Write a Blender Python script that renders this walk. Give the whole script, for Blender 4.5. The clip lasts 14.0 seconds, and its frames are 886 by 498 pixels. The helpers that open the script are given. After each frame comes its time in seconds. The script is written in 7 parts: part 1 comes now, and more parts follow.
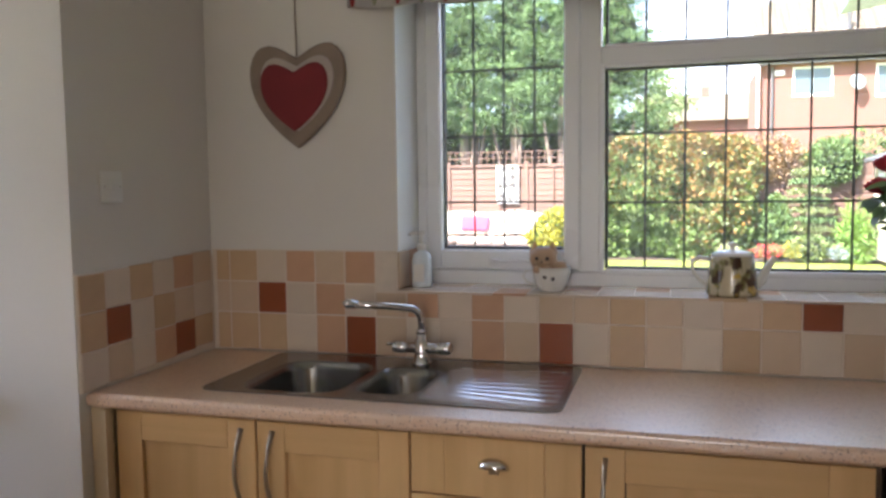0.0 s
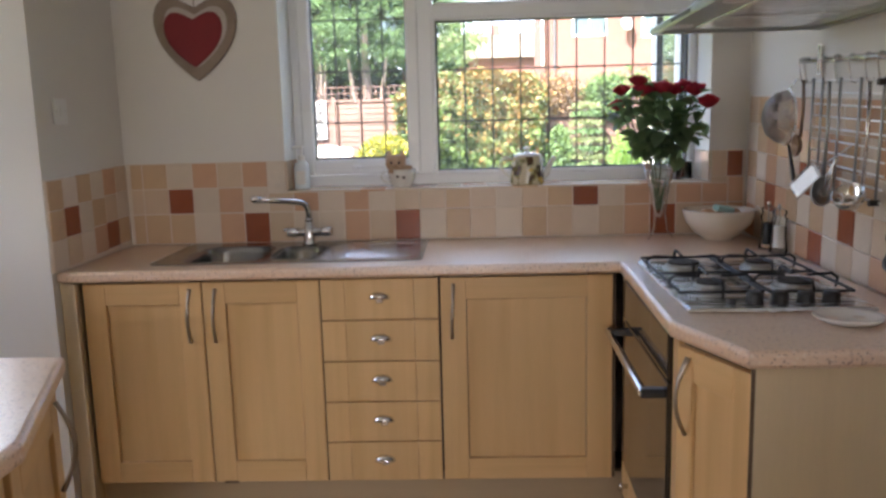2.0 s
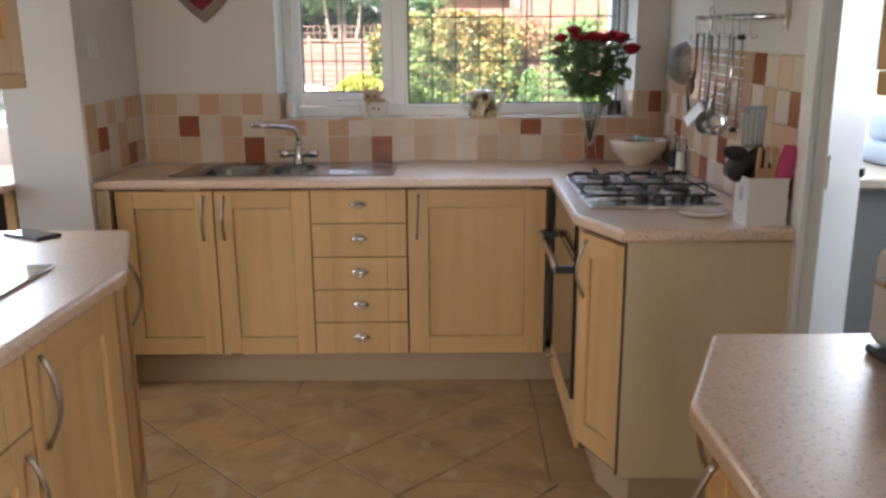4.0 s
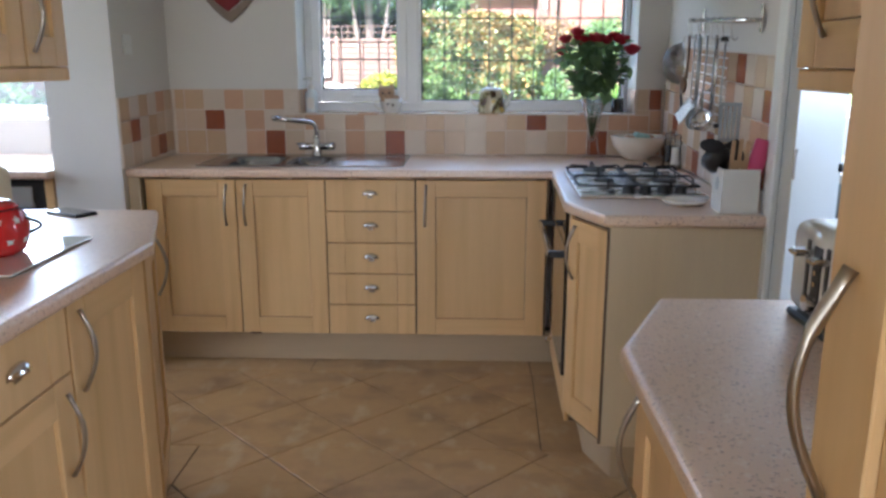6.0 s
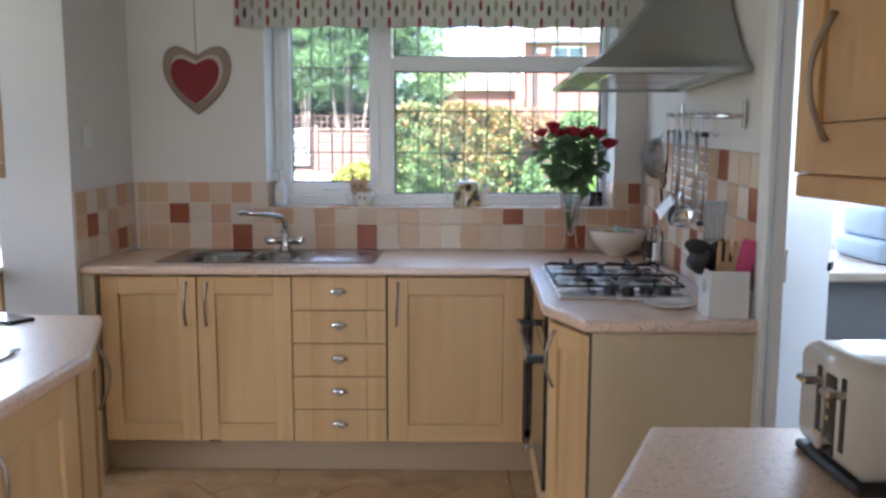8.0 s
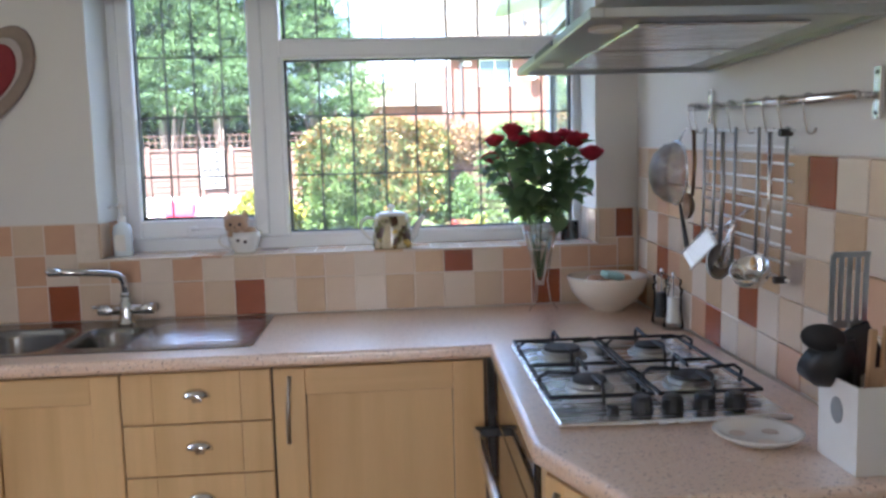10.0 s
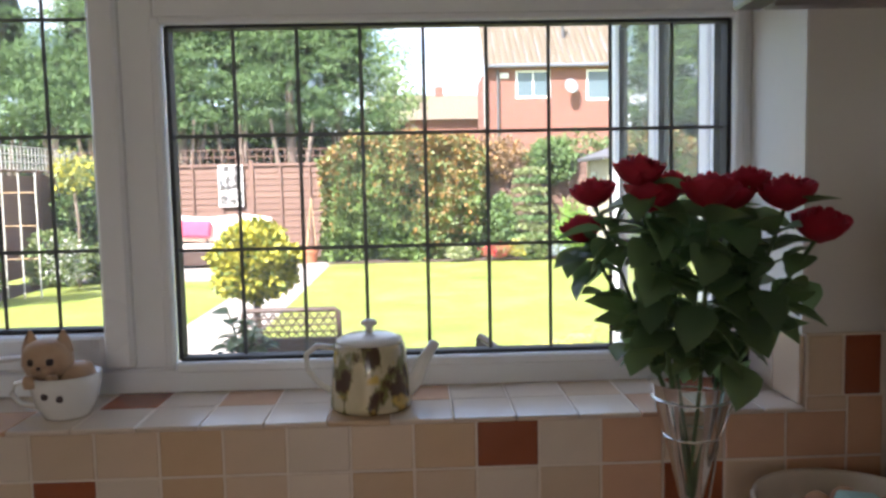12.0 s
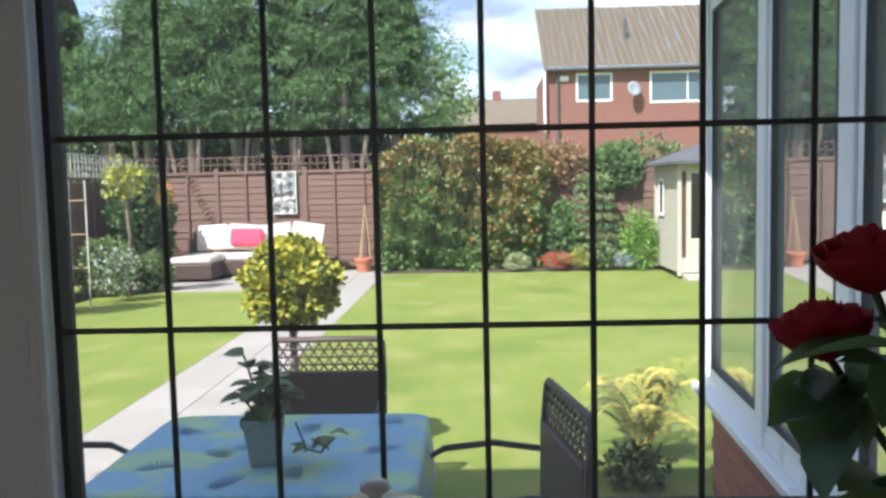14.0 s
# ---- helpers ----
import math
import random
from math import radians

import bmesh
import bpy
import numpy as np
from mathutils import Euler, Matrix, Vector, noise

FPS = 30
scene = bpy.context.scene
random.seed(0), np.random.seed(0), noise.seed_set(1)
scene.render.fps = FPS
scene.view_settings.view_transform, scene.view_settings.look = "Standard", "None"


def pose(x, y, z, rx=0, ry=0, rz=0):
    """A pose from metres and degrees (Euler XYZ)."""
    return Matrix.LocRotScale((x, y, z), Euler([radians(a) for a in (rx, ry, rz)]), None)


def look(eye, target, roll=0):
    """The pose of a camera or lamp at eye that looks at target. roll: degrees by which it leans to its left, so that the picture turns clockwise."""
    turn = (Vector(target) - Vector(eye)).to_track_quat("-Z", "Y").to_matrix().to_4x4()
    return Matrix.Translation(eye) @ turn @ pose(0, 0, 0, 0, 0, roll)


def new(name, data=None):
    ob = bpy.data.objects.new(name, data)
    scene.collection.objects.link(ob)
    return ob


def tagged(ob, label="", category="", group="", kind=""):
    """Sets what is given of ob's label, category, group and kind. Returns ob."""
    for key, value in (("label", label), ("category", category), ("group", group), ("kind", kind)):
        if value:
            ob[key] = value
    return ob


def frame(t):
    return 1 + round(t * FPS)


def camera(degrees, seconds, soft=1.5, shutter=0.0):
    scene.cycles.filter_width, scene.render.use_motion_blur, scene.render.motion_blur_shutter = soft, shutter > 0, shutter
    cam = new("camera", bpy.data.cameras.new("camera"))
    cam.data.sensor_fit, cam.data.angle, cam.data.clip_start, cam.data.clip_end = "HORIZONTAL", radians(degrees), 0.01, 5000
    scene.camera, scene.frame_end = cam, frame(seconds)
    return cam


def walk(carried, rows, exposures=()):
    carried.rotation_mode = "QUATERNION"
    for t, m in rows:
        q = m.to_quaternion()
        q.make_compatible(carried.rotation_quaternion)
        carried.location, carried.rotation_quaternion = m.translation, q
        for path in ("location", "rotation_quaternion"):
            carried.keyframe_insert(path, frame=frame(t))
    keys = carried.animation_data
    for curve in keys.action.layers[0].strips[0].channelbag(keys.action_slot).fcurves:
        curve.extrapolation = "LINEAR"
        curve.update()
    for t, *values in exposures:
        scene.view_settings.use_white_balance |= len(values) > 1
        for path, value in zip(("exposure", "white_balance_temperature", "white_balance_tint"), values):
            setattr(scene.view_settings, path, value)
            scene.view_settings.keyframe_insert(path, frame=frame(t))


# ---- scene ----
cam = camera(58.3, 14.0, soft=2.8)
PATH = [
    (0, (-0.038, 0.089, 1.429), (-0.592, 2.004, 1.275), -0.7),
    (0.5, (-0.095, -0.186, 1.38), (-0.374, 1.793, 1.301), -0.8),
    (1, (-0.061, -0.414, 1.382), (-0.242, 1.571, 1.22), -0.4),
    (1.5, (-0.04, -0.596, 1.376), (-0.239, 1.38, 1.135), -1.1),
    (2, (-0.115, -0.787, 1.374), (-0.182, 1.187, 1.058), -1.5),
    (2.5, (-0.099, -0.939, 1.373), (-0.118, 1.027, 1.008), -1.0),
    (3, (-0.041, -1.102, 1.368), (-0.196, 0.857, 0.994), -0.4),
    (3.5, (-0.038, -1.281, 1.376), (-0.204, 0.67, 0.969), -0.7),
    (4, (-0.068, -1.432, 1.369), (-0.07, 0.515, 0.913), -0.4),
    (4.2, (-0.058, -1.46, 1.342), (-0.031, 0.486, 0.881), -0.2),
    (6.3, (0.025, -1.667, 1.374), (-0.049, 0.279, 0.922), 0.0),
    (6.5, (0.025, -1.672, 1.386), (-0.022, 0.289, 0.997), 0.3),
    (7, (0.018, -1.663, 1.405), (-0.003, 0.319, 1.14), 0.2),
    (7.2, (0.022, -1.653, 1.403), (0.001, 0.332, 1.16), 0.2),
    (9.3, (0.071, -0.795, 1.367), (0.082, 1.19, 1.12), -0.7),
    (9.5, (0.065, -0.664, 1.392), (0.108, 1.32, 1.148), -0.8),
    (10, (0.09, -0.325, 1.393), (0.242, 1.659, 1.187), -1.5),
    (10.5, (0.191, 0.04, 1.432), (0.348, 2.025, 1.255), -1.2),
    (11, (0.213, 0.385, 1.422), (0.345, 2.376, 1.284), -0.8),
    (11.5, (0.217, 0.763, 1.477), (0.314, 2.753, 1.301), -1.3),
    (12, (0.21, 1.126, 1.497), (0.276, 3.117, 1.326), -1.2),
    (12.5, (0.192, 1.435, 1.488), (0.232, 3.426, 1.299), -1.1),
    (13, (0.177, 1.674, 1.519), (0.219, 3.665, 1.335), -1.2),
    (13.5, (0.21, 1.755, 1.532), (0.217, 3.75, 1.38), -1.0),
    (14, (0.219, 1.769, 1.527), (0.141, 3.771, 1.371), -1.3),
]
walk(cam, [(t, look(eye, target, roll)) for t, eye, target, roll in PATH],
     exposures=[(0.0, 2.84, 6200, 17), (1.5, 3.00, 6100, 17), (4.2, 3.02, 6350, 16), (6.3, 3.12, 5400, 12), (9.5, 3.17, 5450, 15), (10.5, 3.23, 5550, 15), (11.5, 2.68, 6200, 16), (12.5, 1.88, 6150, 18), (13.0, 1.41, 6000, 15), (14.0, 1.20, 5850, 10)])


# ---- light ----
SUN_DIR = Vector((-0.36, -0.57, 0.78)).normalized()
world = bpy.data.worlds.new("sky")
world.use_nodes = True
scene.world = world
wn, wl = world.node_tree.nodes, world.node_tree.links
wn.clear()
sky = wn.new("ShaderNodeTexSky")
sky.sky_type = "NISHITA"
sky.sun_disc = False
sky.sun_elevation = math.asin(SUN_DIR.z)
sky.sun_rotation = math.atan2(SUN_DIR.x, SUN_DIR.y)
sky.air_density, sky.dust_density = 1.0, 1.2
# fair-weather clouds
geo = wn.new("ShaderNodeTexCoord")
cmap = wn.new("ShaderNodeMapping")
cmap.inputs["Scale"].default_value = (1.6, 1.6, 4.2)
cn = wn.new("ShaderNodeTexNoise")
cn.inputs["Scale"].default_value = 2.6
cn.inputs["Detail"].default_value = 7
cr = wn.new("ShaderNodeValToRGB")
cr.color_ramp.elements[0].position, cr.color_ramp.elements[1].position = 0.43, 0.60
cm = wn.new("ShaderNodeMixRGB")
cg = wn.new("ShaderNodeTexNoise")
cg.inputs["Scale"].default_value, cg.inputs["Detail"].default_value = 5.5, 6
shade_mix = wn.new("ShaderNodeValToRGB")
shade_mix.color_ramp.elements[0].position, shade_mix.color_ramp.elements[1].position = 0.36, 0.62
shade_mix.color_ramp.elements[0].color, shade_mix.color_ramp.elements[1].color = (0.36, 0.41, 0.49, 1), (1, 1, 1, 1)
cloud_tone = wn.new("ShaderNodeMixRGB")
cloud_tone.blend_type = "MULTIPLY"
cloud_tone.inputs[0].default_value = 1.0
cloud_tone.inputs[1].default_value = (5.6, 5.75, 6.0, 1)
wl.new(cmap.outputs["Vector"], cg.inputs["Vector"])
wl.new(cg.outputs["Fac"], shade_mix.inputs["Fac"])
wl.new(shade_mix.outputs["Color"], cloud_tone.inputs[2])
wl.new(cloud_tone.outputs["Color"], cm.inputs[2])
bg = wn.new("ShaderNodeBackground")
bg.inputs["Strength"].default_value = 0.12
wo = wn.new("ShaderNodeOutputWorld")
wl.new(geo.outputs["Generated"], cmap.inputs["Vector"])
wl.new(cmap.outputs["Vector"], cn.inputs["Vector"])
wl.new(cn.outputs["Fac"], cr.inputs["Fac"])
wl.new(cr.outputs["Color"], cm.inputs[0])
wl.new(sky.outputs["Color"], cm.inputs[1])
wl.new(cm.outputs["Color"], bg.inputs["Color"])
wl.new(bg.outputs["Background"], wo.inputs["Surface"])

sun = new("sun", bpy.data.lights.new("sun", "SUN"))
sun.data.energy, sun.data.angle, sun.data.color = 4.1, radians(0.6), (1.0, 0.95, 0.87)
sun.rotation_euler = SUN_DIR.to_track_quat("Z", "Y").to_euler()


def area_lamp(name, eye, target, w, h, watts, color=(0.86, 0.93, 1.0)):
    ob = new(name, bpy.data.lights.new(name, "AREA"))
    ob.data.shape, ob.data.size, ob.data.size_y = "RECTANGLE", w, h
    ob.data.energy, ob.data.color = watts, color
    ob.matrix_world = look(eye, target)
    return ob


# daylight through openings behind and beside the walk, some of them added
area_lamp("daylight_south", (0.0, -4.55, 1.475), (0.0, 0.0, 1.3), 1.25, 1.0, 5.6, (1.0, 0.95, 0.88))
area_lamp("daylight_west", (-2.55, 2.62, 1.55), (-2.55, 0.0, 1.0), 1.1, 0.9, 4)
# lamp and its west opening are added to brighten the cooker wall
area_lamp("side_fill", (-3.59, 1.2, 1.6), (0.9, 1.25, 1.1), 1.15, 1.0, 1.7, (0.97, 0.97, 1.0))
area_lamp("daylight_north_east", (1.9, 2.53, 1.58), (1.75, 0.0, 1.0), 0.78, 0.82, 3, (0.84, 0.92, 1.0))
# fill lamp in an added east opening, lights the peninsula through the doorway
area_lamp("east_fill", (3.0, 1.6, 1.6), (1.0, 0.4, 1.0), 1.2, 1.0, 4, (0.86, 0.93, 1.0))


# ---- materials ----
def mat(name, base, rough=0.5, metal=0.0, var=0.12, scale=6.0, fine=60.0, bump=0.0, stretch=(1, 1, 1), per=0.0, spec=0.5,
        coat=0.0, local=True, sheen=0.0, trans=0.0):
    """A surface with broad stains, fine grain, relief and a change from piece to piece."""
    m = bpy.data.materials.new(name)
    m.use_nodes = True
    nt = m.node_tree
    n, l = nt.nodes, nt.links
    b = n["Principled BSDF"]
    b.inputs["Roughness"].default_value = rough
    b.inputs["Metallic"].default_value = metal
    b.inputs["Specular IOR Level"].default_value = spec
    b.inputs["Coat Weight"].default_value = coat
    b.inputs["Transmission Weight"].default_value = trans
    tc = n.new("ShaderNodeTexCoord")
    mp = n.new("ShaderNodeMapping")
    mp.inputs["Scale"].default_value = stretch
    if local:
        l.new(tc.outputs["Object"], mp.inputs["Vector"])
    else:
        gp = n.new("ShaderNodeNewGeometry")
        l.new(gp.outputs["Position"], mp.inputs["Vector"])
    n1 = n.new("ShaderNodeTexNoise")
    n1.inputs["Scale"].default_value, n1.inputs["Detail"].default_value = scale, 4
    n2 = n.new("ShaderNodeTexNoise")
    n2.inputs["Scale"].default_value, n2.inputs["Detail"].default_value = fine, 3
    l.new(mp.outputs["Vector"], n1.inputs["Vector"])
    l.new(mp.outputs["Vector"], n2.inputs["Vector"])
    info = n.new("ShaderNodeObjectInfo")
    val = n.new("ShaderNodeMath")
    val.operation = "ADD"
    a1 = n.new("ShaderNodeMath")
    a1.operation = "MULTIPLY_ADD"
    a1.inputs[1].default_value, a1.inputs[2].default_value = var * 2.2, 1 - var * 1.1
    l.new(n1.outputs["Fac"], a1.inputs[0])
    a2 = n.new("ShaderNodeMath")
    a2.operation = "MULTIPLY_ADD"
    a2.inputs[1].default_value, a2.inputs[2].default_value = var * 1.2, -var * 0.6
    l.new(n2.outputs["Fac"], a2.inputs[0])
    l.new(a1.outputs[0], val.inputs[0])
    l.new(a2.outputs[0], val.inputs[1])
    a3 = n.new("ShaderNodeMath")
    a3.operation = "MULTIPLY_ADD"
    a3.inputs[1].default_value, a3.inputs[2].default_value = per * 2, -per
    l.new(info.outputs["Random"], a3.inputs[0])
    v2 = n.new("ShaderNodeMath")
    v2.operation = "ADD"
    l.new(val.outputs[0], v2.inputs[0])
    l.new(a3.outputs[0], v2.inputs[1])
    hsv = n.new("ShaderNodeHueSaturation")
    hsv.inputs["Color"].default_value = (*base, 1)
    l.new(v2.outputs[0], hsv.inputs["Value"])
    l.new(hsv.outputs["Color"], b.inputs["Base Color"])
    rr = n.new("ShaderNodeMath")
    rr.operation = "MULTIPLY_ADD"
    rr.inputs[1].default_value, rr.inputs[2].default_value = 0.16, rough - 0.08
    l.new(n1.outputs["Fac"], rr.inputs[0])
    l.new(rr.outputs[0], b.inputs["Roughness"])
    if bump:
        bp = n.new("ShaderNodeBump")
        bp.inputs["Strength"].default_value, bp.inputs["Distance"].default_value = bump, 0.004
        l.new(n2.outputs["Fac"], bp.inputs["Height"])
        l.new(bp.outputs["Normal"], b.inputs["Normal"])
    return m


def two_tone(m, other, scale, low, high, stretch=(1, 1, 1), detail=4, local=True, vor=False):
    """Lays flecks or patches of another colour over a material from mat()."""
    n, l = m.node_tree.nodes, m.node_tree.links
    b = n["Principled BSDF"]
    old = b.inputs["Base Color"].links[0].from_socket
    tc = n.new("ShaderNodeTexCoord")
    mp = n.new("ShaderNodeMapping")
    mp.inputs["Scale"].default_value = stretch
    if local:
        l.new(tc.outputs["Object"], mp.inputs["Vector"])
    else:
        gp = n.new("ShaderNodeNewGeometry")
        l.new(gp.outputs["Position"], mp.inputs["Vector"])
    tx = n.new("ShaderNodeTexVoronoi" if vor else "ShaderNodeTexNoise")
    tx.inputs["Scale"].default_value = scale
    if not vor:
        tx.inputs["Detail"].default_value = detail
    l.new(mp.outputs["Vector"], tx.inputs["Vector"])
    rp = n.new("ShaderNodeValToRGB")
    rp.color_ramp.elements[0].position, rp.color_ramp.elements[1].position = low, high
    if vor:
        rp.color_ramp.elements[0].color, rp.color_ramp.elements[1].color = (1, 1, 1, 1), (0, 0, 0, 1)
    l.new(tx.outputs["Distance" if vor else "Fac"], rp.inputs["Fac"])
    mx = n.new("ShaderNodeMixRGB")
    mx.inputs[2].default_value = (*other, 1)
    l.new(rp.outputs["Color"], mx.inputs[0])
    l.new(old, mx.inputs[1])
    l.new(mx.outputs["Color"], b.inputs["Base Color"])
    return m


def glass_mat(name, tint=(0.96, 0.98, 0.97), gloss=0.06):
    m = bpy.data.materials.new(name)
    m.use_nodes = True
    n, l = m.node_tree.nodes, m.node_tree.links
    n.clear()
    out = n.new("ShaderNodeOutputMaterial")
    tr = n.new("ShaderNodeBsdfTransparent")
    tr.inputs["Color"].default_value = (*tint, 1)
    gl = n.new("ShaderNodeBsdfGlossy")
    gl.inputs["Roughness"].default_value = 0.02
    fr = n.new("ShaderNodeFresnel")
    fr.inputs["IOR"].default_value = 1.0 + gloss * 6
    mx = n.new("ShaderNodeMixShader")
    l.new(fr.outputs["Fac"], mx.inputs[0])
    l.new(tr.outputs[0], mx.inputs[1])
    l.new(gl.outputs[0], mx.inputs[2])
    l.new(mx.outputs[0], out.inputs["Surface"])
    return m


def blend_shader(m, kind, color, amount):
    """Mixes a share of another plain shader into a material, before its output."""
    n, l = m.node_tree.nodes, m.node_tree.links
    out = [q for q in n if q.type == "OUTPUT_MATERIAL"][0]
    first = out.inputs["Surface"].links[0].from_socket
    extra = n.new(kind)
    extra.inputs["Color"].default_value = (*color, 1)
    mix = n.new("ShaderNodeMixShader")
    mix.inputs[0].default_value = amount
    l.new(first, mix.inputs[1])
    l.new(extra.outputs[0], mix.inputs[2])
    l.new(mix.outputs[0], out.inputs["Surface"])
    return m


def hazed(m, amount):
    """A haze put into glass for glare and pale reflections; scatters to both sides."""
    blend_shader(m, "ShaderNodeBsdfTranslucent", (0.8, 0.82, 0.8), amount)
    return blend_shader(m, "ShaderNodeBsdfDiffuse", (0.8, 0.82, 0.8), amount)


WALL = mat("wall_paint", (0.74, 0.71, 0.67), 0.75, var=0.03, scale=2.0, fine=180, bump=0.12, local=False)
CEIL = mat("ceiling_paint", (0.82, 0.81, 0.79), 0.8, var=0.03, scale=2, local=False)
MAPLE = mat("maple", (0.70, 0.455, 0.21), 0.40, var=0.065, scale=3.0, fine=38, stretch=(7, 7, 0.55), per=0.04, bump=0.04)
MAPLE_H = mat("maple_across", (0.70, 0.455, 0.21), 0.40, var=0.065, scale=3.0, fine=38, stretch=(0.55, 7, 7), per=0.04, bump=0.04)
MAPLE_PALE = mat("maple_panel", (0.64, 0.515, 0.34), 0.45, var=0.06, scale=3.0, fine=30, stretch=(7, 7, 0.5))
two_tone(MAPLE, (0.60, 0.375, 0.16), 2.6, 0.44, 0.74, stretch=(6, 6, 0.35), detail=3)
two_tone(MAPLE_H, (0.60, 0.375, 0.16), 2.6, 0.44, 0.74, stretch=(0.35, 6, 6), detail=3)
PLINTH = mat("plinth_board", (0.49, 0.37, 0.23), 0.5, var=0.08, scale=3, fine=30, stretch=(0.5, 6, 6))
# puts the shade of door gaps into the carcass colour; the chip shares it
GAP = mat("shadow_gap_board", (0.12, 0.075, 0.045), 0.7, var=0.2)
WORKTOP = mat("worktop_laminate", (0.72, 0.50, 0.35), 0.33, var=0.03, scale=1.5, fine=140, bump=0.0, local=False, spec=1.0, coat=1.0)
two_tone(WORKTOP, (0.80, 0.63, 0.50), 95, 0.60, 0.68, detail=2, local=False)
two_tone(WORKTOP, (0.34, 0.17, 0.10), 150, 0.63, 0.68, stretch=(1, 1.5, 1), detail=1, local=False)
two_tone(WORKTOP, (0.20, 0.085, 0.05), 52, 0.08, 0.14, stretch=(1.2, 1.7, 1), local=False, vor=True)
WORKTOP.node_tree.nodes["Principled BSDF"].inputs["Coat Roughness"].default_value = 0.40
WORKTOP.node_tree.nodes["Principled BSDF"].inputs["Coat IOR"].default_value = 1.9
GROUT = mat("grout", (0.70, 0.60, 0.50), 0.85, var=0.1, scale=20)
TILE = {
    "W": mat("tile_ivory", (0.68, 0.565, 0.455), 0.22, var=0.06, scale=9, fine=25, per=0.05, bump=0.03),
    "C": mat("tile_cream", (0.63, 0.475, 0.34), 0.22, var=0.07, scale=9, fine=25, per=0.05, bump=0.03),
    "T": mat("tile_sand", (0.58, 0.40, 0.25), 0.22, var=0.09, scale=9, fine=25, per=0.05, bump=0.03),
    "P": mat("tile_peach", (0.60, 0.36, 0.23), 0.22, var=0.09, scale=9, fine=25, per=0.05, bump=0.03),
    "D": mat("tile_terracotta", (0.30, 0.082, 0.035), 0.2, var=0.12, scale=9, fine=25, per=0.06, bump=0.03),
}
FLOOR_TILE = mat("floor_tile", (0.43, 0.27, 0.125), 0.34, var=0.16, scale=5, fine=22, per=0.06, bump=0.05, local=False)
two_tone(FLOOR_TILE, (0.27, 0.165, 0.085), 4.0, 0.50, 0.72, stretch=(1, 1.35, 1), detail=7, local=False)
two_tone(FLOOR_TILE, (0.52, 0.39, 0.24), 6.5, 0.55, 0.75, stretch=(1.6, 1, 1), detail=6, local=False)
FLOOR_GROUT = mat("floor_grout", (0.07, 0.045, 0.03), 0.9, var=0.15)
UPVC = mat("white_upvc", (0.86, 0.87, 0.89), 0.3, var=0.03, scale=3)
WHITE = mat("white_gloss_paint", (0.79, 0.79, 0.77), 0.35, var=0.03, scale=3)
GASKET = mat("black_gasket", (0.02, 0.02, 0.022), 0.6, var=0.1)
LEAD = mat("lead_strip", (0.085, 0.088, 0.09), 0.5, metal=0.3, var=0.15, scale=30)
# veiling glare over the garden is put into this pane as haze
GLASS = hazed(glass_mat("window_glass", (0.97, 0.985, 0.98), 0.025), 0.055)
CLEAR = glass_mat("clear_glass", (0.90, 0.94, 0.92), 0.09)
ACRYLIC = glass_mat("clear_acrylic", (0.965, 0.975, 0.97), 0.05)
STEEL = mat("brushed_steel", (0.70, 0.70, 0.70), 0.26, metal=1.0, var=0.06, scale=5, fine=70, stretch=(1, 14, 1), bump=0.02)
HOOD_STEEL = mat("hood_steel", (0.42, 0.43, 0.42), 0.34, metal=1.0, var=0.06, scale=5, fine=70, stretch=(14, 14, 1), bump=0.02)
# one steel in two tones: bowls and rim shaded, drainer with sky sheen
SHADED_SINK_STEEL = mat("shaded_sink_steel", (0.25, 0.245, 0.24), 0.24, metal=1.0, var=0.06, scale=5, fine=70, stretch=(14, 1, 1), bump=0.02)
DRAINER_SHEEN_STEEL = mat("drainer_sheen_steel", (0.54, 0.55, 0.60), 0.24, metal=1.0, var=0.06, scale=5, fine=70, stretch=(14, 1, 1))
CHROME = mat("chrome", (0.68, 0.68, 0.68), 0.14, metal=1.0, var=0.05, scale=8)
NICKEL = mat("satin_nickel", (0.38, 0.335, 0.28), 0.32, metal=1.0, var=0.06, scale=10)
BLACK = mat("black_iron", (0.018, 0.018, 0.02), 0.55, var=0.2, scale=30, bump=0.1)
BLACK_GLOSS = mat("black_glass", (0.012, 0.011, 0.011), 0.08, var=0.05, coat=0.5)
BLACK_PLASTIC = mat("black_plastic", (0.02, 0.02, 0.021), 0.4, var=0.1)
CERAMIC = mat("cream_ceramic", (0.74, 0.65, 0.54), 0.2, var=0.04, scale=8, coat=0.3)
CHINA = mat("white_china", (0.80, 0.78, 0.74), 0.16, var=0.03, scale=8, coat=0.4)
RED_FELT = mat("red_felt", (0.22, 0.03, 0.035), 0.9, var=0.14, scale=12, fine=220, bump=0.2)
HESSIAN = mat("grey_hessian", (0.29, 0.225, 0.18), 0.95, var=0.2, scale=20, fine=240, bump=0.5)
LINEN = mat("pale_linen", (0.50, 0.43, 0.39), 0.9, var=0.1, scale=20, fine=200, bump=0.3)
FUR = mat("tan_glazed_clay", (0.50, 0.33, 0.21), 0.35, var=0.16, scale=30)
INK = mat("dark_ink", (0.05, 0.03, 0.03), 0.5, var=0.1)
ROSE = mat("rose_petal", (0.42, 0.018, 0.04), 0.6, var=0.25, scale=18, fine=60)
ROSE.node_tree.nodes["Principled BSDF"].inputs["Subsurface Weight"].default_value = 0.35
ROSE.node_tree.nodes["Principled BSDF"].inputs["Subsurface Scale"].default_value = 0.01
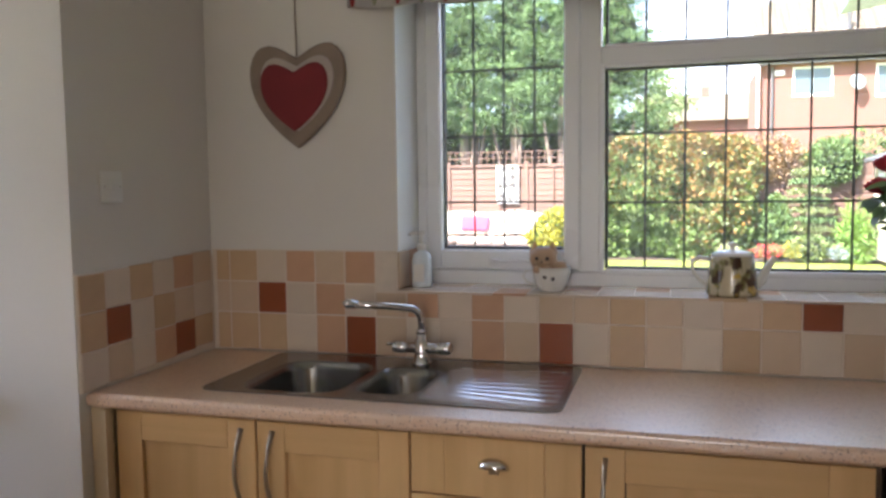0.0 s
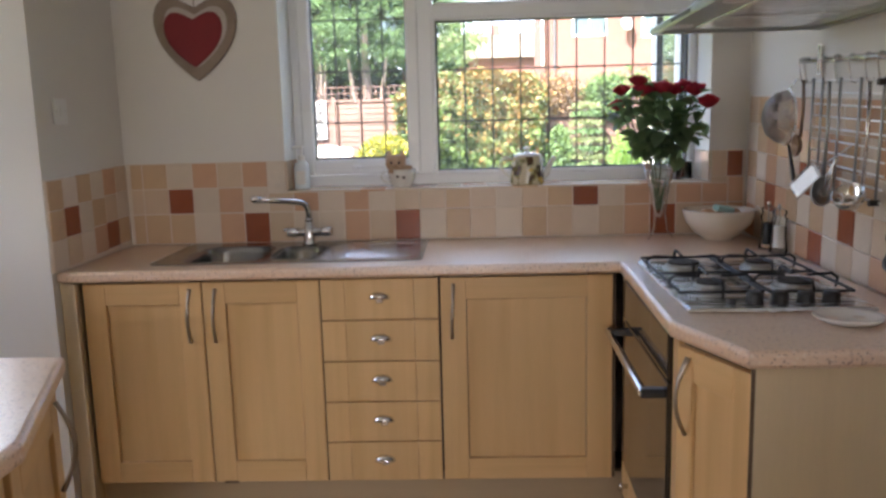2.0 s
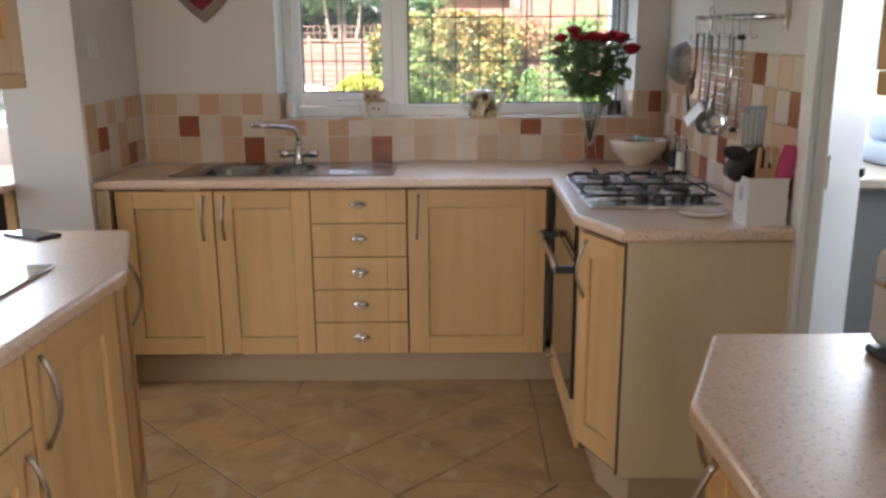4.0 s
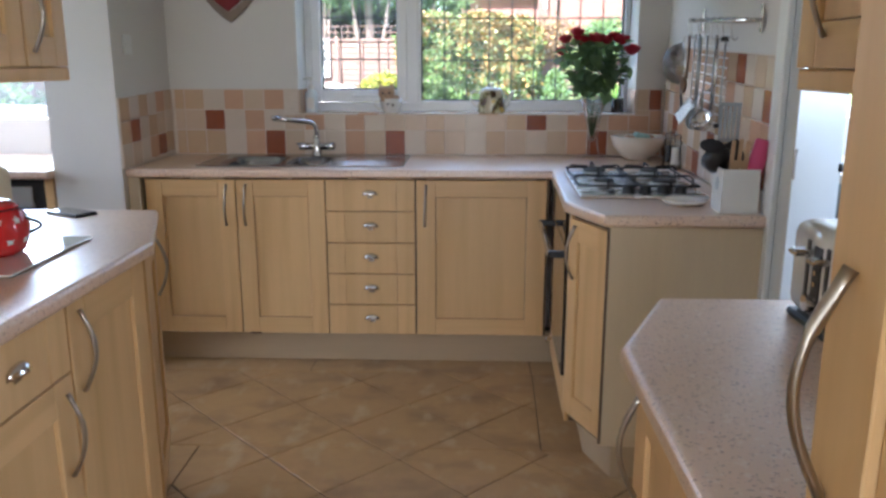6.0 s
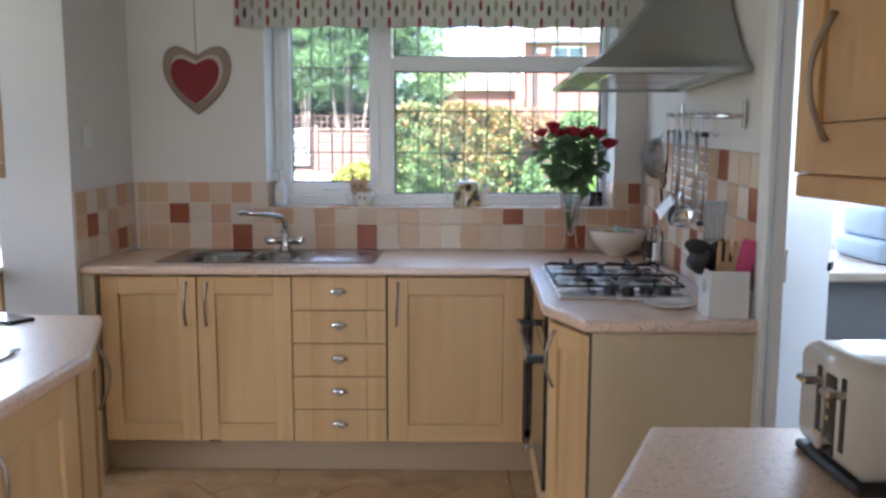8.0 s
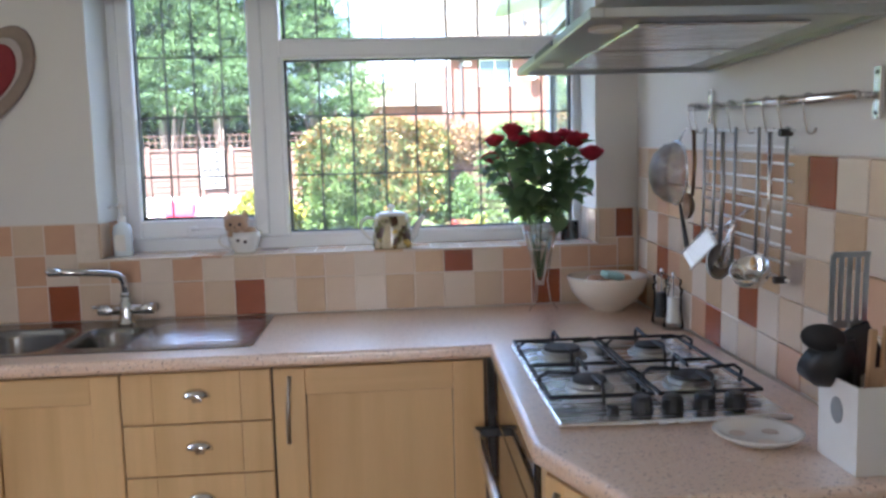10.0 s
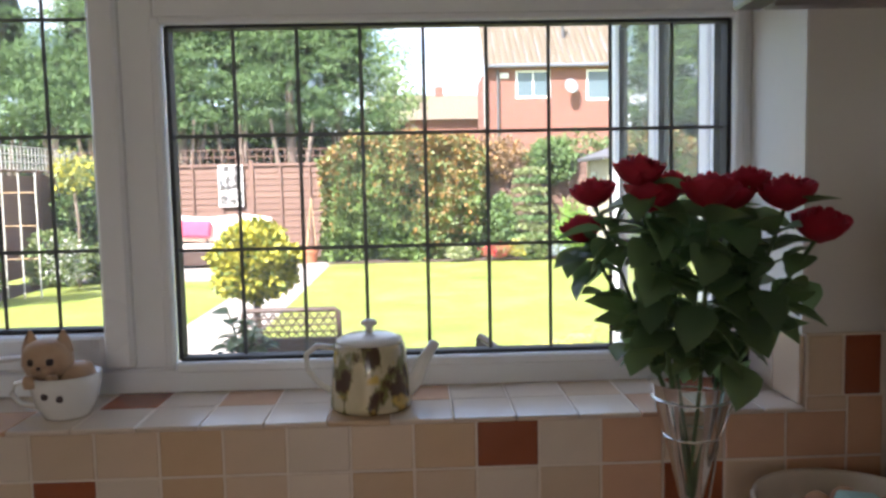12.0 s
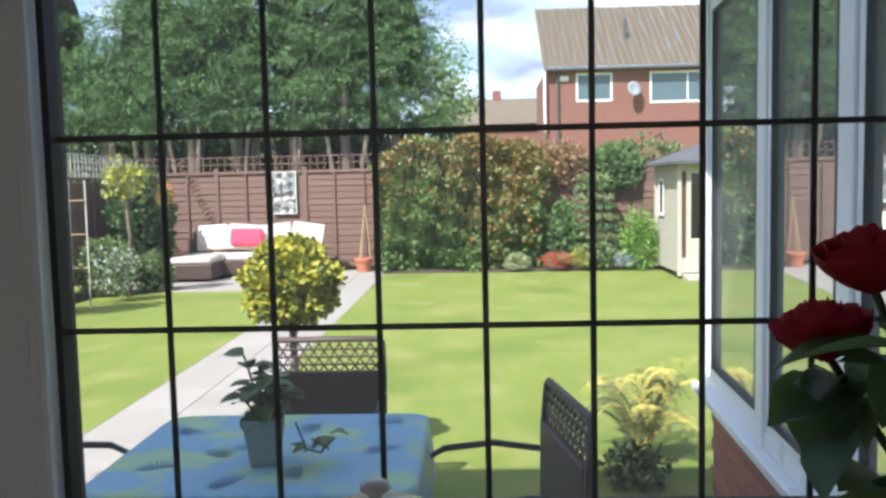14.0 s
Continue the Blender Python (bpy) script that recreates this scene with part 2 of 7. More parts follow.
LEAF = blend_shader(mat("rose_leaf", (0.12, 0.19, 0.10), 0.40, var=0.3, scale=20), "ShaderNodeBsdfTranslucent", (0.26, 0.38, 0.15), 0.50)
blend_shader(ROSE, "ShaderNodeBsdfTranslucent", (0.55, 0.03, 0.06), 0.35)
STEM = mat("green_stem", (0.07, 0.12, 0.04), 0.55, var=0.2)
WOOD_SPOON = mat("beech", (0.46, 0.29, 0.16), 0.55, var=0.12, scale=6, stretch=(6, 6, 1))
PINK = mat("pink_silicone", (0.62, 0.07, 0.20), 0.45, var=0.05)
AQUA = mat("aqua_sponge", (0.36, 0.55, 0.50), 0.85, var=0.1)
EGG = mat("brown_egg", (0.50, 0.28, 0.16), 0.5, var=0.1)
RED_ENAMEL = mat("red_enamel", (0.55, 0.012, 0.012), 0.15, var=0.04, coat=0.5)
IVORY_WAX = mat("ivory_wax", (0.72, 0.62, 0.42), 0.5, var=0.05)
FABRIC = mat("blind_linen", (0.70, 0.68, 0.64), 0.9, var=0.05, scale=10, fine=200, bump=0.2)
PALE_BLUE = mat("pale_blue_fabric", (0.42, 0.52, 0.68), 0.8, var=0.06)
BRICK = mat("red_brick", (0.235, 0.105, 0.08), 0.85, var=0.18, scale=9, fine=50, local=False, bump=0.3)
ROOF = mat("roof_tile", (0.165, 0.13, 0.09), 0.85, var=0.2, scale=3, fine=30, local=False, bump=0.4)
GREY_UNIT = mat("grey_unit", (0.30, 0.32, 0.33), 0.5, var=0.06)


# ---- mesh helpers ----
def part(name, bm, material, parent=None, label="", m=None, smooth=False, kind="", category="", group=""):
    """Links a bmesh as one mesh object, under a thing or at top level."""
    me = bpy.data.meshes.new(name)
    bmesh.ops.recalc_face_normals(bm, faces=bm.faces[:])
    bm.to_mesh(me)
    bm.free()
    me.materials.append(material)
    if smooth:
        me.polygons.foreach_set("use_smooth", [True] * len(me.polygons))
    ob = new(name, me)
    if parent is not None:
        ob.parent = parent
    if m is not None:
        ob.matrix_basis = m
    return tagged(ob, label, category, group, kind)


def raw(name, verts, faces, material, parent=None, label="", kind="", category="", smooth=False, m=None):
    me = bpy.data.meshes.new(name)
    me.from_pydata(verts, [], faces)
    me.materials.append(material)
    if smooth:
        me.polygons.foreach_set("use_smooth", [True] * len(me.polygons))
    ob = new(name, me)
    if parent is not None:
        ob.parent = parent
    if m is not None:
        ob.matrix_basis = m
    return tagged(ob, label, category, "", kind)


def thing(name, label, category, m=None, group="", kind=""):
    ob = new(name)
    ob.empty_display_size = 0.05
    if m is not None:
        ob.matrix_basis = m
    return tagged(ob, label, category, group, kind)


def add_box(bm, dims):
    x0, x1, y0, y1, z0, z1 = dims
    v = [bm.verts.new((x, y, z)) for x in (x0, x1) for y in (y0, y1) for z in (z0, z1)]
    for f in ((0, 1, 3, 2), (4, 6, 7, 5), (0, 4, 5, 1), (2, 3, 7, 6), (0, 2, 6, 4), (1, 5, 7, 3)):
        bm.faces.new([v[i] for i in f])


def boxes(*dims, bevel=0.0, seg=1):
    """A bmesh of boxes, each (x0, x1, y0, y1, z0, z1)."""
    bm = bmesh.new()
    for one in dims:
        add_box(bm, one)
    if bevel:
        bmesh.ops.recalc_face_normals(bm, faces=bm.faces[:])
        bmesh.ops.bevel(bm, geom=bm.edges[:], offset=bevel, segments=seg, affect="EDGES", profile=0.5)
    return bm


def sheet(x0, x1, y0, y1, z0, z1):
    """One pane of glass as a single sheet."""
    bm = bmesh.new()
    v = [(x0, y0, z0), (x1, y1, z0), (x1, y1, z1), (x0, y0, z1)]
    bm.faces.new([bm.verts.new(q) for q in v])
    return bm


def slab(points, z0, z1, bevel=0.0, seg=2):
    """An upright prism over a plan outline, with rounded rims."""
    bm = bmesh.new()
    low = [bm.verts.new((x, y, z0)) for x, y in points]
    top = [bm.verts.new((x, y, z1)) for x, y in points]
    n = len(points)
    bm.faces.new(low[::-1])
    bm.faces.new(top)
    for i in range(n):
        bm.faces.new((low[i], low[(i + 1) % n], top[(i + 1) % n], top[i]))
    if bevel:
        bmesh.ops.recalc_face_normals(bm, faces=bm.faces[:])
        rims = [e for e in bm.edges if abs(e.verts[0].co.z - e.verts[1].co.z) < 1e-6]
        bmesh.ops.bevel(bm, geom=rims, offset=bevel, segments=seg, affect="EDGES", profile=0.5)
    return bm


def lathe(profile, n=32, sx=1.0, sy=1.0, bm=None, at=(0, 0, 0)):
    """Turns a profile of (radius, height) about the upright axis."""
    bm = bm or bmesh.new()
    rings = []
    for r, z in profile:
        if r < 1e-6:
            rings.append([bm.verts.new((at[0], at[1], at[2] + z))])
        else:
            rings.append([bm.verts.new((at[0] + r * sx * math.cos(2 * math.pi * i / n), at[1] + r * sy * math.sin(2 * math.pi * i / n), at[2] + z)) for i in range(n)])
    for a, b in zip(rings, rings[1:]):
        for i in range(n):
            j = (i + 1) % n
            if len(a) == 1 and len(b) == 1:
                continue
            if len(a) == 1:
                bm.faces.new((a[0], b[j], b[i]))
            elif len(b) == 1:
                bm.faces.new((a[i], a[j], b[0]))
            else:
                bm.faces.new((a[i], a[j], b[j], b[i]))
    return bm


def tube(points, r, n=8, bm=None, flat=1.0, taper=None):
    """A round bar along a line of points."""
    bm = bm or bmesh.new()
    pts = [Vector(p) for p in points]
    up = Vector((0.123, 0.31, 0.94)).normalized()
    rings = []
    for i, p in enumerate(pts):
        d = (pts[min(i + 1, len(pts) - 1)] - pts[max(i - 1, 0)]).normalized()
        side = d.cross(up)
        if side.length < 1e-3:
            side = d.cross(Vector((1, 0, 0)))
        side.normalize()
        other = side.cross(d).normalized()
        rad = r * (taper[i] if taper else 1.0)
        rings.append([bm.verts.new(p + rad * (math.cos(2 * math.pi * k / n) * side + flat * math.sin(2 * math.pi * k / n) * other)) for k in range(n)])
    for a, b in zip(rings, rings[1:]):
        for k in range(n):
            bm.faces.new((a[k], a[(k + 1) % n], b[(k + 1) % n], b[k]))
    bm.faces.new(rings[0][::-1])
    bm.faces.new(rings[-1])
    return bm


def arc(a, b, bulge, n=10):
    """Points of a shallow arch from a to b that swells by the vector bulge."""
    a, b, bulge = Vector(a), Vector(b), Vector(bulge)
    return [a.lerp(b, i / n) + bulge * math.sin(math.pi * i / n) for i in range(n + 1)]


def leaves(points, size, rng, width=0.5, lift=0.3, outward=None):
    """Vertices and faces of small folded leaves at the given points."""
    p = np.asarray(points, float)
    n = len(p)
    d = rng.normal(size=(n, 3))
    if outward is not None:
        d = d * 0.8 + outward
    d[:, 2] += lift
    d /= np.linalg.norm(d, axis=1, keepdims=True)
    s = np.cross(d, rng.normal(size=(n, 3)))
    s /= np.linalg.norm(s, axis=1, keepdims=True)
    length = size * rng.uniform(0.6, 1.3, (n, 1))
    up = np.cross(s, d)
    a, b = p, p + d * length
    mid = p + d * length * 0.5 + up * length * 0.12
    c, e = mid + s * length * width * 0.5, mid - s * length * width * 0.5
    v = np.stack([a, c, b, e], 1).reshape(-1, 3)
    return v.tolist(), [(4 * i, 4 * i + 1, 4 * i + 2, 4 * i + 3) for i in range(n)]


# ---- the rooms ----
def wall(name, *dims, material=WALL, label="painted plaster wall"):
    return part(name, boxes(*dims), material, None, label, kind="structure", category="wall")


EAST = pose(0.93, 0.82, 0, 0, 0, -1.6)          # the cooker wall's own frame: y runs along it, x = 0 is its face
SLANT = EAST @ pose(0, 1.46, 1.44, 2.2) @ pose(0, -1.46, -1.44)   # its tile courses and rail fall a little towards the doorway
RAILED = EAST @ pose(0, 0.96, 1.53, 2.5) @ pose(0, -0.96, -1.53)
SILL, WX0, WX1, WTOP = 1.106, -0.848, 0.838, 2.14
north = wall("wall_north", (-3.6, -2.95, 2.385, 2.69, -0.15, 2.45), (-2.95, -1.98, 2.385, 2.69, -0.15, 1.085),
             (-2.95, -1.98, 2.385, 2.69, 2.05, 2.45), (-1.98, WX0, 2.385, 2.69, -0.15, 2.45), (WX0, WX1, 2.385, 2.69, -0.15, SILL),
             (WX0, WX1, 2.385, 2.69, WTOP, 2.45), (WX1, 1.45, 2.385, 2.69, -0.15, 2.45), (1.45, 2.35, 2.385, 2.69, -0.15, 1.1),
             (1.45, 2.35, 2.385, 2.69, 2.05, 2.45), (2.35, 3.3, 2.385, 2.69, -0.15, 2.45), label="pale grey plaster wall round a leaded window")
stub = wall("wall_pillar", (-1.80, -1.497, 1.752, 2.385, 0, 2.45), label="pale painted wall end beside the sink")
east = part("wall_east", slab([(0.938, 0.765), (0.945, 0.765), (1.045, 0.93), (1.10, 2.385), (0.983, 2.385)], 0, 2.45), WALL, None,
            "pale painted wall behind the hob", kind="structure", category="wall")
wall("wall_over_door", (0.945, 1.06, -0.10, 0.765, 2.06, 2.45), label="plaster above the doorway")
wall("wall_east_near", (0.945, 1.06, -4.6, -0.10, 0, 2.45), label="pale painted wall behind the toaster worktop")
wall("wall_west_near", (-1.54, -1.43, -4.6, 0.55, 0, 2.45), label="pale painted wall behind the peninsula")
wall("wall_south", (-3.6, -0.65, -4.7, -4.58, 0, 2.45), (0.65, 3.3, -4.7, -4.58, 0, 2.45), (-0.65, 0.65, -4.7, -4.58, 2.0, 2.45),
     (-0.65, 0.65, -4.7, -4.58, 0, 0.95), label="plain painted wall with a wide opening")
# unseen opening added so that a lamp reaches the cooker wall
wall("wall_west", (-3.72, -3.6, -4.7, 0.6, -0.15, 2.45), (-3.72, -3.6, 1.8, 2.69, -0.15, 2.45), (-3.72, -3.6, 0.6, 1.8, -0.15, 1.05), (-3.72, -3.6, 0.6, 1.8, 2.15, 2.45),
     label="plain painted wall with an added, unseen lamp opening")
# the opening in this unseen wall is added for the east lamp
wall("wall_far_east", (3.18, 3.3, -4.7, 1.0, 0, 2.45), (3.18, 3.3, 2.2, 2.385, 0, 2.45), (3.18, 3.3, 1.0, 2.2, 0, 1.05), (3.18, 3.3, 1.0, 2.2, 2.15, 2.45),
     label="plain painted wall with an added, unseen lamp opening")
wall("wall_upper", (-4.2, 4.2, 2.30, 2.69, 2.45, 4.6), material=BRICK, label="red brick upper wall of the house")
rf = bmesh.new()
q = [rf.verts.new(v) for v in ((-4.3, 2.9, 4.62), (4.3, 2.9, 4.62), (4.3, -0.9, 6.7), (-4.3, -0.9, 6.7), (4.3, -4.9, 4.62), (-4.3, -4.9, 4.62))]
rf.faces.new([q[i] for i in (0, 1, 2, 3)])
rf.faces.new([q[i] for i in (3, 2, 4, 5)])
part("house_roof", rf, ROOF, None, "brown tiled roof of the house", kind="structure", category="roof")
part("ceiling", boxes((-3.72, 3.3, -4.7, 2.69, 2.45, 2.6)), CEIL, None, "white plaster ceiling", kind="structure", category="ceiling")
floor = part("floor", boxes((-3.72, 3.3, -4.7, 2.385, -0.15, -0.006)), FLOOR_GROUT, None, "brown stone-effect tiled floor with dark joints",
             kind="structure", category="floor")

# ---- window ----
win = thing("window_1", "white plastic window with leaded panes and a tiled sill", "window", kind="structure")
Y0, Y1 = 2.592, 2.662
part("frame", boxes((WX0, -0.802, Y0, Y1, SILL + 0.006, WTOP), (0.812, WX1, Y0, Y1, SILL + 0.006, WTOP), (-0.802, 0.812, Y0, Y1, SILL + 0.006, 1.160),
                    (-0.802, 0.812, Y0, Y1, 2.07, WTOP), (-0.322, -0.252, Y0, Y1, 1.160, 2.07), (-0.252, 0.812, Y0, Y1, 1.790, 1.852), bevel=0.004), UPVC, win)
part("casement", boxes((-0.812, -0.762, Y0 - 0.02, Y1 - 0.01, 1.165, 2.085), (-0.364, -0.312, Y0 - 0.02, Y1 - 0.01, 1.165, 2.085),
                       (-0.762, -0.364, Y0 - 0.02, Y1 - 0.01, 1.165, 1.228), (-0.762, -0.364, Y0 - 0.02, Y1 - 0.01, 2.03, 2.085), bevel=0.006), UPVC, win,
     "opening casement frame")
part("bead", boxes((-0.258, -0.240, Y0 - 0.008, Y0 + 0.012, 1.162, 1.800), (0.802, 0.820, Y0 - 0.008, Y0 + 0.012, 1.162, 1.800),
                   (-0.240, 0.802, Y0 - 0.008, Y0 + 0.012, 1.152, 1.171), (-0.240, 0.802, Y0 - 0.008, Y0 + 0.012, 1.786, 1.800),
                   (-0.240, 0.802, Y0 - 0.008, Y0 + 0.012, 1.846, 1.858), bevel=0.004), UPVC, win, "glazing bead")


def pane(x0, x1, z0, z1, cols, rows):
    """A glazed light: black gasket, glass, and lead strips on its inner face."""
    y = 2.632
    g = part("gasket", boxes((x0 - 0.004, x0 + 0.004, y - 0.022, y + 0.01, z0, z1), (x1 - 0.004, x1 + 0.004, y - 0.022, y + 0.01, z0, z1),
                             (x0, x1, y - 0.022, y + 0.01, z0 - 0.004, z0 + 0.004), (x0, x1, y - 0.022, y + 0.01, z1 - 0.004, z1 + 0.004)), GASKET, win, "black rubber gasket")
    p = part("pane", sheet(x0, x1, y, y, z0, z1), GLASS, win, "clear glass pane")
    p.visible_shadow = False
    for x in cols:
        part("lead_strip", boxes((x - 0.0034, x + 0.0034, y - 0.004, y - 0.0005, z0, z1), bevel=0.001), LEAD, p, "dark lead strip")
    for z in rows:
        part("lead_strip", boxes((x0, x1, y - 0.0052, y - 0.0045, z - 0.0034, z + 0.0034)), LEAD, p, "dark lead strip")


pane(-0.236, 0.800, 1.172, 1.786, [-0.2365 + 0.1168 * k for k in range(1, 9)], [1.376, 1.588])
pane(-0.236, 0.800, 1.858, 2.066, [-0.2365 + 0.1168 * k for k in range(1, 9)], [])
pane(-0.762, -0.364, 1.232, 2.03, [-0.762 + 0.0995 * k for k in range(1, 4)], [1.38, 1.592, 1.804])
hb = part("casement_handle", boxes((-0.60, -0.565, 2.548, 2.572, 1.184, 1.206), bevel=0.004), UPVC, win, "white casement handle")
part("lever", tube([(-0.58, 2.545, 1.195), (-0.55, 2.535, 1.196), (-0.50, 2.535, 1.200), (-0.455, 2.540, 1.192)], 0.009, 8, flat=0.6), UPVC, hb, smooth=True)

# ---- worktops and base units, sink wall ----
TOP = 0.91


def worktop(name, pts, label):
    return part(name, slab(pts, 0.872, TOP, 0.012, 4), WORKTOP, None, label, category="worktop")


def xp(x, y):
    v = EAST @ Vector((x, y, 0))
    return (v.x, v.y)


# sink cut-outs are real holes: the run is pieced round the bowls
SX0, SX1, SY0, SY1 = -1.225, -0.278, 1.872, 2.345
run = slab([(-1.493, 1.774), (0.372, 1.774), xp(-0.597, 0.16), xp(-0.497, -0.09), xp(-0.002, -0.075), (0.968, 2.372), (-1.493, 2.372)], 0.872, TOP, 0.012, 4)
wt = part("worktop", run, WORKTOP, None, "beige speckled laminate worktop with rounded edge and sink", category="worktop")
cut = part("cutter", boxes((-1.137, -0.849, 1.889, 2.251, 0.7, 1.0), (-0.831, -0.649, 1.925, 2.225, 0.7, 1.0), bevel=0.03, seg=2), WORKTOP)
mod = wt.modifiers.new("sink_holes", "BOOLEAN")
mod.object, mod.solver = cut, "EXACT"
deps = bpy.context.evaluated_depsgraph_get()
holed = bpy.data.meshes.new_from_object(wt.evaluated_get(deps))
wt.modifiers.clear()
wt.data = holed
bpy.data.objects.remove(cut)
part("end_trim", boxes((-1.447, -1.435, 1.772, 1.80, 0.0, 0.868)), MAPLE_PALE, None, "pale filler strip beside the sink cupboard", category="filler strip",
     kind="structure")


def shaker(parent, w, h, m, stile=0.075, rail=0.075):
    """A framed door, front at y = 0, from the lower left corner: its panel, with stiles and rails round it."""
    t = 0.019
    g = 0.0026
    d = part("door", boxes((stile + g, w - stile - g, 0.009, t - 0.002, rail + g, h - rail - g)), MAPLE, parent, m=m)
    for x in (0, w - stile):
        part("stile", boxes((x, x + stile, 0, t, 0, h), bevel=0.0018), MAPLE, d)
    for z in (0, h - rail):
        part("rail", boxes((stile + 0.0003, w - stile - 0.0003, 0, t, z, z + rail), bevel=0.0014), MAPLE_H, d)
    return d


def drawer_front(parent, m, h):
    """A drawer front of three boards with upright joints."""
    d = part("drawer", boxes((0.0838, 0.315, 0, 0.019, 0, h), bevel=0.0012), MAPLE, parent, m=m)
    for x in (0.003, 0.3158):
        part("end_board", boxes((x, x + 0.0805, 0, 0.019, 0, h), bevel=0.0012), MAPLE, d)
    return d


def bow_handle(parent, x, z0, z1, lean=0.004):
    p = arc((x - lean, -0.004, z0), (x + lean, -0.004, z1), (0, -0.030, 0), 12)
    part("handle", tube(p, 0.0062, 8, flat=0.75, taper=[0.75 + 0.35 * abs(i - 6) / 6 if i in (0, 12) else 1 for i in range(13)]), NICKEL, parent, "satin nickel bow handle", smooth=True)


def hinged(parent, w, h, m, side, hz=(0.51, 0.69), stile=0.075):
    d = shaker(parent, w, h, m, stile)
    bow_handle(d, w - 0.04 if side == "r" else 0.04, h * 0.71, h * 0.71 + 0.185)
    return d


def cup_pull(parent, x, z):
    bm = bmesh.new()
    rows = []
    for i in range(7):
        a = math.pi / 2 * i / 6
        rows.append([bm.verts.new((x + 0.034 * math.cos(b) * math.sin(a) if i else x, -0.022 * math.cos(a) - 0.001, z + 0.019 * math.sin(b) * math.sin(a) + (0.004 if i < 6 else 0))) for b in [math.pi * k / 12 * 1.16 - 0.25 for k in range(13)]])
    for a, b in zip(rows, rows[1:]):
        for k in range(12):
            try:
                bm.faces.new((a[k], a[k + 1], b[k + 1], b[k]))
            except ValueError:
                pass
    bmesh.ops.remove_doubles(bm, verts=bm.verts[:], dist=1e-5)
    bmesh.ops.solidify(bm, geom=bm.faces[:], thickness=0.0015)
    cup = part("cup_pull", bm, CHROME, parent, "chrome cup handle", smooth=True)
    part("rosette", boxes((x - 0.012, x + 0.012, -0.003, 0.0, z - 0.016, z + 0.002), bevel=0.001), CHROME, cup)


def base(name, x0, x1, label, y=1.82):
    c = thing(name, label, "cabinet", pose(x0, y, 0))
    w = x1 - x0
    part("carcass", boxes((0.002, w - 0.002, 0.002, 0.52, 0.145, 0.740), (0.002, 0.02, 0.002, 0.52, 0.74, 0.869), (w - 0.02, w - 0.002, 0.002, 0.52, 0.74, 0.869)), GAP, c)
    return c


DZ, DH = 0.152, 0.711
sink_unit = base("sink_cabinet", -1.430, -0.620, "maple double-door sink cabinet with bow handles")
hinged(sink_unit, 0.402, DH, pose(0.006, -0.020, DZ), "r")
hinged(sink_unit, 0.394, DH, pose(0.414, -0.020, DZ), "l")
drawers = base("drawer_cabinet", -0.620, -0.220, "maple cabinet of five drawers with chrome cup handles")
for k in range(5):
    z = DZ + k * 0.1432
    d = drawer_front(drawers, pose(0, -0.02, z), 0.1392)
    cup_pull(d, 0.2, 0.072)
corner = base("corner_cabinet", -0.220, 0.372, "wide maple corner cabinet door with bow handle")
hinged(corner, 0.572, DH, pose(0.004, -0.02, DZ), "l", stile=0.085)
part("chip", boxes((-0.985, -0.935, 1.7985, 1.8005, 0.148, 0.156), bevel=0.001), GAP, None, "dark chipped edge on a cabinet door", kind="structure", category="chip")
part("plinth", boxes((-1.45, 0.43, 1.866, 1.884, 0, 0.148), bevel=0.002), PLINTH, None, "brown plinth board under the sink run", kind="structure", category="plinth")
part("end_panel_sink", boxes((-1.493, -1.449, 1.79, 2.37, 0.0, 0.870)), MAPLE_PALE, None, "pale wood panel beside the sink cabinet", kind="structure", category="panel")

# ---- cooker wall ----
oven_unit = thing("oven_cabinet", "maple oven housing with drawer below", "cabinet", EAST @ pose(-0.56, 0.94, 0, 0, 0, -90))
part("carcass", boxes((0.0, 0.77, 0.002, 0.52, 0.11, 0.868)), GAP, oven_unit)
dr = part("drawer", boxes((0.05, 0.71, -0.012, 0.008, 0.11, 0.245), bevel=0.002), MAPLE, oven_unit)
part("knob", lathe([(0, 0), (0.008, 0.0), (0.007, 0.012), (0.014, 0.018), (0.014, 0.026), (0, 0.030)], 12), CHROME, dr, "small chrome knob", m=pose(0.12, -0.012, 0.19, 90), smooth=True)
part("filler", boxes((0.0, 0.05, -0.010, 0.008, 0.11, 0.866)), MAPLE, oven_unit)
part("filler", boxes((0.71, 0.77, -0.010, 0.008, 0.11, 0.866)), MAPLE, oven_unit)
oven = thing("oven", "black glass built-in oven with steel handle", "oven", EAST @ pose(-0.56, 0.94, 0, 0, 0, -90))
part("door", boxes((0.056, 0.704, -0.022, -0.0, 0.255, 0.735), bevel=0.003), BLACK_GLOSS, oven, "black glass oven door")
part("control_panel", boxes((0.056, 0.704, -0.022, 0.0, 0.742, 0.862), bevel=0.003), BLACK_GLOSS, oven, "black control panel")
hd = part("handle", tube([(0.09, -0.072, 0.70), (0.67, -0.072, 0.70)], 0.013, 12, flat=0.8), CHROME, oven, "steel bar handle")
for x in (0.095, 0.665):
    part("bracket", boxes((x - 0.012, x + 0.012, -0.078, -0.02, 0.688, 0.712), bevel=0.003), BLACK_PLASTIC, hd, "dark bracket")

angled = thing("angled_cabinet", "maple angled end cabinet with bow handle", "cabinet")
a0, a1 = Vector((*xp(-0.575, 0.165), 0)), Vector((*xp(-0.478, -0.060), 0))
d = a1 - a0
ang = math.degrees(math.atan2(d.y, d.x))
hinged(angled, d.length, DH - 0.01, pose(a0.x, a0.y, DZ + 0.0, 0, 0, ang), "l", stile=0.055)
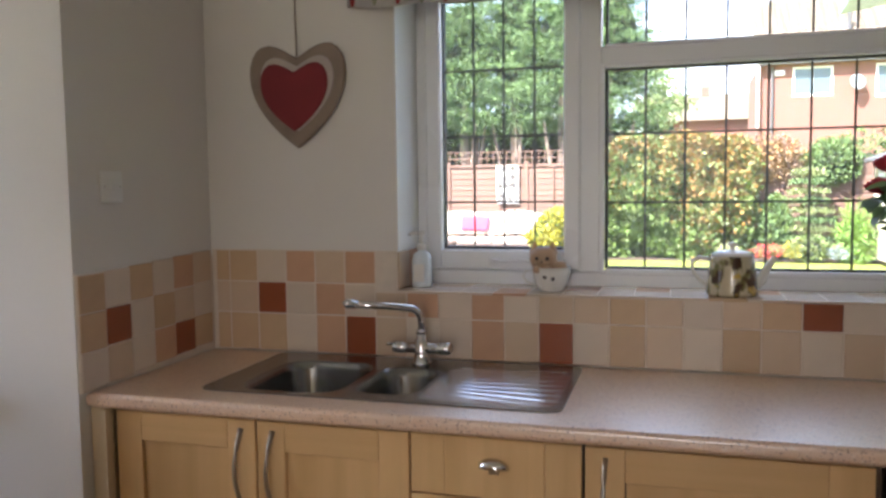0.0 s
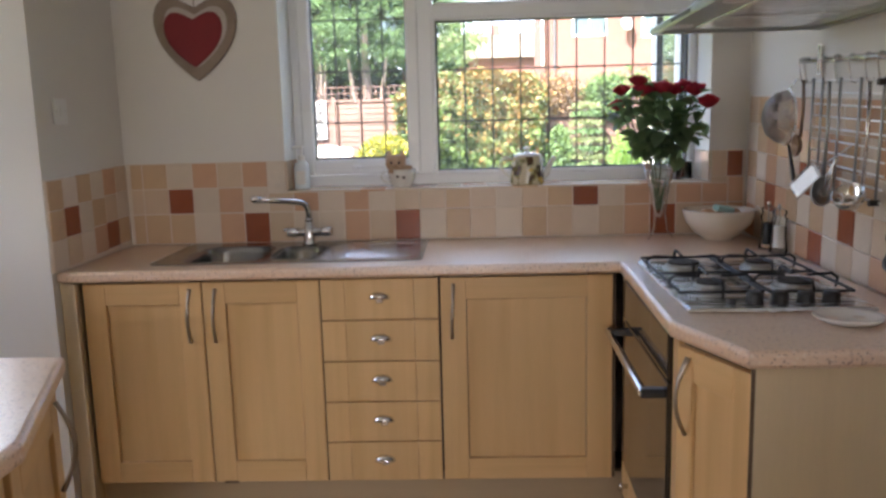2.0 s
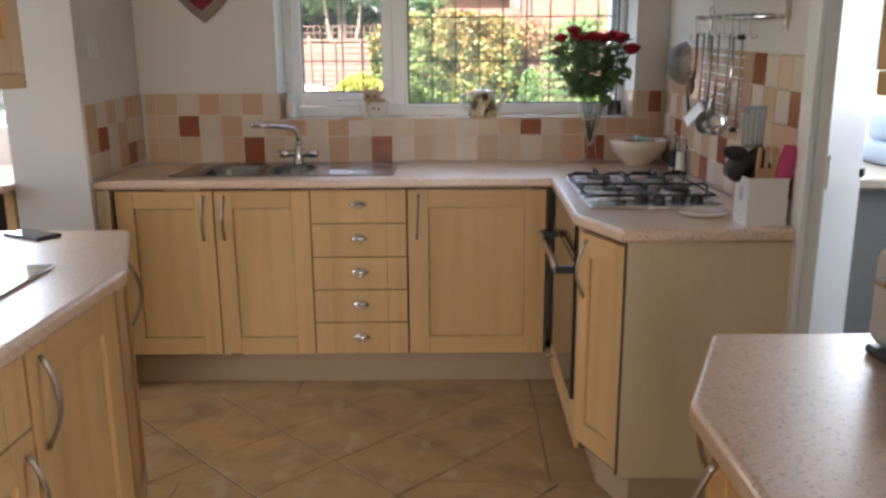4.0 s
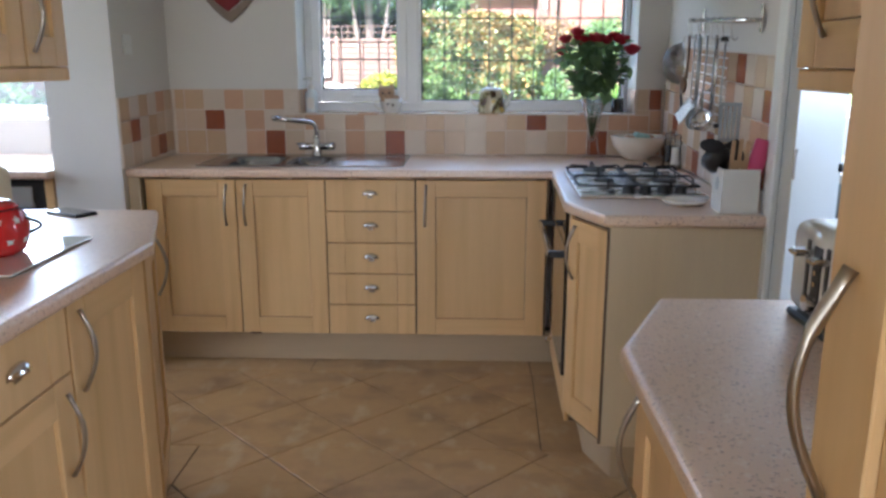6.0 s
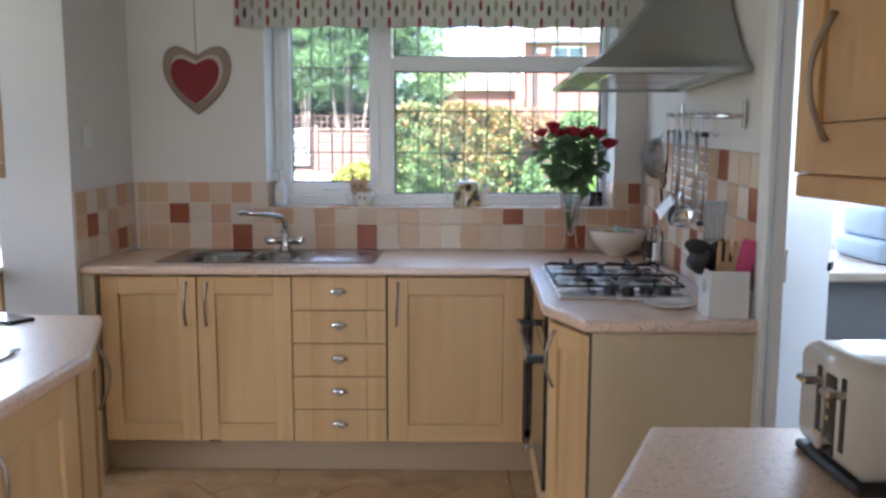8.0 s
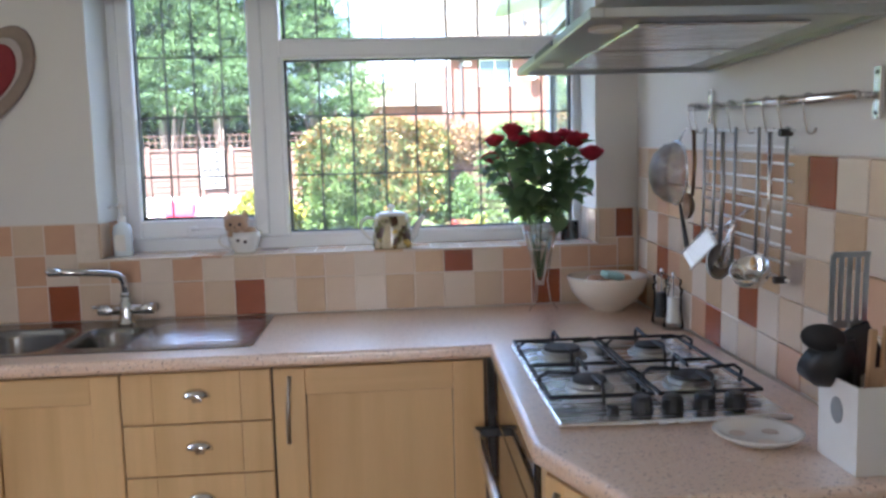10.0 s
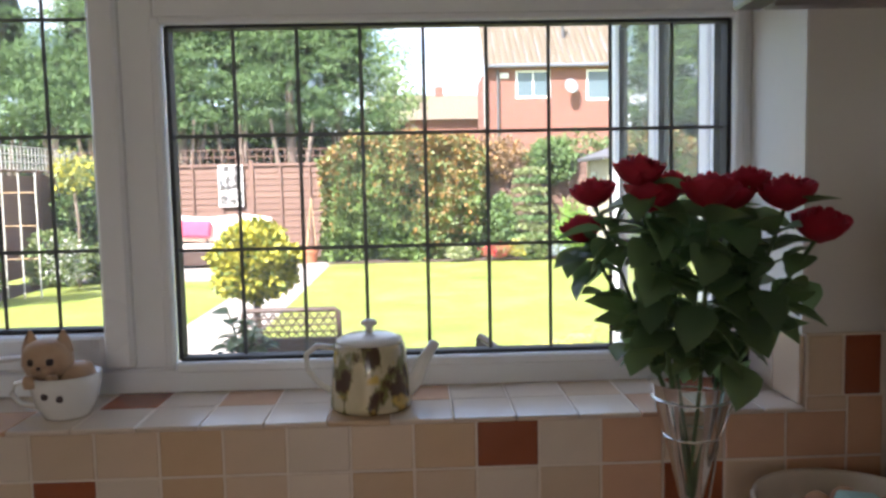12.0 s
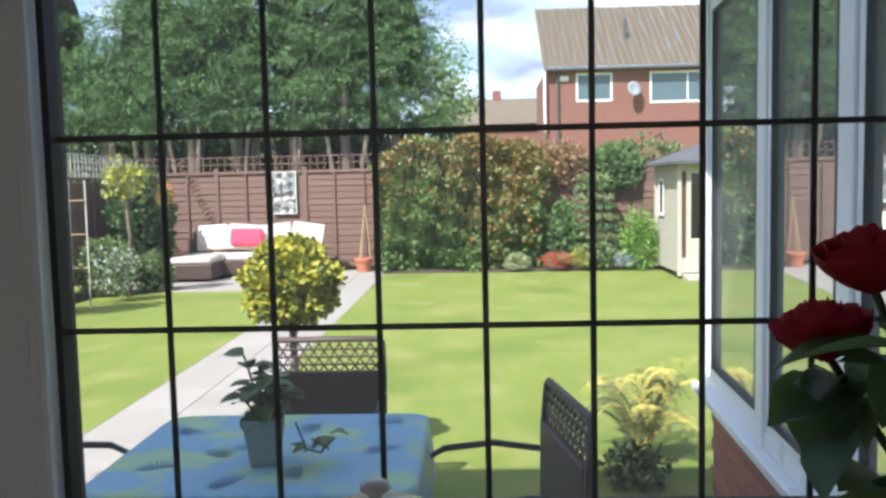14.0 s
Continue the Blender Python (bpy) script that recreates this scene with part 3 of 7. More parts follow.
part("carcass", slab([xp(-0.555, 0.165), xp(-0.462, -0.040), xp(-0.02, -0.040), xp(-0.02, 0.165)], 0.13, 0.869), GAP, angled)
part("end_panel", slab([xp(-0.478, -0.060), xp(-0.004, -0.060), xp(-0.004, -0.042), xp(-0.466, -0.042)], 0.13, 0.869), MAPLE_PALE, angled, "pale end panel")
# dark strip drawn for the shade in the gap beside the door
part("edge_strip", slab([xp(-0.4815, -0.0625), xp(-0.4735, -0.0645), xp(-0.471, -0.058), xp(-0.479, -0.056)], 0.14, 0.866), GAP, angled, "dark strip standing for the shade of the corner gap")
part("plinth_end", slab([xp(-0.50, 0.95), xp(-0.50, 0.15), xp(-0.43, -0.025), xp(-0.01, -0.025), xp(-0.01, -0.010), xp(-0.42, -0.010), xp(-0.485, 0.15), xp(-0.485, 0.95)], 0, 0.128),
     PLINTH, None, "brown plinth board under the cooker run", kind="structure", category="plinth")

# ---- hob ----
hob = thing("gas_hob", "stainless steel four-burner gas hob with black pan supports", "hob", EAST @ pose(0, 0, TOP))
HX0, HX1, HY0, HY1 = -0.537, -0.100, 0.225, 0.882
bm = slab([(HX0, HY0), (HX1, HY0), (HX1, HY1), (HX0, HY1)], 0.0, 0.012, 0.005, 2)
part("plate", bm, STEEL, hob)
part("recess", slab([(HX0 + 0.03, HY0 + 0.10), (HX1 - 0.03, HY0 + 0.10), (HX1 - 0.03, HY1 - 0.03), (HX0 + 0.03, HY1 - 0.03)], 0.0122, 0.0145, 0.001, 1), STEEL, hob)
for bx, by, r in ((-0.43, 0.44, 0.040), (-0.212, 0.44, 0.050), (-0.43, 0.73, 0.050), (-0.212, 0.73, 0.040)):
    bn = part("burner", lathe([(0, 0.0145), (r + 0.012, 0.0145), (r + 0.010, 0.020), (r, 0.022), (r, 0.030), (0, 0.030)], 24, at=(bx, by, 0)), HOOD_STEEL, hob, "steel burner ring", smooth=False)
    part("cap", lathe([(0, 0.030), (r * 0.9, 0.030), (r * 0.88, 0.037), (0, 0.039)], 24, at=(bx, by, 0)), BLACK, bn, "black burner cap")
for cx in (-0.430, -0.212):
    bm = bmesh.new()
    h, z = 0.052, 0.016
    x0, x1, y0, y1 = cx - 0.102, cx + 0.102, 0.335, 0.845
    tube([(x0, y0, z + 0.012), (x1, y0, z + 0.012)], 0.0043, 6, bm)
    tube([(x0, y1, z + 0.012), (x1, y1, z + 0.012)], 0.0043, 6, bm)
    tube([(x0, y0, z + 0.012), (x0, y1, z + 0.012)], 0.0043, 6, bm)
    tube([(x1, y0, z + 0.012), (x1, y1, z + 0.012)], 0.0043, 6, bm)
    tube([(x0, 0.59, z + 0.012), (x1, 0.59, z + 0.012)], 0.0043, 6, bm)
    for by in (0.44, 0.73):
        for dx, dy in ((-1, 0), (1, 0), (0, -1), (0, 1)):
            ox, oy = cx + 0.102 * dx, by + 0.118 * dy
            tube([(ox, oy, z), (ox + 0.004 * dx, oy, h - 0.012), (ox - 0.012 * dx, oy - 0.012 * dy, h), (cx + 0.028 * dx, by + 0.028 * dy, h - 0.004)], 0.0043, 6, bm)
    part("pan_support", bm, BLACK, hob, "black iron pan support")
for k, x in enumerate((-0.367, -0.307, -0.246, -0.186)):
    kn = part("knob", lathe([(0, 0.0125), (0.022, 0.0125), (0.0205, 0.020), (0.020, 0.034), (0.015, 0.041), (0, 0.042)], 12, at=(x, 0.283, 0)), BLACK_PLASTIC, hob, "black control knob", smooth=False)
part("spark_button", lathe([(0, 0.0125), (0.012, 0.0125), (0.011, 0.024), (0, 0.026)], 14, at=(-0.425, 0.275, 0)), BLACK_PLASTIC, hob, "small black ignition button")

# ---- extractor hood ----
hood = thing("cooker_hood", "grey steel chimney cooker hood over the hob", "cooker hood", EAST @ pose(0, 0, 0))
bm = bmesh.new()
K = 10
rings = []
for i in range(K + 1):
    f = i / K
    z = 1.634 + 0.262 * f
    q = f ** 0.72
    x0 = -0.505 + (0.505 - 0.215) * q
    y0, y1 = 0.095 + (0.345 - 0.095) * q, 0.885 + (0.625 - 0.885) * q
    rings.append([bm.verts.new(p) for p in ((x0, y0, z), (-0.004, y0, z), (-0.004, y1, z), (x0, y1, z))])
for a, b in zip(rings, rings[1:]):
    for k in range(4):
        bm.faces.new((a[k], a[(k + 1) % 4], b[(k + 1) % 4], b[k]))
part("canopy", bm, HOOD_STEEL, hood)
part("rim", boxes((-0.507, -0.485, 0.093, 0.887, 1.618, 1.636), (-0.022, -0.004, 0.093, 0.887, 1.618, 1.636), (-0.485, -0.022, 0.093, 0.113, 1.618, 1.636),
                  (-0.485, -0.022, 0.867, 0.887, 1.618, 1.636), bevel=0.002), HOOD_STEEL, hood, "steel rim")
under = part("underside", boxes((-0.485, -0.022, 0.113, 0.867, 1.628, 1.633)), HOOD_STEEL, hood)
for k in range(2):
    y = 0.19 + k * 0.31
    flt = part("filter", boxes((-0.40, -0.10, y, y + 0.29, 1.622, 1.628), bevel=0.002), STEEL, under, "mesh grease filter")
part("lamp_lens", lathe([(0, 1.622), (0.028, 1.622), (0.030, 1.628)], 18, at=(-0.445, 0.24, 0)), WHITE, under, "round lamp lens")
part("lamp_lens", lathe([(0, 1.622), (0.028, 1.622), (0.030, 1.628)], 18, at=(-0.445, 0.74, 0)), WHITE, under, "round lamp lens")
part("chimney", boxes((-0.215, -0.004, 0.345, 0.625, 1.894, 2.449), bevel=0.003), HOOD_STEEL, hood, "steel chimney cover")
part("button_strip", boxes((-0.510, -0.506, 0.40, 0.60, 1.622, 1.633), bevel=0.001), BLACK_PLASTIC, hood, "dark button strip")

# ---- sink ----
sink = thing("sink", "stainless steel one-and-a-half bowl sink with ribbed drainer", "sink", pose(0, 0, TOP))


def bowl_mesh(x0, x1, y0, y1, depth, n=7, r=0.045):
    """A pressed bowl with rounded corners, open at the top."""
    bm = bmesh.new()

    def ring(inset, z, rad):
        out = []
        for cx, cy, a in ((x1 - inset - rad, y1 - inset - rad, 0), (x0 + inset + rad, y1 - inset - rad, 90), (x0 + inset + rad, y0 + inset + rad, 180), (x1 - inset - rad, y0 + inset + rad, 270)):
            for k in range(n):
                t = radians(a + 90 * k / (n - 1))
                out.append(bm.verts.new((cx + rad * math.cos(t), cy + rad * math.sin(t), z)))
        return out
    rs = [ring(-0.006, 0.0045, r + 0.004), ring(0.0, 0.001, r), ring(0.006, -0.02, r), ring(0.014, -depth + 0.03, r), ring(0.026, -depth + 0.006, r), ring(0.05, -depth, r * 0.6)]
    for a, b in zip(rs, rs[1:]):
        for k in range(len(a)):
            bm.faces.new((a[k], a[(k + 1) % len(a)], b[(k + 1) % len(a)], b[k]))
    bm.faces.new(rs[-1])
    return bm


part("bowl", bowl_mesh(-1.130, -0.856, 1.896, 2.244, 0.16, r=0.075), SHADED_SINK_STEEL, sink, "deep main bowl", smooth=True)
part("half_bowl", bowl_mesh(-0.824, -0.656, 1.932, 2.218, 0.11, r=0.06), SHADED_SINK_STEEL, sink, "small half bowl", smooth=True)
Z1 = 0.0045
DX0, DX1, DY0, DY1 = -0.640, SX1 - 0.018, SY0 + 0.028, SY1 - 0.085


def rim_plate(outer, holes):
    """A flat pressed flange with round-cornered openings."""
    def loop(x0, x1, y0, y1, r, n=6):
        out = []
        for cx, cy, a in ((x1 - r, y1 - r, 0), (x0 + r, y1 - r, 90), (x0 + r, y0 + r, 180), (x1 - r, y0 + r, 270)):
            out += [(cx + r * math.cos(radians(a + 90 * k / (n - 1))), cy + r * math.sin(radians(a + 90 * k / (n - 1)))) for k in range(n)]
        return out
    bm = bmesh.new()
    edges = []
    for one in [outer] + holes:
        vs = [bm.verts.new((x, y, Z1)) for x, y in loop(*one)]
        edges += [bm.edges.new((vs[k], vs[(k + 1) % len(vs)])) for k in range(len(vs))]
    bmesh.ops.triangle_fill(bm, edges=edges, use_beauty=True, normal=(0, 0, 1))
    lip = bmesh.ops.extrude_face_region(bm, geom=bm.faces[:])
    for q in lip["geom"]:
        if isinstance(q, bmesh.types.BMVert):
            q.co.z = 0.0006
    return bm


part("rim", rim_plate((SX0, SX1, SY0, SY1, 0.03), [(-1.135, -0.851, 1.891, 2.249, 0.078), (-0.829, -0.651, 1.927, 2.223, 0.064), (DX0, DX1, DY0, DY1, 0.045)]), SHADED_SINK_STEEL, sink, "pressed steel rim")
# drainer: shallow ribs that fan out from the small bowl
bm = bmesh.new()
NX, NY = 40, 84
field = []
for i in range(NX + 1):
    row = []
    for j in range(NY + 1):
        u, w = i / NX, j / NY
        x, y = DX0 - 0.004 + (DX1 - DX0 + 0.008) * u, DY0 - 0.004 + (DY1 - DY0 + 0.008) * w
        th = math.atan2(y - 2.075, x + 0.98)
        edge = min(1.0, 6 * min(u, 1 - u, 1.1 * w, 1.1 * (1 - w)))
        start = max(0.0, min(1.0, (u - 0.10 - 0.12 * abs(w - 0.5)) / 0.12))
        row.append(bm.verts.new((x, y, 0.0040 - 0.0030 * edge + 0.0024 * edge * start * (0.5 + 0.5 * math.cos(th * 84)) ** 1.6)))
    field.append(row)
for i in range(NX):
    for j in range(NY):
        bm.faces.new((field[i][j], field[i + 1][j], field[i + 1][j + 1], field[i][j + 1]))
part("drainer", bm, DRAINER_SHEEN_STEEL, sink, "ribbed fan-shaped drainer", smooth=True)
for x, y, r, z in ((-0.99, 2.07, 0.035, -0.159), (-0.747, 2.08, 0.022, -0.109)):
    part("waste", lathe([(r, z), (r * 0.9, z + 0.003), (r * 0.3, z + 0.002), (0, z + 0.002)], 18, at=(x, y, 0)), CHROME, sink, "chrome waste")

tap = thing("mixer_tap", "chrome mixer tap with long swivel spout", "tap", pose(-0.742, 2.285, TOP))
part("body", lathe([(0, 0.004), (0.030, 0.004), (0.030, 0.009), (0.024, 0.013), (0.022, 0.036), (0.022, 0.070), (0.018, 0.076), (0.0155, 0.080), (0.0155, 0.094), (0, 0.096)], 20), CHROME, tap, smooth=True)
part("collar", lathe([(0.011, 0.092), (0.0165, 0.094), (0.0165, 0.104), (0.012, 0.107)], 18), CHROME, tap, "chrome collar", smooth=True)
spt = part("spout", tube([(0, 0, 0.10), (0, 0, 0.128), (-0.003, -0.0025, 0.146), (-0.009, -0.007, 0.158), (-0.021, -0.017, 0.168), (-0.040, -0.032, 0.173), (-0.088, -0.07, 0.182), (-0.158, -0.128, 0.194)], 0.0115, 12, taper=[1.0, 1.0, 1.0, 1.0, 1.0, 1.0, 0.95, 0.9]), CHROME, tap, "swivel spout", smooth=True)
part("nozzle", tube([(-0.152, -0.123, 0.193), (-0.174, -0.141, 0.197), (-0.180, -0.146, 0.191)], 0.0135, 12, taper=[1.0, 1.0, 0.9]), CHROME, spt, "ribbed chrome nozzle", smooth=True)
part("crossbar", tube([(-0.050, 0, 0.050), (0.050, 0, 0.050)], 0.0165, 14), CHROME, tap, smooth=True)
for side_sign in (-1, 1):
    lv = part("lever", tube([(side_sign * 0.050, 0, 0.050), (side_sign * 0.058, 0, 0.050), (side_sign * 0.086, -0.004, 0.053), (side_sign * 0.090, -0.005, 0.053)], 0.0185, 14, taper=[0.9, 1.0, 1.0, 0.8]), CHROME, tap, "chrome lever handle", smooth=True)
    part("grip", tube([(side_sign * 0.078, -0.010, 0.060), (side_sign * 0.084, -0.034, 0.066), (side_sign * 0.088, -0.050, 0.068)], 0.006, 8, taper=[1.1, 0.9, 0.8]), CHROME, lv, smooth=True)

# ---- side worktops and tall units ----
pen = thing("peninsula_cabinet", "maple peninsula cabinet with framed doors and bow handles", "cabinet")
part("worktop", slab([(-1.425, 0.80), (-0.970, 0.80), (-0.803, 0.345), (-0.803, -1.55), (-1.425, -1.55)], 0.872, TOP, 0.012, 4), WORKTOP, pen, "beige speckled laminate worktop")
part("carcass", slab([(-1.42, 0.75), (-1.0, 0.75), (-0.852, 0.33), (-0.852, -1.5), (-1.42, -1.5)], 0.13, 0.869), GAP, pen)
a0, a1 = Vector((-0.848, 0.345, 0)), Vector((-0.985, 0.755, 0))
d = a1 - a0
hinged(pen, d.length - 0.03, DH, pose(a0.x + 0.012, a0.y + 0.012, DZ, 0, 0, math.degrees(math.atan2(d.y, d.x))), "r", stile=0.06)
part("back_panel", boxes((-1.42, -0.995, 0.752, 0.770, 0.13, 0.869)), MAPLE_PALE, pen, "pale back panel")
hinged(pen, 0.40, DH, pose(-0.828, -0.075, DZ, 0, 0, 90), "l")
dr = drawer_front(pen, pose(-0.828, -0.48, DZ + 0.571, 0, 0, 90), 0.14)
cup_pull(dr, 0.2, 0.07)
low = shaker(pen, 0.397, 0.565, pose(-0.828, -0.48, DZ, 0, 0, 90))
bow_handle(low, 0.36, 0.345, 0.53)
hinged(pen, 0.40, DH, pose(-0.828, -0.885, DZ, 0, 0, 90), "l")
hinged(pen, 0.40, DH, pose(-0.828, -1.29, DZ, 0, 0, 90), "r")
part("plinth", slab([(-1.42, 0.71), (-1.02, 0.71), (-0.89, 0.31), (-0.89, -1.5), (-1.42, -1.5)], 0, 0.128), PLINTH, pen, "brown plinth")

wallcup = thing("wall_cupboard", "maple wall cupboards with bow handles over the peninsula", "wall cupboard")
part("carcass", boxes((-1.43, -1.072, -1.3, 0.488, 1.352, 2.1)), MAPLE_PALE, wallcup)
part("pelmet", boxes((-1.10, -1.052, -1.3, 0.49, 1.318, 1.352), (-1.43, -1.10, 0.462, 0.49, 1.318, 1.352), bevel=0.003), MAPLE, wallcup, "light pelmet strip")
for k in range(4):
    dd = shaker(wallcup, 0.196 if k == 0 else 0.44, 0.74, pose(-1.050, 0.488 - 0.2 - k * 0.446 if k else 0.29, 1.354, 0, 0, 90), 0.06 if k == 0 else 0.07)
    bow_handle(dd, 0.030 if k == 0 else 0.04, 0.035, 0.215)

side = thing("side_cabinet", "maple side cabinet with speckled worktop and bow handles", "cabinet")
part("worktop", slab([(0.272, -1.02), (0.272, -0.407), (0.398, -0.122), (0.94, -0.122), (0.94, -1.02)], 0.872, TOP, 0.012, 4), WORKTOP, side, "beige speckled laminate worktop")
part("carcass", slab([(0.325, -1.02), (0.325, -0.40), (0.43, -0.17), (0.935, -0.17), (0.935, -1.02)], 0.13, 0.869), GAP, side)
part("end_panel", boxes((0.43, 0.935, -0.170, -0.152, 0.13, 0.869)), MAPLE_PALE, side, "pale end panel")
a0, a1 = Vector((0.415, -0.155, 0)), Vector((0.310, -0.395, 0))
d = a1 - a0
hinged(side, d.length, DH, pose(a0.x, a0.y, DZ, 0, 0, math.degrees(math.atan2(d.y, d.x))), "l", stile=0.055)
hinged(side, 0.30, DH, pose(0.304, -0.405, DZ, 0, 0, -90), "l")
hinged(side, 0.30, DH, pose(0.304, -0.710, DZ, 0, 0, -90), "r")
part("plinth", slab([(0.36, -1.02), (0.36, -0.40), (0.46, -0.20), (0.935, -0.20), (0.935, -1.02)], 0, 0.128), PLINTH, side, "brown plinth")

tall = thing("tall_larder", "tall maple larder unit with bow handle", "cabinet")
part("carcass", boxes((0.322, 0.935, -2.6, -1.045, 0.10, 2.25), bevel=0.002), MAPLE_PALE, tall)
for y, w, hz in ((-1.05, 0.56, 0.897), (-1.615, 0.56, 0.897)):
    dd = shaker(tall, w, 2.08, pose(0.300, y, DZ, 0, 0, -90), 0.085)
    bow_handle(dd, 0.036, hz - 0.015, hz + 0.17)
part("plinth", boxes((0.36, 0.935, -2.6, -1.05, 0, 0.10)), PLINTH, tall, "brown plinth")

cup2 = thing("wall_cupboard", "maple wall cupboard with bow handle above the toaster", "wall cupboard")
part("carcass", boxes((0.628, 0.943, -1.04, -0.165, 1.352, 2.1)), MAPLE_PALE, cup2)
part("pelmet", boxes((0.612, 0.655, -1.04, -0.160, 1.315, 1.352), (0.655, 0.943, -0.19, -0.160, 1.315, 1.352), bevel=0.003), MAPLE, cup2, "light pelmet strip")
for k in range(2):
    dd = shaker(cup2, 0.43, 0.74, pose(0.606, -0.165 - k * 0.435, 1.354, 0, 0, -90), 0.07)
    bow_handle(dd, 0.115 if k == 0 else 0.39, 0.05, 0.235)

# ---- doorway beside the hob ----
frame_d = thing("door_frame", "white painted door frame", "door frame", kind="structure")
part("lining", boxes((0.942, 1.062, -0.10, -0.07, 0, 2.06), (0.942, 1.062, -0.07, 0.732, 2.028, 2.06), bevel=0.002), WHITE, frame_d)
part("architrave", boxes((0.918, 0.938, 0.722, 0.795, 0, 2.10), (0.918, 0.943, -0.135, -0.068, 0, 2.10), (0.918, 0.943, -0.068, 0.722, 2.04, 2.10), bevel=0.005, seg=2), WHITE, frame_d)
leaf = thing("door_1", "open white painted door with black latch", "door", pose(0.973, 0.720, 0.008, 0, 0, 55.5), kind="structure")
part("panel", boxes((0, 0.74, 0.0, 0.035, 0, 2.0), bevel=0.003), WHITE, leaf)
lt = part("latch", boxes((0.690, 0.744, -0.012, 0.0, 0.966, 0.998), bevel=0.003), BLACK, leaf, "black rim latch")
part("snib", boxes((0.744, 0.758, -0.009, -0.003, 0.975, 0.990), bevel=0.001), BLACK, lt)
for z in (0.22, 1.02, 1.78):
    part("hinge", tube([(-0.004, -0.004, z), (-0.004, -0.004, z + 0.09)], 0.005, 8), STEEL, leaf, "steel hinge")

# room beyond the doorway
ut = thing("grey_counter", "pale worktop over grey units beyond the doorway", "counter")
part("worktop", boxes((1.2, 3.1, 1.62, 2.38, 0.88, 0.92), bevel=0.006), CERAMIC, ut)
part("front_panel", boxes((1.22, 3.1, 1.66, 2.38, 0.0, 0.879)), GREY_UNIT, ut, "grey unit fronts")
part("linen", boxes((1.82, 2.35, 1.80, 2.2, 0.921, 1.02), (1.84, 2.33, 1.82, 2.18, 1.02, 1.16), bevel=0.03, seg=3), PALE_BLUE, None, "folded pale blue linen on the counter", category="linen", smooth=True)
part("apron", slab([(1.49, 2.33), (1.60, 2.33), (1.63, 2.37), (1.47, 2.37)], 1.25, 1.62, 0.01, 2), BLACK_PLASTIC, None, "black cloth hanging on the window wall", category="cloth")
ab = thing("amber_bottle", "amber glass bottle on the counter beyond the doorway", "bottle", pose(1.50, 1.86, 0.92))
part("body", lathe([(0, 0), (0.032, 0), (0.034, 0.006), (0.034, 0.12), (0.022, 0.15), (0.012, 0.165), (0.012, 0.19), (0, 0.19)], 20), mat("amber_glass", (0.62, 0.33, 0.06), 0.1, var=0.2, coat=0.5), ab, smooth=True)
part("cap", lathe([(0.014, 0.19), (0.014, 0.21), (0, 0.211)], 14), WHITE, ab, "white cap")
w3 = thing("window_3", "white window beyond the doorway", "window", kind="structure")
part("frame", boxes((1.45, 1.50, 2.55, 2.62, 1.1, 2.05), (2.30, 2.35, 2.55, 2.62, 1.1, 2.05), (1.5, 2.3, 2.55, 2.62, 1.1, 1.15), (1.5, 2.3, 2.55, 2.62, 2.0, 2.05), (1.88, 1.93, 2.55, 2.62, 1.15, 2.0), bevel=0.004), UPVC, w3)
part("pane", sheet(1.5, 2.3, 2.585, 2.585, 1.15, 2.0), GLASS, w3).visible_shadow = False

# room beyond the peninsula
wc = thing("far_counter", "beige worktop beyond the wall end", "counter")
part("worktop", boxes((-3.58, -1.805, 1.70, 2.38, 0.872, TOP), bevel=0.01, seg=2), WORKTOP, wc)
part("front_panel", boxes((-3.58, -2.47, 1.75, 2.38, 0.0, 0.869)), MAPLE, wc, "maple fronts")
part("end_panel", boxes((-1.85, -1.81, 1.75, 2.38, 0, 0.869)), MAPLE, wc, "maple end panel")
app = thing("dishwasher", "black and steel dishwasher under the far worktop", "dishwasher")
part("body", boxes((-2.465, -1.855, 1.75, 2.35, 0.0, 0.862), bevel=0.004), BLACK_PLASTIC, app)
part("fascia", boxes((-2.46, -1.90, 1.735, 1.752, 0.74, 0.835), bevel=0.003), STEEL, app, "steel fascia strip")
w2 = thing("window_2", "white window beyond the wall end", "window", kind="structure")
part("frame", boxes((-2.95, -2.90, 2.55, 2.62, 1.085, 2.05), (-2.03, -1.98, 2.55, 2.62, 1.085, 2.05), (-2.90, -2.03, 2.55, 2.62, 1.085, 1.14), (-2.90, -2.03, 2.55, 2.62, 2.0, 2.05), bevel=0.004), UPVC, w2)
part("pane", sheet(-2.9, -2.03, 2.585, 2.585, 1.14, 2.0), GLASS, w2).visible_shadow = False


# ---- things on the walls and worktops ----
def heart_outline(w, h, n=40):
    pts = []
    for k in range(n):
        t = 2 * math.pi * k / n
        x = 16 * math.copysign(abs(math.sin(t)) ** 1.7, math.sin(t)) * (1 + 0.06 * math.cos(t))
        y = 13.5 * math.cos(t) - 3.6 * math.cos(2 * t) - 1.6 * math.cos(3 * t) - 0.6 * math.cos(4 * t)
        pts.append((x / 32 * w, (y + 2.9) / 27 * h))
    return pts


heart = thing("hanging_heart", "red and grey fabric heart hanging on a string", "wall decoration", pose(-1.163, 2.383, 1.712))
up = pose(0, 0, 0, 90)
part("rim", slab(heart_outline(0.325, 0.315), 0.002, 0.022, 0.008, 3), HESSIAN, heart, "grey hessian rim", m=up, smooth=True)
part("lining", slab(heart_outline(0.248, 0.226), 0.020, 0.027, 0.003, 2), LINEN, heart, "pale linen edge", m=up @ pose(0.004, 0.008, 0), smooth=True)
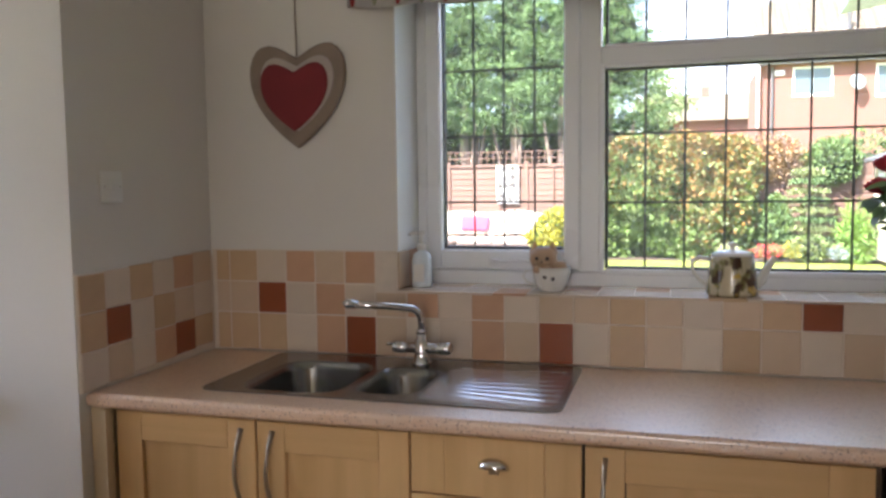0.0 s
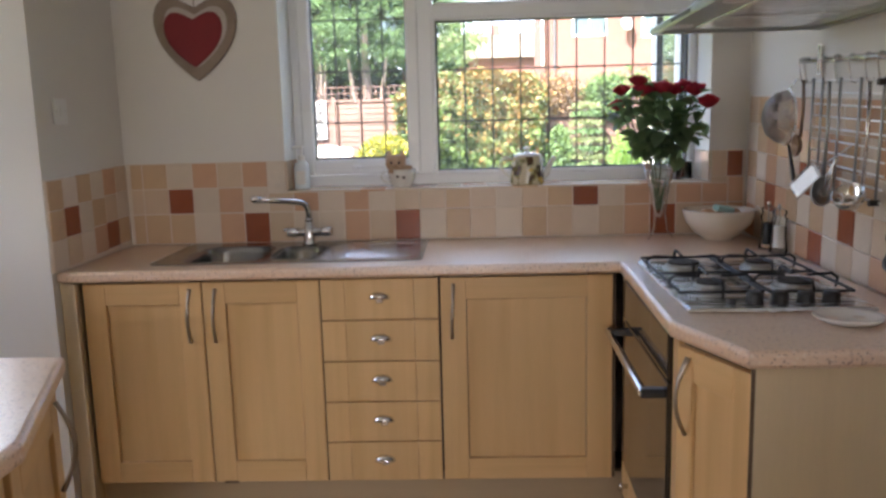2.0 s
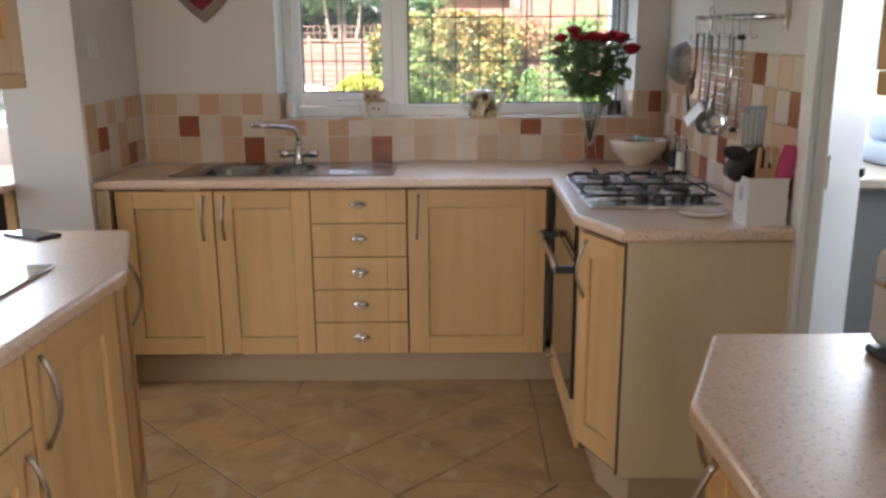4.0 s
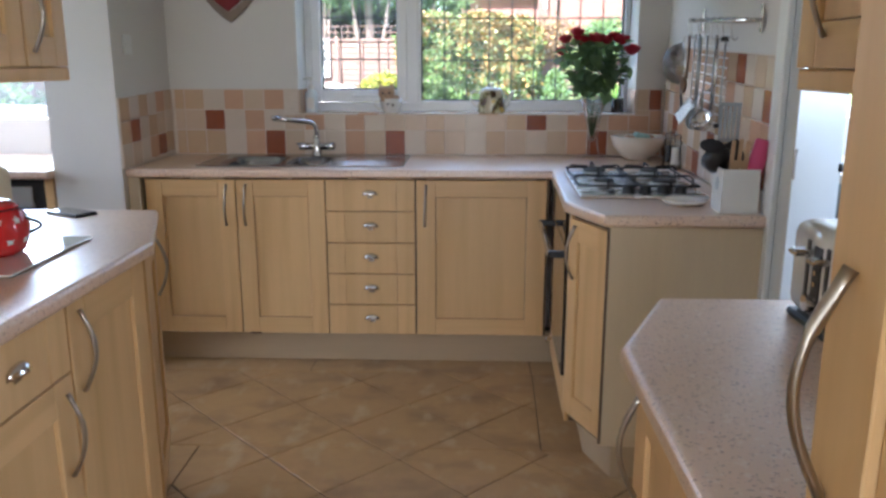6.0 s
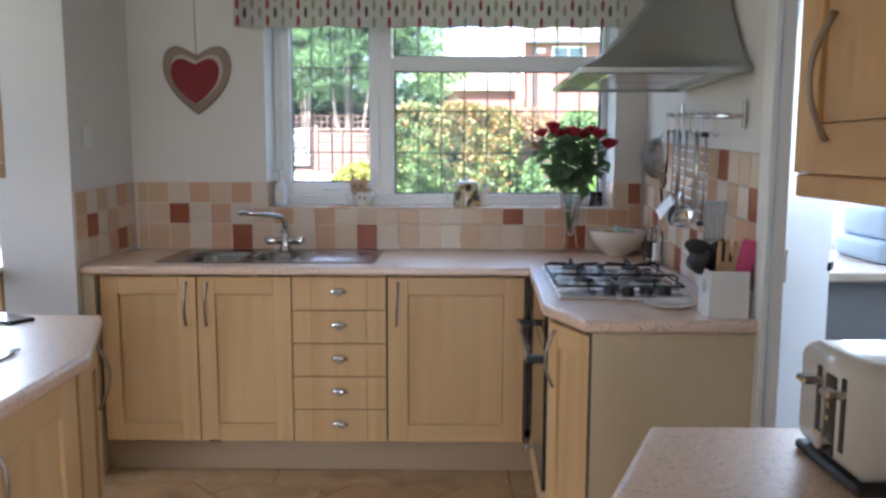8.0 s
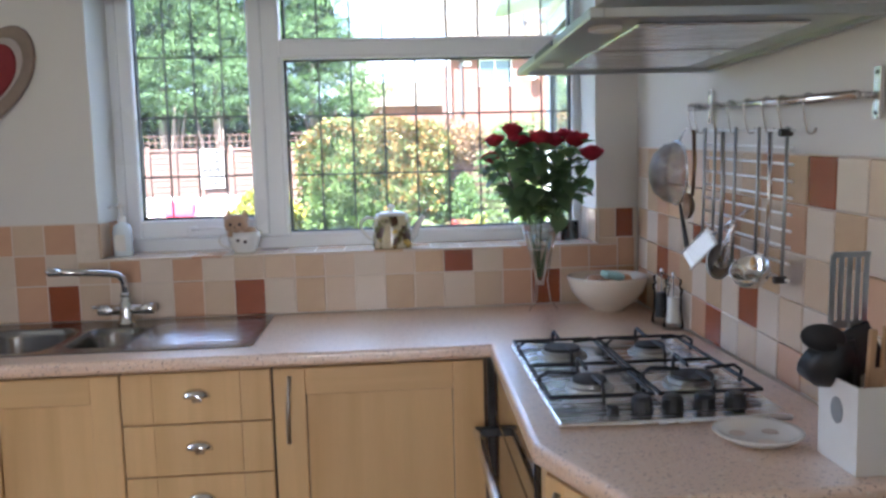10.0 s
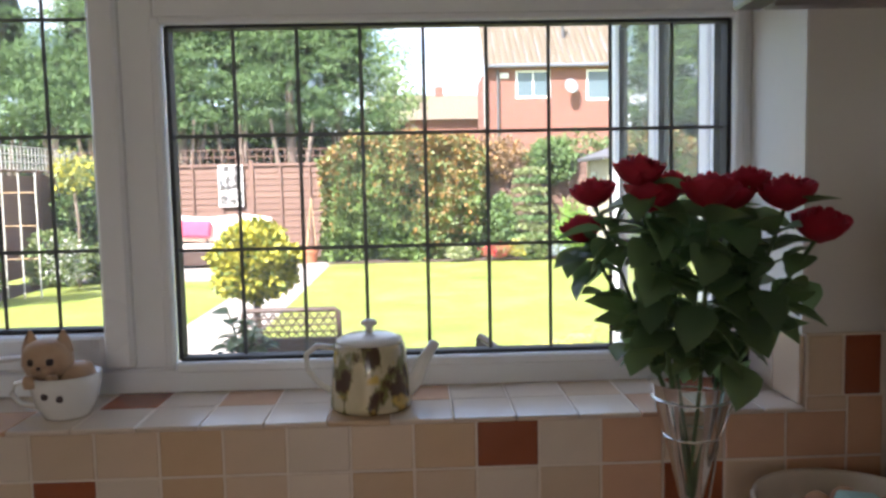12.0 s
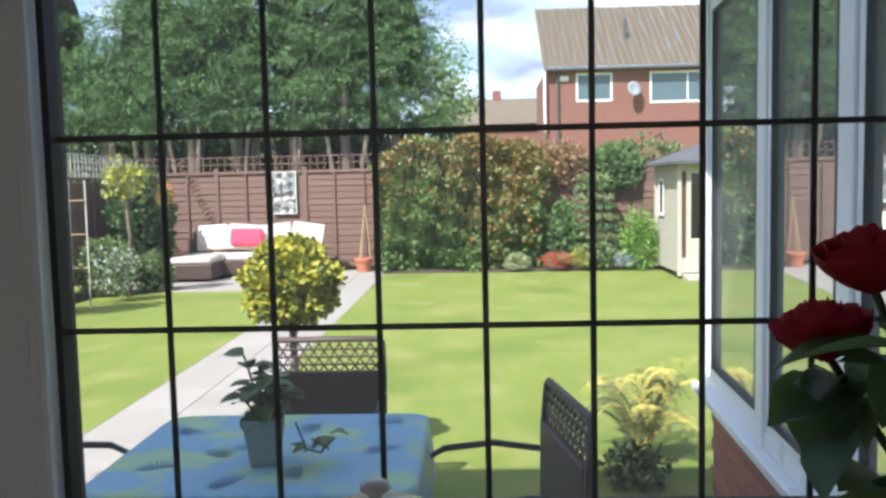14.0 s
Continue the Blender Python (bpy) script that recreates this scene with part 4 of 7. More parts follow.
part("centre", slab(heart_outline(0.228, 0.205), 0.024, 0.036, 0.007, 3), RED_FELT, heart, "red felt centre", m=up @ pose(-0.004, -0.002, 0), smooth=True)
part("string", tube([(0, -0.012, 0.10), (-0.006, -0.006, 0.25), (-0.006, -0.004, 0.46)], 0.0022, 6), HESSIAN, heart, "hanging string")
part("nail", lathe([(0, 0), (0.004, 0), (0.004, 0.012), (0, 0.012)], 8), STEEL, heart, m=pose(-0.006, 0.001, 0.46, 90))

spur = thing("wall_switch", "white plastic switch plate on the wall", "switch", pose(-1.497, 1.905, 1.442, 0, 0, 90))
part("plate", boxes((-0.043, 0.043, -0.009, 0.0, -0.043, 0.043), bevel=0.003), WHITE, spur)
part("rocker", boxes((-0.012, 0.006, -0.013, -0.008, -0.016, 0.012), bevel=0.002), WHITE, spur)
for x in (-0.03, 0.03):
    part("screw", lathe([(0, 0), (0.0028, 0), (0.0028, 0.001), (0, 0.001)], 8), STEEL, spur, m=pose(x, -0.009, 0, 90))

# blind over the window
blind = thing("roman_blind", "raised linen blind with red and grey leaf pattern", "blind")
bm = bmesh.new()
cols, rowsz = 60, 6
grid = []
for j in range(rowsz + 1):
    z = 1.956 + 0.40 * j / rowsz
    grid.append([bm.verts.new((-0.965 + 1.83 * i / cols, 2.318 - 0.007 * math.sin(i * 0.52) * (1 - 0.6 * j / rowsz) - (0.01 if j < 2 else 0), z + 0.004 * math.sin(i * 0.9 + 1) * (j == 0))) for i in range(cols + 1)])
for j in range(rowsz):
    for i in range(cols):
        bm.faces.new((grid[j][i], grid[j][i + 1], grid[j + 1][i + 1], grid[j + 1][i]))
bmesh.ops.solidify(bm, geom=bm.faces[:], thickness=-0.004)
part("cloth", bm, FABRIC, blind, smooth=True)
part("headrail", boxes((-0.965, 0.865, 2.318, 2.384, 2.345, 2.372), bevel=0.002), WHITE, blind, "white headrail")
rng = np.random.default_rng(3)
PRINT = [mat("print_red", (0.30, 0.05, 0.045), 0.9), mat("print_grey", (0.10, 0.09, 0.09), 0.9), mat("print_sage", (0.36, 0.36, 0.24), 0.9), mat("print_stone", (0.38, 0.33, 0.28), 0.9)]
for c, pm in enumerate(PRINT):
    bm = bmesh.new()
    for i in range(52):
        if i % 4 != c:
            continue
        for j in range(5):
            x = -0.945 + i * 0.0352
            z = 1.985 + j * 0.078 + (0.035 if i % 2 else 0) + 0.01 * math.sin(i * 3.1)
            fi = (x + 0.965) / 1.83 * cols
            y = 2.318 - 0.007 * math.sin(fi * 0.52) * 0.8 - 0.0165
            ring = [bm.verts.new((x + 0.0085 * math.cos(a), y, z + 0.027 * math.sin(a))) for a in [2 * math.pi * k / 10 for k in range(10)]]
            bm.faces.new(ring)
    part("leaf_print", bm, pm, blind, "printed leaf shapes", kind="stuff")

# sill things
soap = thing("soap_dispenser", "clear pump bottle of soap on the sill", "soap dispenser", pose(-0.797, 2.47, 1.1165))
part("bottle", lathe([(0, 0), (0.030, 0.0), (0.032, 0.006), (0.032, 0.085), (0.026, 0.105), (0.012, 0.115), (0.012, 0.125)], 20), mat("clear_soap_bottle", (0.74, 0.80, 0.83), 0.12, var=0.04, coat=0.5), soap, smooth=True)
part("label", boxes((-0.018, 0.018, -0.0335, -0.0325, 0.02, 0.075)), CHINA, soap, "white label")
part("pump", lathe([(0.014, 0.118), (0.014, 0.135), (0.005, 0.138), (0.005, 0.165), (0.011, 0.166), (0.011, 0.176), (0, 0.178)], 14), CHINA, soap, "white pump", smooth=False)
part("nozzle", tube([(0, 0, 0.171), (-0.02, -0.018, 0.172), (-0.032, -0.028, 0.166)], 0.005, 8), CHINA, soap, "white nozzle", smooth=True)

mug = thing("cat_mug", "white cup with paw prints on the sill", "cup", pose(-0.386, 2.462, 1.1165))
part("cup", lathe([(0, 0), (0.036, 0.0), (0.038, 0.004), (0.048, 0.022), (0.055, 0.05), (0.058, 0.072), (0.055, 0.072), (0.050, 0.04), (0, 0.035)], 28), CHINA, mug, smooth=True)
part("handle", tube([(-0.055, -0.006, 0.062), (-0.078, -0.012, 0.058), (-0.084, -0.013, 0.042), (-0.072, -0.011, 0.024), (-0.046, -0.006, 0.016)], 0.0045, 8), CHINA, mug, "cup handle", smooth=True)
for x, z in ((-0.012, 0.045), (0.012, 0.040)):
    part("paw_print", lathe([(0, 0), (0.006, 0), (0.006, 0.0006), (0, 0.0007)], 10), INK, mug, m=pose(x, -0.0535, z, 83))
bm = bmesh.new()
lathe([(0, 0.035), (0.030, 0.04), (0.034, 0.065), (0.028, 0.085), (0, 0.09)], 16, bm=bm, at=(0.014, 0.005, 0))
lathe([(0, 0.062), (0.018, 0.064), (0.032, 0.076), (0.037, 0.092), (0.036, 0.108), (0.029, 0.124), (0.014, 0.132), (0, 0.133)], 20, sx=1.12, sy=0.85, bm=bm, at=(-0.022, -0.012, 0))
for s in (-1, 1):
    lathe([(0.016, 0.110), (0.0145, 0.122), (0.009, 0.136), (0.003, 0.146), (0.0, 0.148)], 10, sx=1.0, sy=0.55, bm=bm, at=(-0.022 + s * 0.027, -0.010, 0))
    lathe([(0, 0.077), (0.010, 0.080), (0.012, 0.086), (0.009, 0.092), (0, 0.094)], 10, bm=bm, at=(-0.022 + s * 0.008, -0.037, 0))
    lathe([(0, 0.056), (0.009, 0.058), (0.011, 0.068), (0.008, 0.078), (0, 0.079)], 10, bm=bm, at=(-0.020 + s * 0.018, -0.046, 0))
eyes_from = len(bm.faces)
for s in (-1, 1):
    lathe([(0, 0.0925), (0.005, 0.094), (0.0065, 0.099), (0.005, 0.104), (0, 0.1055)], 8, bm=bm, at=(-0.022 + s * 0.015, -0.0385, 0))
lathe([(0, 0.087), (0.0035, 0.089), (0.003, 0.092), (0, 0.093)], 8, bm=bm, at=(-0.022, -0.0475, 0))
cat = part("cat_figurine", bm, FUR, None, "tan glazed cat figurine sitting in a cup", m=pose(-0.386, 2.462, 1.1165), smooth=True, category="figurine")
cat.data.materials.append(INK)
for q in range(eyes_from, len(cat.data.polygons)):
    cat.data.polygons[q].material_index = 1

TEA = mat("painted_pottery", (0.60, 0.52, 0.34), 0.22, var=0.12, scale=20, coat=0.3)
two_tone(TEA, (0.22, 0.20, 0.07), 30, 0.50, 0.56, stretch=(1, 1, 0.55), detail=3)
two_tone(TEA, (0.085, 0.045, 0.025), 20, 0.54, 0.59, stretch=(1.4, 1.4, 0.8), detail=5)
two_tone(TEA, (0.62, 0.42, 0.10), 26, 0.60, 0.68, detail=2)
pot = thing("teapot", "yellow and brown painted pottery teapot on the sill", "teapot", pose(0.126, 2.462, 1.1165))
part("body", lathe([(0, 0), (0.064, 0.0), (0.069, 0.004), (0.069, 0.012), (0.064, 0.07), (0.060, 0.105), (0.056, 0.112), (0, 0.112)], 36), TEA, pot, smooth=True)
lid = part("lid", lathe([(0, 0.112), (0.057, 0.112), (0.056, 0.117), (0.04, 0.124), (0.012, 0.128), (0, 0.128)], 32), CHINA, pot, "white lid", smooth=True)
part("knob", lathe([(0.007, 0.126), (0.006, 0.136), (0.014, 0.141), (0.014, 0.146), (0.006, 0.150), (0, 0.151)], 18), CHINA, lid, smooth=True)
part("spout", tube([(0.060, 0, 0.028), (0.078, 0, 0.045), (0.092, 0, 0.078), (0.112, 0, 0.108)], 0.013, 12, taper=[1.3, 1.1, 0.8, 0.65]), CHINA, pot, "white spout", smooth=True)
part("handle", tube([(-0.060, 0, 0.102), (-0.090, 0, 0.106), (-0.108, 0, 0.092), (-0.106, 0, 0.066), (-0.086, 0, 0.040), (-0.064, 0, 0.026)], 0.0052, 10), CHINA, pot, "white handle", smooth=True)

jar = thing("glass_candle", "small bluish glass candle jar on the sill", "candle", pose(0.775, 2.53, 1.1165))
part("jar", lathe([(0, 0), (0.030, 0), (0.033, 0.004), (0.033, 0.07), (0.030, 0.07), (0.030, 0.008), (0, 0.008)], 20), CLEAR, jar, smooth=True)
part("wax", lathe([(0, 0.009), (0.029, 0.009), (0.029, 0.045), (0, 0.045)], 16), mat("blue_wax", (0.32, 0.42, 0.48), 0.6), jar, "pale blue wax")

# roses in a hanging glass cone
VX, VY = 0.610, 2.262
vase = thing("vase", "clear glass cone vase in a wire stand", "vase", pose(VX, VY, TOP))
part("cone", lathe([(0, 0.082), (0.012, 0.084), (0.020, 0.12), (0.036, 0.19), (0.062, 0.285), (0.063, 0.287)], 28), CLEAR, vase, smooth=True)
st = part("stand_ring", tube([(0.040 * math.cos(a), 0.040 * math.sin(a), 0.205) for a in [2 * math.pi * k / 24 for k in range(25)]], 0.0022, 6), CHROME, vase, "wire ring", smooth=True)
part("stand_ring", tube([(0.057 * math.cos(a), 0.057 * math.sin(a), 0.262) for a in [2 * math.pi * k / 24 for k in range(25)]], 0.0018, 6), CHROME, vase, "wire ring", smooth=True)
for k in range(3):
    a = radians(100 + 120 * k)
    c, s = math.cos(a), math.sin(a)
    part("stand_leg", tube([(0.060 * c, 0.060 * s, 0.262), (0.040 * c, 0.040 * s, 0.205), (0.024 * c, 0.024 * s, 0.10), (0.034 * c, 0.034 * s, 0.03), (0.058 * c, 0.058 * s, 0.003)], 0.002, 6), CHROME, vase, "wire leg", smooth=True)

BLOOMS = [(0.464, 2.335, 1.423, 0.98), (0.468, 2.276, 1.478, 0.95), (0.515, 2.205, 1.508, 1.0), (0.537, 2.215, 1.476, 1.12), (0.604, 2.180, 1.480, 1.08),
          (0.698, 2.285, 1.490, 1.0), (0.724, 2.210, 1.474, 1.12), (0.775, 2.215, 1.428, 1.12), (0.600, 2.320, 1.487, 0.92), (0.655, 2.235, 1.470, 0.9)]
ROSE_R = random.Random(8)
rose_n = np.random.default_rng(12)


def rose_bloom(r, parent, m):
    """A full rose bloom: rings of cupped petals about a tight centre."""
    bud = part("bloom", lathe([(0, -0.6 * r), (0.28 * r, -0.5 * r), (0.34 * r, 0), (0.24 * r, 0.45 * r), (0, 0.5 * r)], 12), ROSE, parent, "red bloom", m=m, smooth=True)
    for ring, (rad, n, tilt, hgt) in enumerate(((0.28, 4, 8, 1.05), (0.52, 5, 14, 1.10), (0.80, 6, 30, 1.04), (0.98, 7, 50, 1.0))):
        for k in range(n):
            a = 2 * math.pi * (k + 0.5 * ring) / n + ROSE_R.uniform(-0.2, 0.2)
            bm = bmesh.new()
            wv, verts = 1.25 * math.pi / n * (1.0 + 0.25 * ring), []
            for j in range(5):
                f = j / 4
                for i in range(5):
                    u = (i / 4 - 0.5) * 2
                    aa = a + wv * u * (0.35 + 0.65 * math.sin(math.pi * min(0.25 + f * 0.6, 1)))
                    phi = -1.3 + f * (1.95 - 0.1 * ring)
                    out = rad * math.cos(phi) * (0.9 + 0.1 * f) + math.sin(radians(tilt)) * f ** 3 * 0.27
                    z = hgt * 0.85 * math.sin(phi) + 0.10 - 0.14 * f * f * abs(u) ** 2 - 0.05 * ring * f ** 3 + ROSE_R.uniform(-0.03, 0.03)
                    verts.append(bm.verts.new((r * out * math.cos(aa), r * out * math.sin(aa), r * z)))
            for j in range(4):
                for i in range(4):
                    bm.faces.new((verts[j * 5 + i], verts[j * 5 + i + 1], verts[j * 5 + i + 6], verts[j * 5 + i + 5]))
            part("petal", bm, ROSE, bud, smooth=True)


def rose_leaf(length):
    bm = bmesh.new()
    rows = []
    for j in range(7):
        f = j / 6
        w = length * 0.42 * math.sin(math.pi * f ** 0.8) ** 0.9 * (0.94 if j % 2 else 1.0)
        rows.append([bm.verts.new((s * w, length * f, 0.12 * length * abs(s) * w / (length * 0.36 + 1e-6) - 0.25 * length * f * f)) for s in (-1, 0, 1)])
    for a, b in zip(rows, rows[1:]):
        for i in range(2):
            bm.faces.new((a[i], a[i + 1], b[i + 1], b[i]))
    bmesh.ops.remove_doubles(bm, verts=bm.verts[:], dist=1e-5)
    return bm


leaf_meshes = []
for ln in (0.044, 0.056, 0.074):
    me = bpy.data.meshes.new("rose_leaf")
    bm = rose_leaf(ln)
    bm.to_mesh(me)
    bm.free()
    me.materials.append(LEAF)
    me.polygons.foreach_set("use_smooth", [True] * len(me.polygons))
    leaf_meshes.append(me)
for k, (x, y, z, s) in enumerate(BLOOMS):
    r = thing("rose", "red rose with dark green leaves in the vase", "flower", pose(VX, VY, TOP), group="roses in the vase")
    head = Vector((x - VX, y - VY, z - TOP))
    foot = Vector((0.006 * math.cos(k * 2.4), 0.006 * math.sin(k * 2.4), 0.11))
    neck = Vector((0.042 * math.cos(math.atan2(head.y, head.x)), 0.042 * math.sin(math.atan2(head.y, head.x)), 0.28))
    pts = [foot, neck * 0.5 + foot * 0.5, neck, neck.lerp(head, 0.5) + Vector((head.x * 0.06, head.y * 0.06, 0.02)), head - Vector((0, 0, 0.014))]
    part("stem", tube(pts, 0.0030, 6), STEM, r, "green stem", smooth=True)
    lean = head.xy * 1.2
    rose_bloom(0.032 * s, r, pose(head.x, head.y, head.z, -60 * lean.y, 60 * lean.x, 40 * k))
    for i in range(26):
        f = ROSE_R.uniform(0.12, 0.92) ** 0.8
        p = neck.lerp(head, f)
        az = ROSE_R.uniform(0, 360)
        ob = new("leaf", leaf_meshes[ROSE_R.randrange(3)])
        ob.parent = r
        ob.matrix_basis = pose(p.x, p.y, p.z - 0.01, ROSE_R.uniform(-50, 35), ROSE_R.uniform(-25, 25), az)

fb = thing("fruit_bowl", "cream ceramic bowl of eggs by the tiles", "bowl", pose(0.826, 2.222, TOP))
part("bowl", lathe([(0, 0), (0.056, 0.0), (0.058, 0.006), (0.090, 0.028), (0.118, 0.064), (0.132, 0.108), (0.128, 0.114), (0.123, 0.108), (0.108, 0.064), (0.080, 0.034), (0, 0.022)], 40), CERAMIC, fb, smooth=True)
for k, (x, y, z) in enumerate(((-0.055, -0.02, 0.098), (-0.02, 0.045, 0.088), (0.062, 0.0, 0.094), (0.0, -0.06, 0.086), (0.03, 0.06, 0.088), (-0.02, 0.0, 0.078), (0.05, -0.05, 0.080))):
    part("egg", lathe([(0, -0.022), (0.012, -0.02), (0.021, -0.006), (0.020, 0.008), (0.013, 0.022), (0, 0.028)], 14), EGG, None, "brown egg in the ceramic bowl", m=fb.matrix_basis @ pose(x, y, z, 60 + 20 * k, 30 * k, 0), smooth=True, category="egg", group="eggs in the bowl")
part("sponge", boxes((-0.035, 0.035, -0.022, 0.022, 0.0, 0.022), bevel=0.006, seg=2), AQUA, None, "pale aqua sponge in the bowl", m=fb.matrix_basis @ pose(0.01, -0.018, 0.104, 8, 12, 15), smooth=True, category="sponge")

for k, (x, y, c) in enumerate(((0.918, 1.968, BLACK), (0.922, 1.882, CHINA))):
    ml = thing("pepper_mill" if k == 0 else "salt_mill", "clear acrylic mill of peppercorns" if k == 0 else "clear acrylic mill of white salt", "mill", pose(x, y, TOP))
    part("body", lathe([(0, 0), (0.029, 0), (0.030, 0.010), (0.024, 0.045), (0.023, 0.095), (0.027, 0.108), (0.027, 0.116), (0.019, 0.122), (0.024, 0.134), (0.024, 0.142), (0.012, 0.150), (0, 0.151)], 20), ACRYLIC, ml, smooth=True)
    part("filling", lathe([(0, 0.018), (0.018, 0.018), (0.017, 0.092), (0, 0.092)], 14), c, ml, "peppercorns" if k == 0 else "white salt")
    part("spindle", lathe([(0.003, 0.09), (0.003, 0.15)], 8), CHROME, ml, "steel spindle")
    part("finial", lathe([(0, 0.150), (0.005, 0.151), (0.007, 0.158), (0.005, 0.164), (0, 0.166)], 12), CHROME, ml, "chrome finial", smooth=True)

rest = thing("spoon_rest", "cream patterned china dish beside the hob", "dish", EAST @ pose(-0.205, 0.142, TOP))
part("dish", lathe([(0, 0.004), (0.045, 0.004), (0.066, 0.012), (0.074, 0.016), (0.076, 0.014), (0.060, 0.002), (0.03, 0.0), (0, 0.0)], 36), CHINA, rest, smooth=True)
for k in range(3):
    a = radians(30 + 120 * k)
    part("motif", lathe([(0, 0), (0.014, 0), (0.014, 0.0008), (0, 0.0009)], 14), mat("faded_print", (0.50, 0.40, 0.33), 0.3), rest, m=pose(0.034 * math.cos(a), 0.034 * math.sin(a), 0.0045))

box = thing("utensil_box", "white tin box of cooking utensils on the worktop", "utensil box", EAST @ pose(-0.083, 0.012, TOP))
W = 0.056
bm = bmesh.new()
lo = [bm.verts.new((W * a, W * b, 0.001)) for a, b in ((-1, -1), (1, -1), (1, 1), (-1, 1))]
hi = [bm.verts.new((W * a, W * b, 0.138)) for a, b in ((-1, -1), (1, -1), (1, 1), (-1, 1))]
bm.faces.new(lo[::-1])
for k in range(4):
    bm.faces.new((lo[k], lo[(k + 1) % 4], hi[(k + 1) % 4], hi[k]))
bmesh.ops.recalc_face_normals(bm, faces=bm.faces[:])
bmesh.ops.solidify(bm, geom=bm.faces[:], thickness=0.003)
part("tin", bm, CHINA, box)
part("badge", lathe([(0, 0), (0.017, 0), (0.017, 0.001), (0, 0.001)], 20, sy=1.25), GREY_UNIT, box, "grey oval badge", m=pose(-W, 0.0, 0.088, 0, -90, 0) @ pose(0, 0, 0, 0, 0, 90))
spat = thing("wooden_fork", "beech spatula with slots in the utensil box", "spatula", box.matrix_basis @ pose(-0.010, -0.036, 0.024, 2, 2, 0))
part("handle", tube([(0, 0, 0), (0, 0, 0.12)], 0.006, 8), WOOD_SPOON, spat, smooth=True)
part("blade", boxes((-0.03, -0.018, -0.004, 0.004, 0.115, 0.20), (-0.009, 0.003, -0.004, 0.004, 0.13, 0.205), (0.012, 0.026, -0.004, 0.004, 0.13, 0.20), (-0.03, 0.026, -0.004, 0.004, 0.105, 0.14), bevel=0.002), WOOD_SPOON, spat)
pk = thing("pink_spatula", "pink silicone spatula in the utensil box", "spatula", box.matrix_basis @ pose(0.014, -0.036, 0.018, 2, 13, 0))
part("handle", tube([(0, 0, 0), (0, 0, 0.13)], 0.005, 8), CHINA, pk, smooth=True)
part("blade", slab([(-0.023, -0.006), (0.023, -0.006), (0.025, 0.006), (-0.025, 0.006)], 0.115, 0.215, 0.006, 3), PINK, pk, "pink blade", smooth=True)
gl = thing("black_ladle", "black plastic ladle lying across the utensil box", "ladle", box.matrix_basis @ pose(-0.018, 0.008, 0.02))
part("handle", tube([(0.0, 0, 0), (-0.004, 0.002, 0.13), (-0.012, 0.004, 0.175)], 0.007, 8), BLACK_PLASTIC, gl, smooth=True)
part("bowl", lathe([(0, 0), (0.028, 0.004), (0.044, 0.022), (0.050, 0.052), (0.046, 0.050), (0.032, 0.016), (0, 0.008)], 20), BLACK_PLASTIC, gl, m=pose(-0.020, 0.0, 0.118, -52, -30, 0), smooth=True)
part("blade", boxes((-0.036, 0.030, -0.004, 0.004, 0.0, 0.075), bevel=0.0035, seg=2), BLACK_PLASTIC, gl, m=pose(0.022, 0.004, 0.125, -6, -24, 0), smooth=True)
part("spoon", lathe([(0, 0), (0.018, 0.003), (0.028, 0.014), (0.026, 0.016), (0, 0.006)], 16, sx=0.8, sy=1.5), BLACK_PLASTIC, gl, m=pose(-0.062, 0.01, 0.178, 20, -70, 80), smooth=True)
part("shank", tube([(-0.062, 0.01, 0.178), (-0.02, 0.008, 0.16), (0.0, 0.004, 0.06)], 0.006, 8), BLACK_PLASTIC, gl, smooth=True)
tn = thing("steel_turner", "slotted steel fish slice standing in the utensil box", "turner", box.matrix_basis @ pose(-0.024, 0.036, 0.02, 2, 0, 0))
part("shank", tube([(0, 0, 0), (0, 0, 0.20)], 0.004, 8), HOOD_STEEL, tn, smooth=True)
for k in range(5):
    part("tine", boxes((-0.034 + k * 0.0135, -0.0245 + k * 0.0135, -0.001, 0.001, 0.20, 0.31), bevel=0.0005), HOOD_STEEL, tn)
part("crosspiece", boxes((-0.030, 0.031, -0.0012, 0.0012, 0.192, 0.204)), HOOD_STEEL, tn)
part("crosspiece", boxes((-0.030, 0.031, -0.0012, 0.0012, 0.305, 0.314)), HOOD_STEEL, tn)

# utensil rail
rail = thing("utensil_rail", "steel utensil rail with hooks on the tiled wall", "rail", RAILED)
part("bar", tube([(-0.045, 0.14, 1.530), (-0.045, 0.915, 1.530)], 0.008, 10), CHROME, rail, smooth=True)
for y in (0.155, 0.89):
    br = part("bracket", boxes((-0.003, 0.004, y - 0.010, y + 0.010, 1.490, 1.578), bevel=0.001), STEEL, rail, "steel wall plate")
    part("arm", tube([(0, y, 1.530), (-0.045, y, 1.530)], 0.006, 8), STEEL, br, smooth=True)
    for z in (1.500, 1.568):
        part("screw", lathe([(0, 0), (0.004, 0), (0.003, 0.002), (0, 0.002)], 8), BLACK, br, m=pose(-0.003, y, z, 0, -90, 0))


def s_hook(y, drop=0.055):
    pts = [(-0.045 + 0.011 * math.cos(a), y, 1.530 + 0.011 * math.sin(a)) for a in [radians(q) for q in range(-20, 200, 30)]]
    pts += [(-0.054, y, 1.515), (-0.046, y, 1.530 - drop)]
    pts += [(-0.046 + 0.009 * (1 - math.cos(a)) - 0.0, y, 1.530 - drop - 0.009 * math.sin(a)) for a in [radians(q) for q in range(30, 200, 40)]]
    part("hook", tube(pts, 0.0021, 6), CHROME, rail, "wire hook", smooth=True)


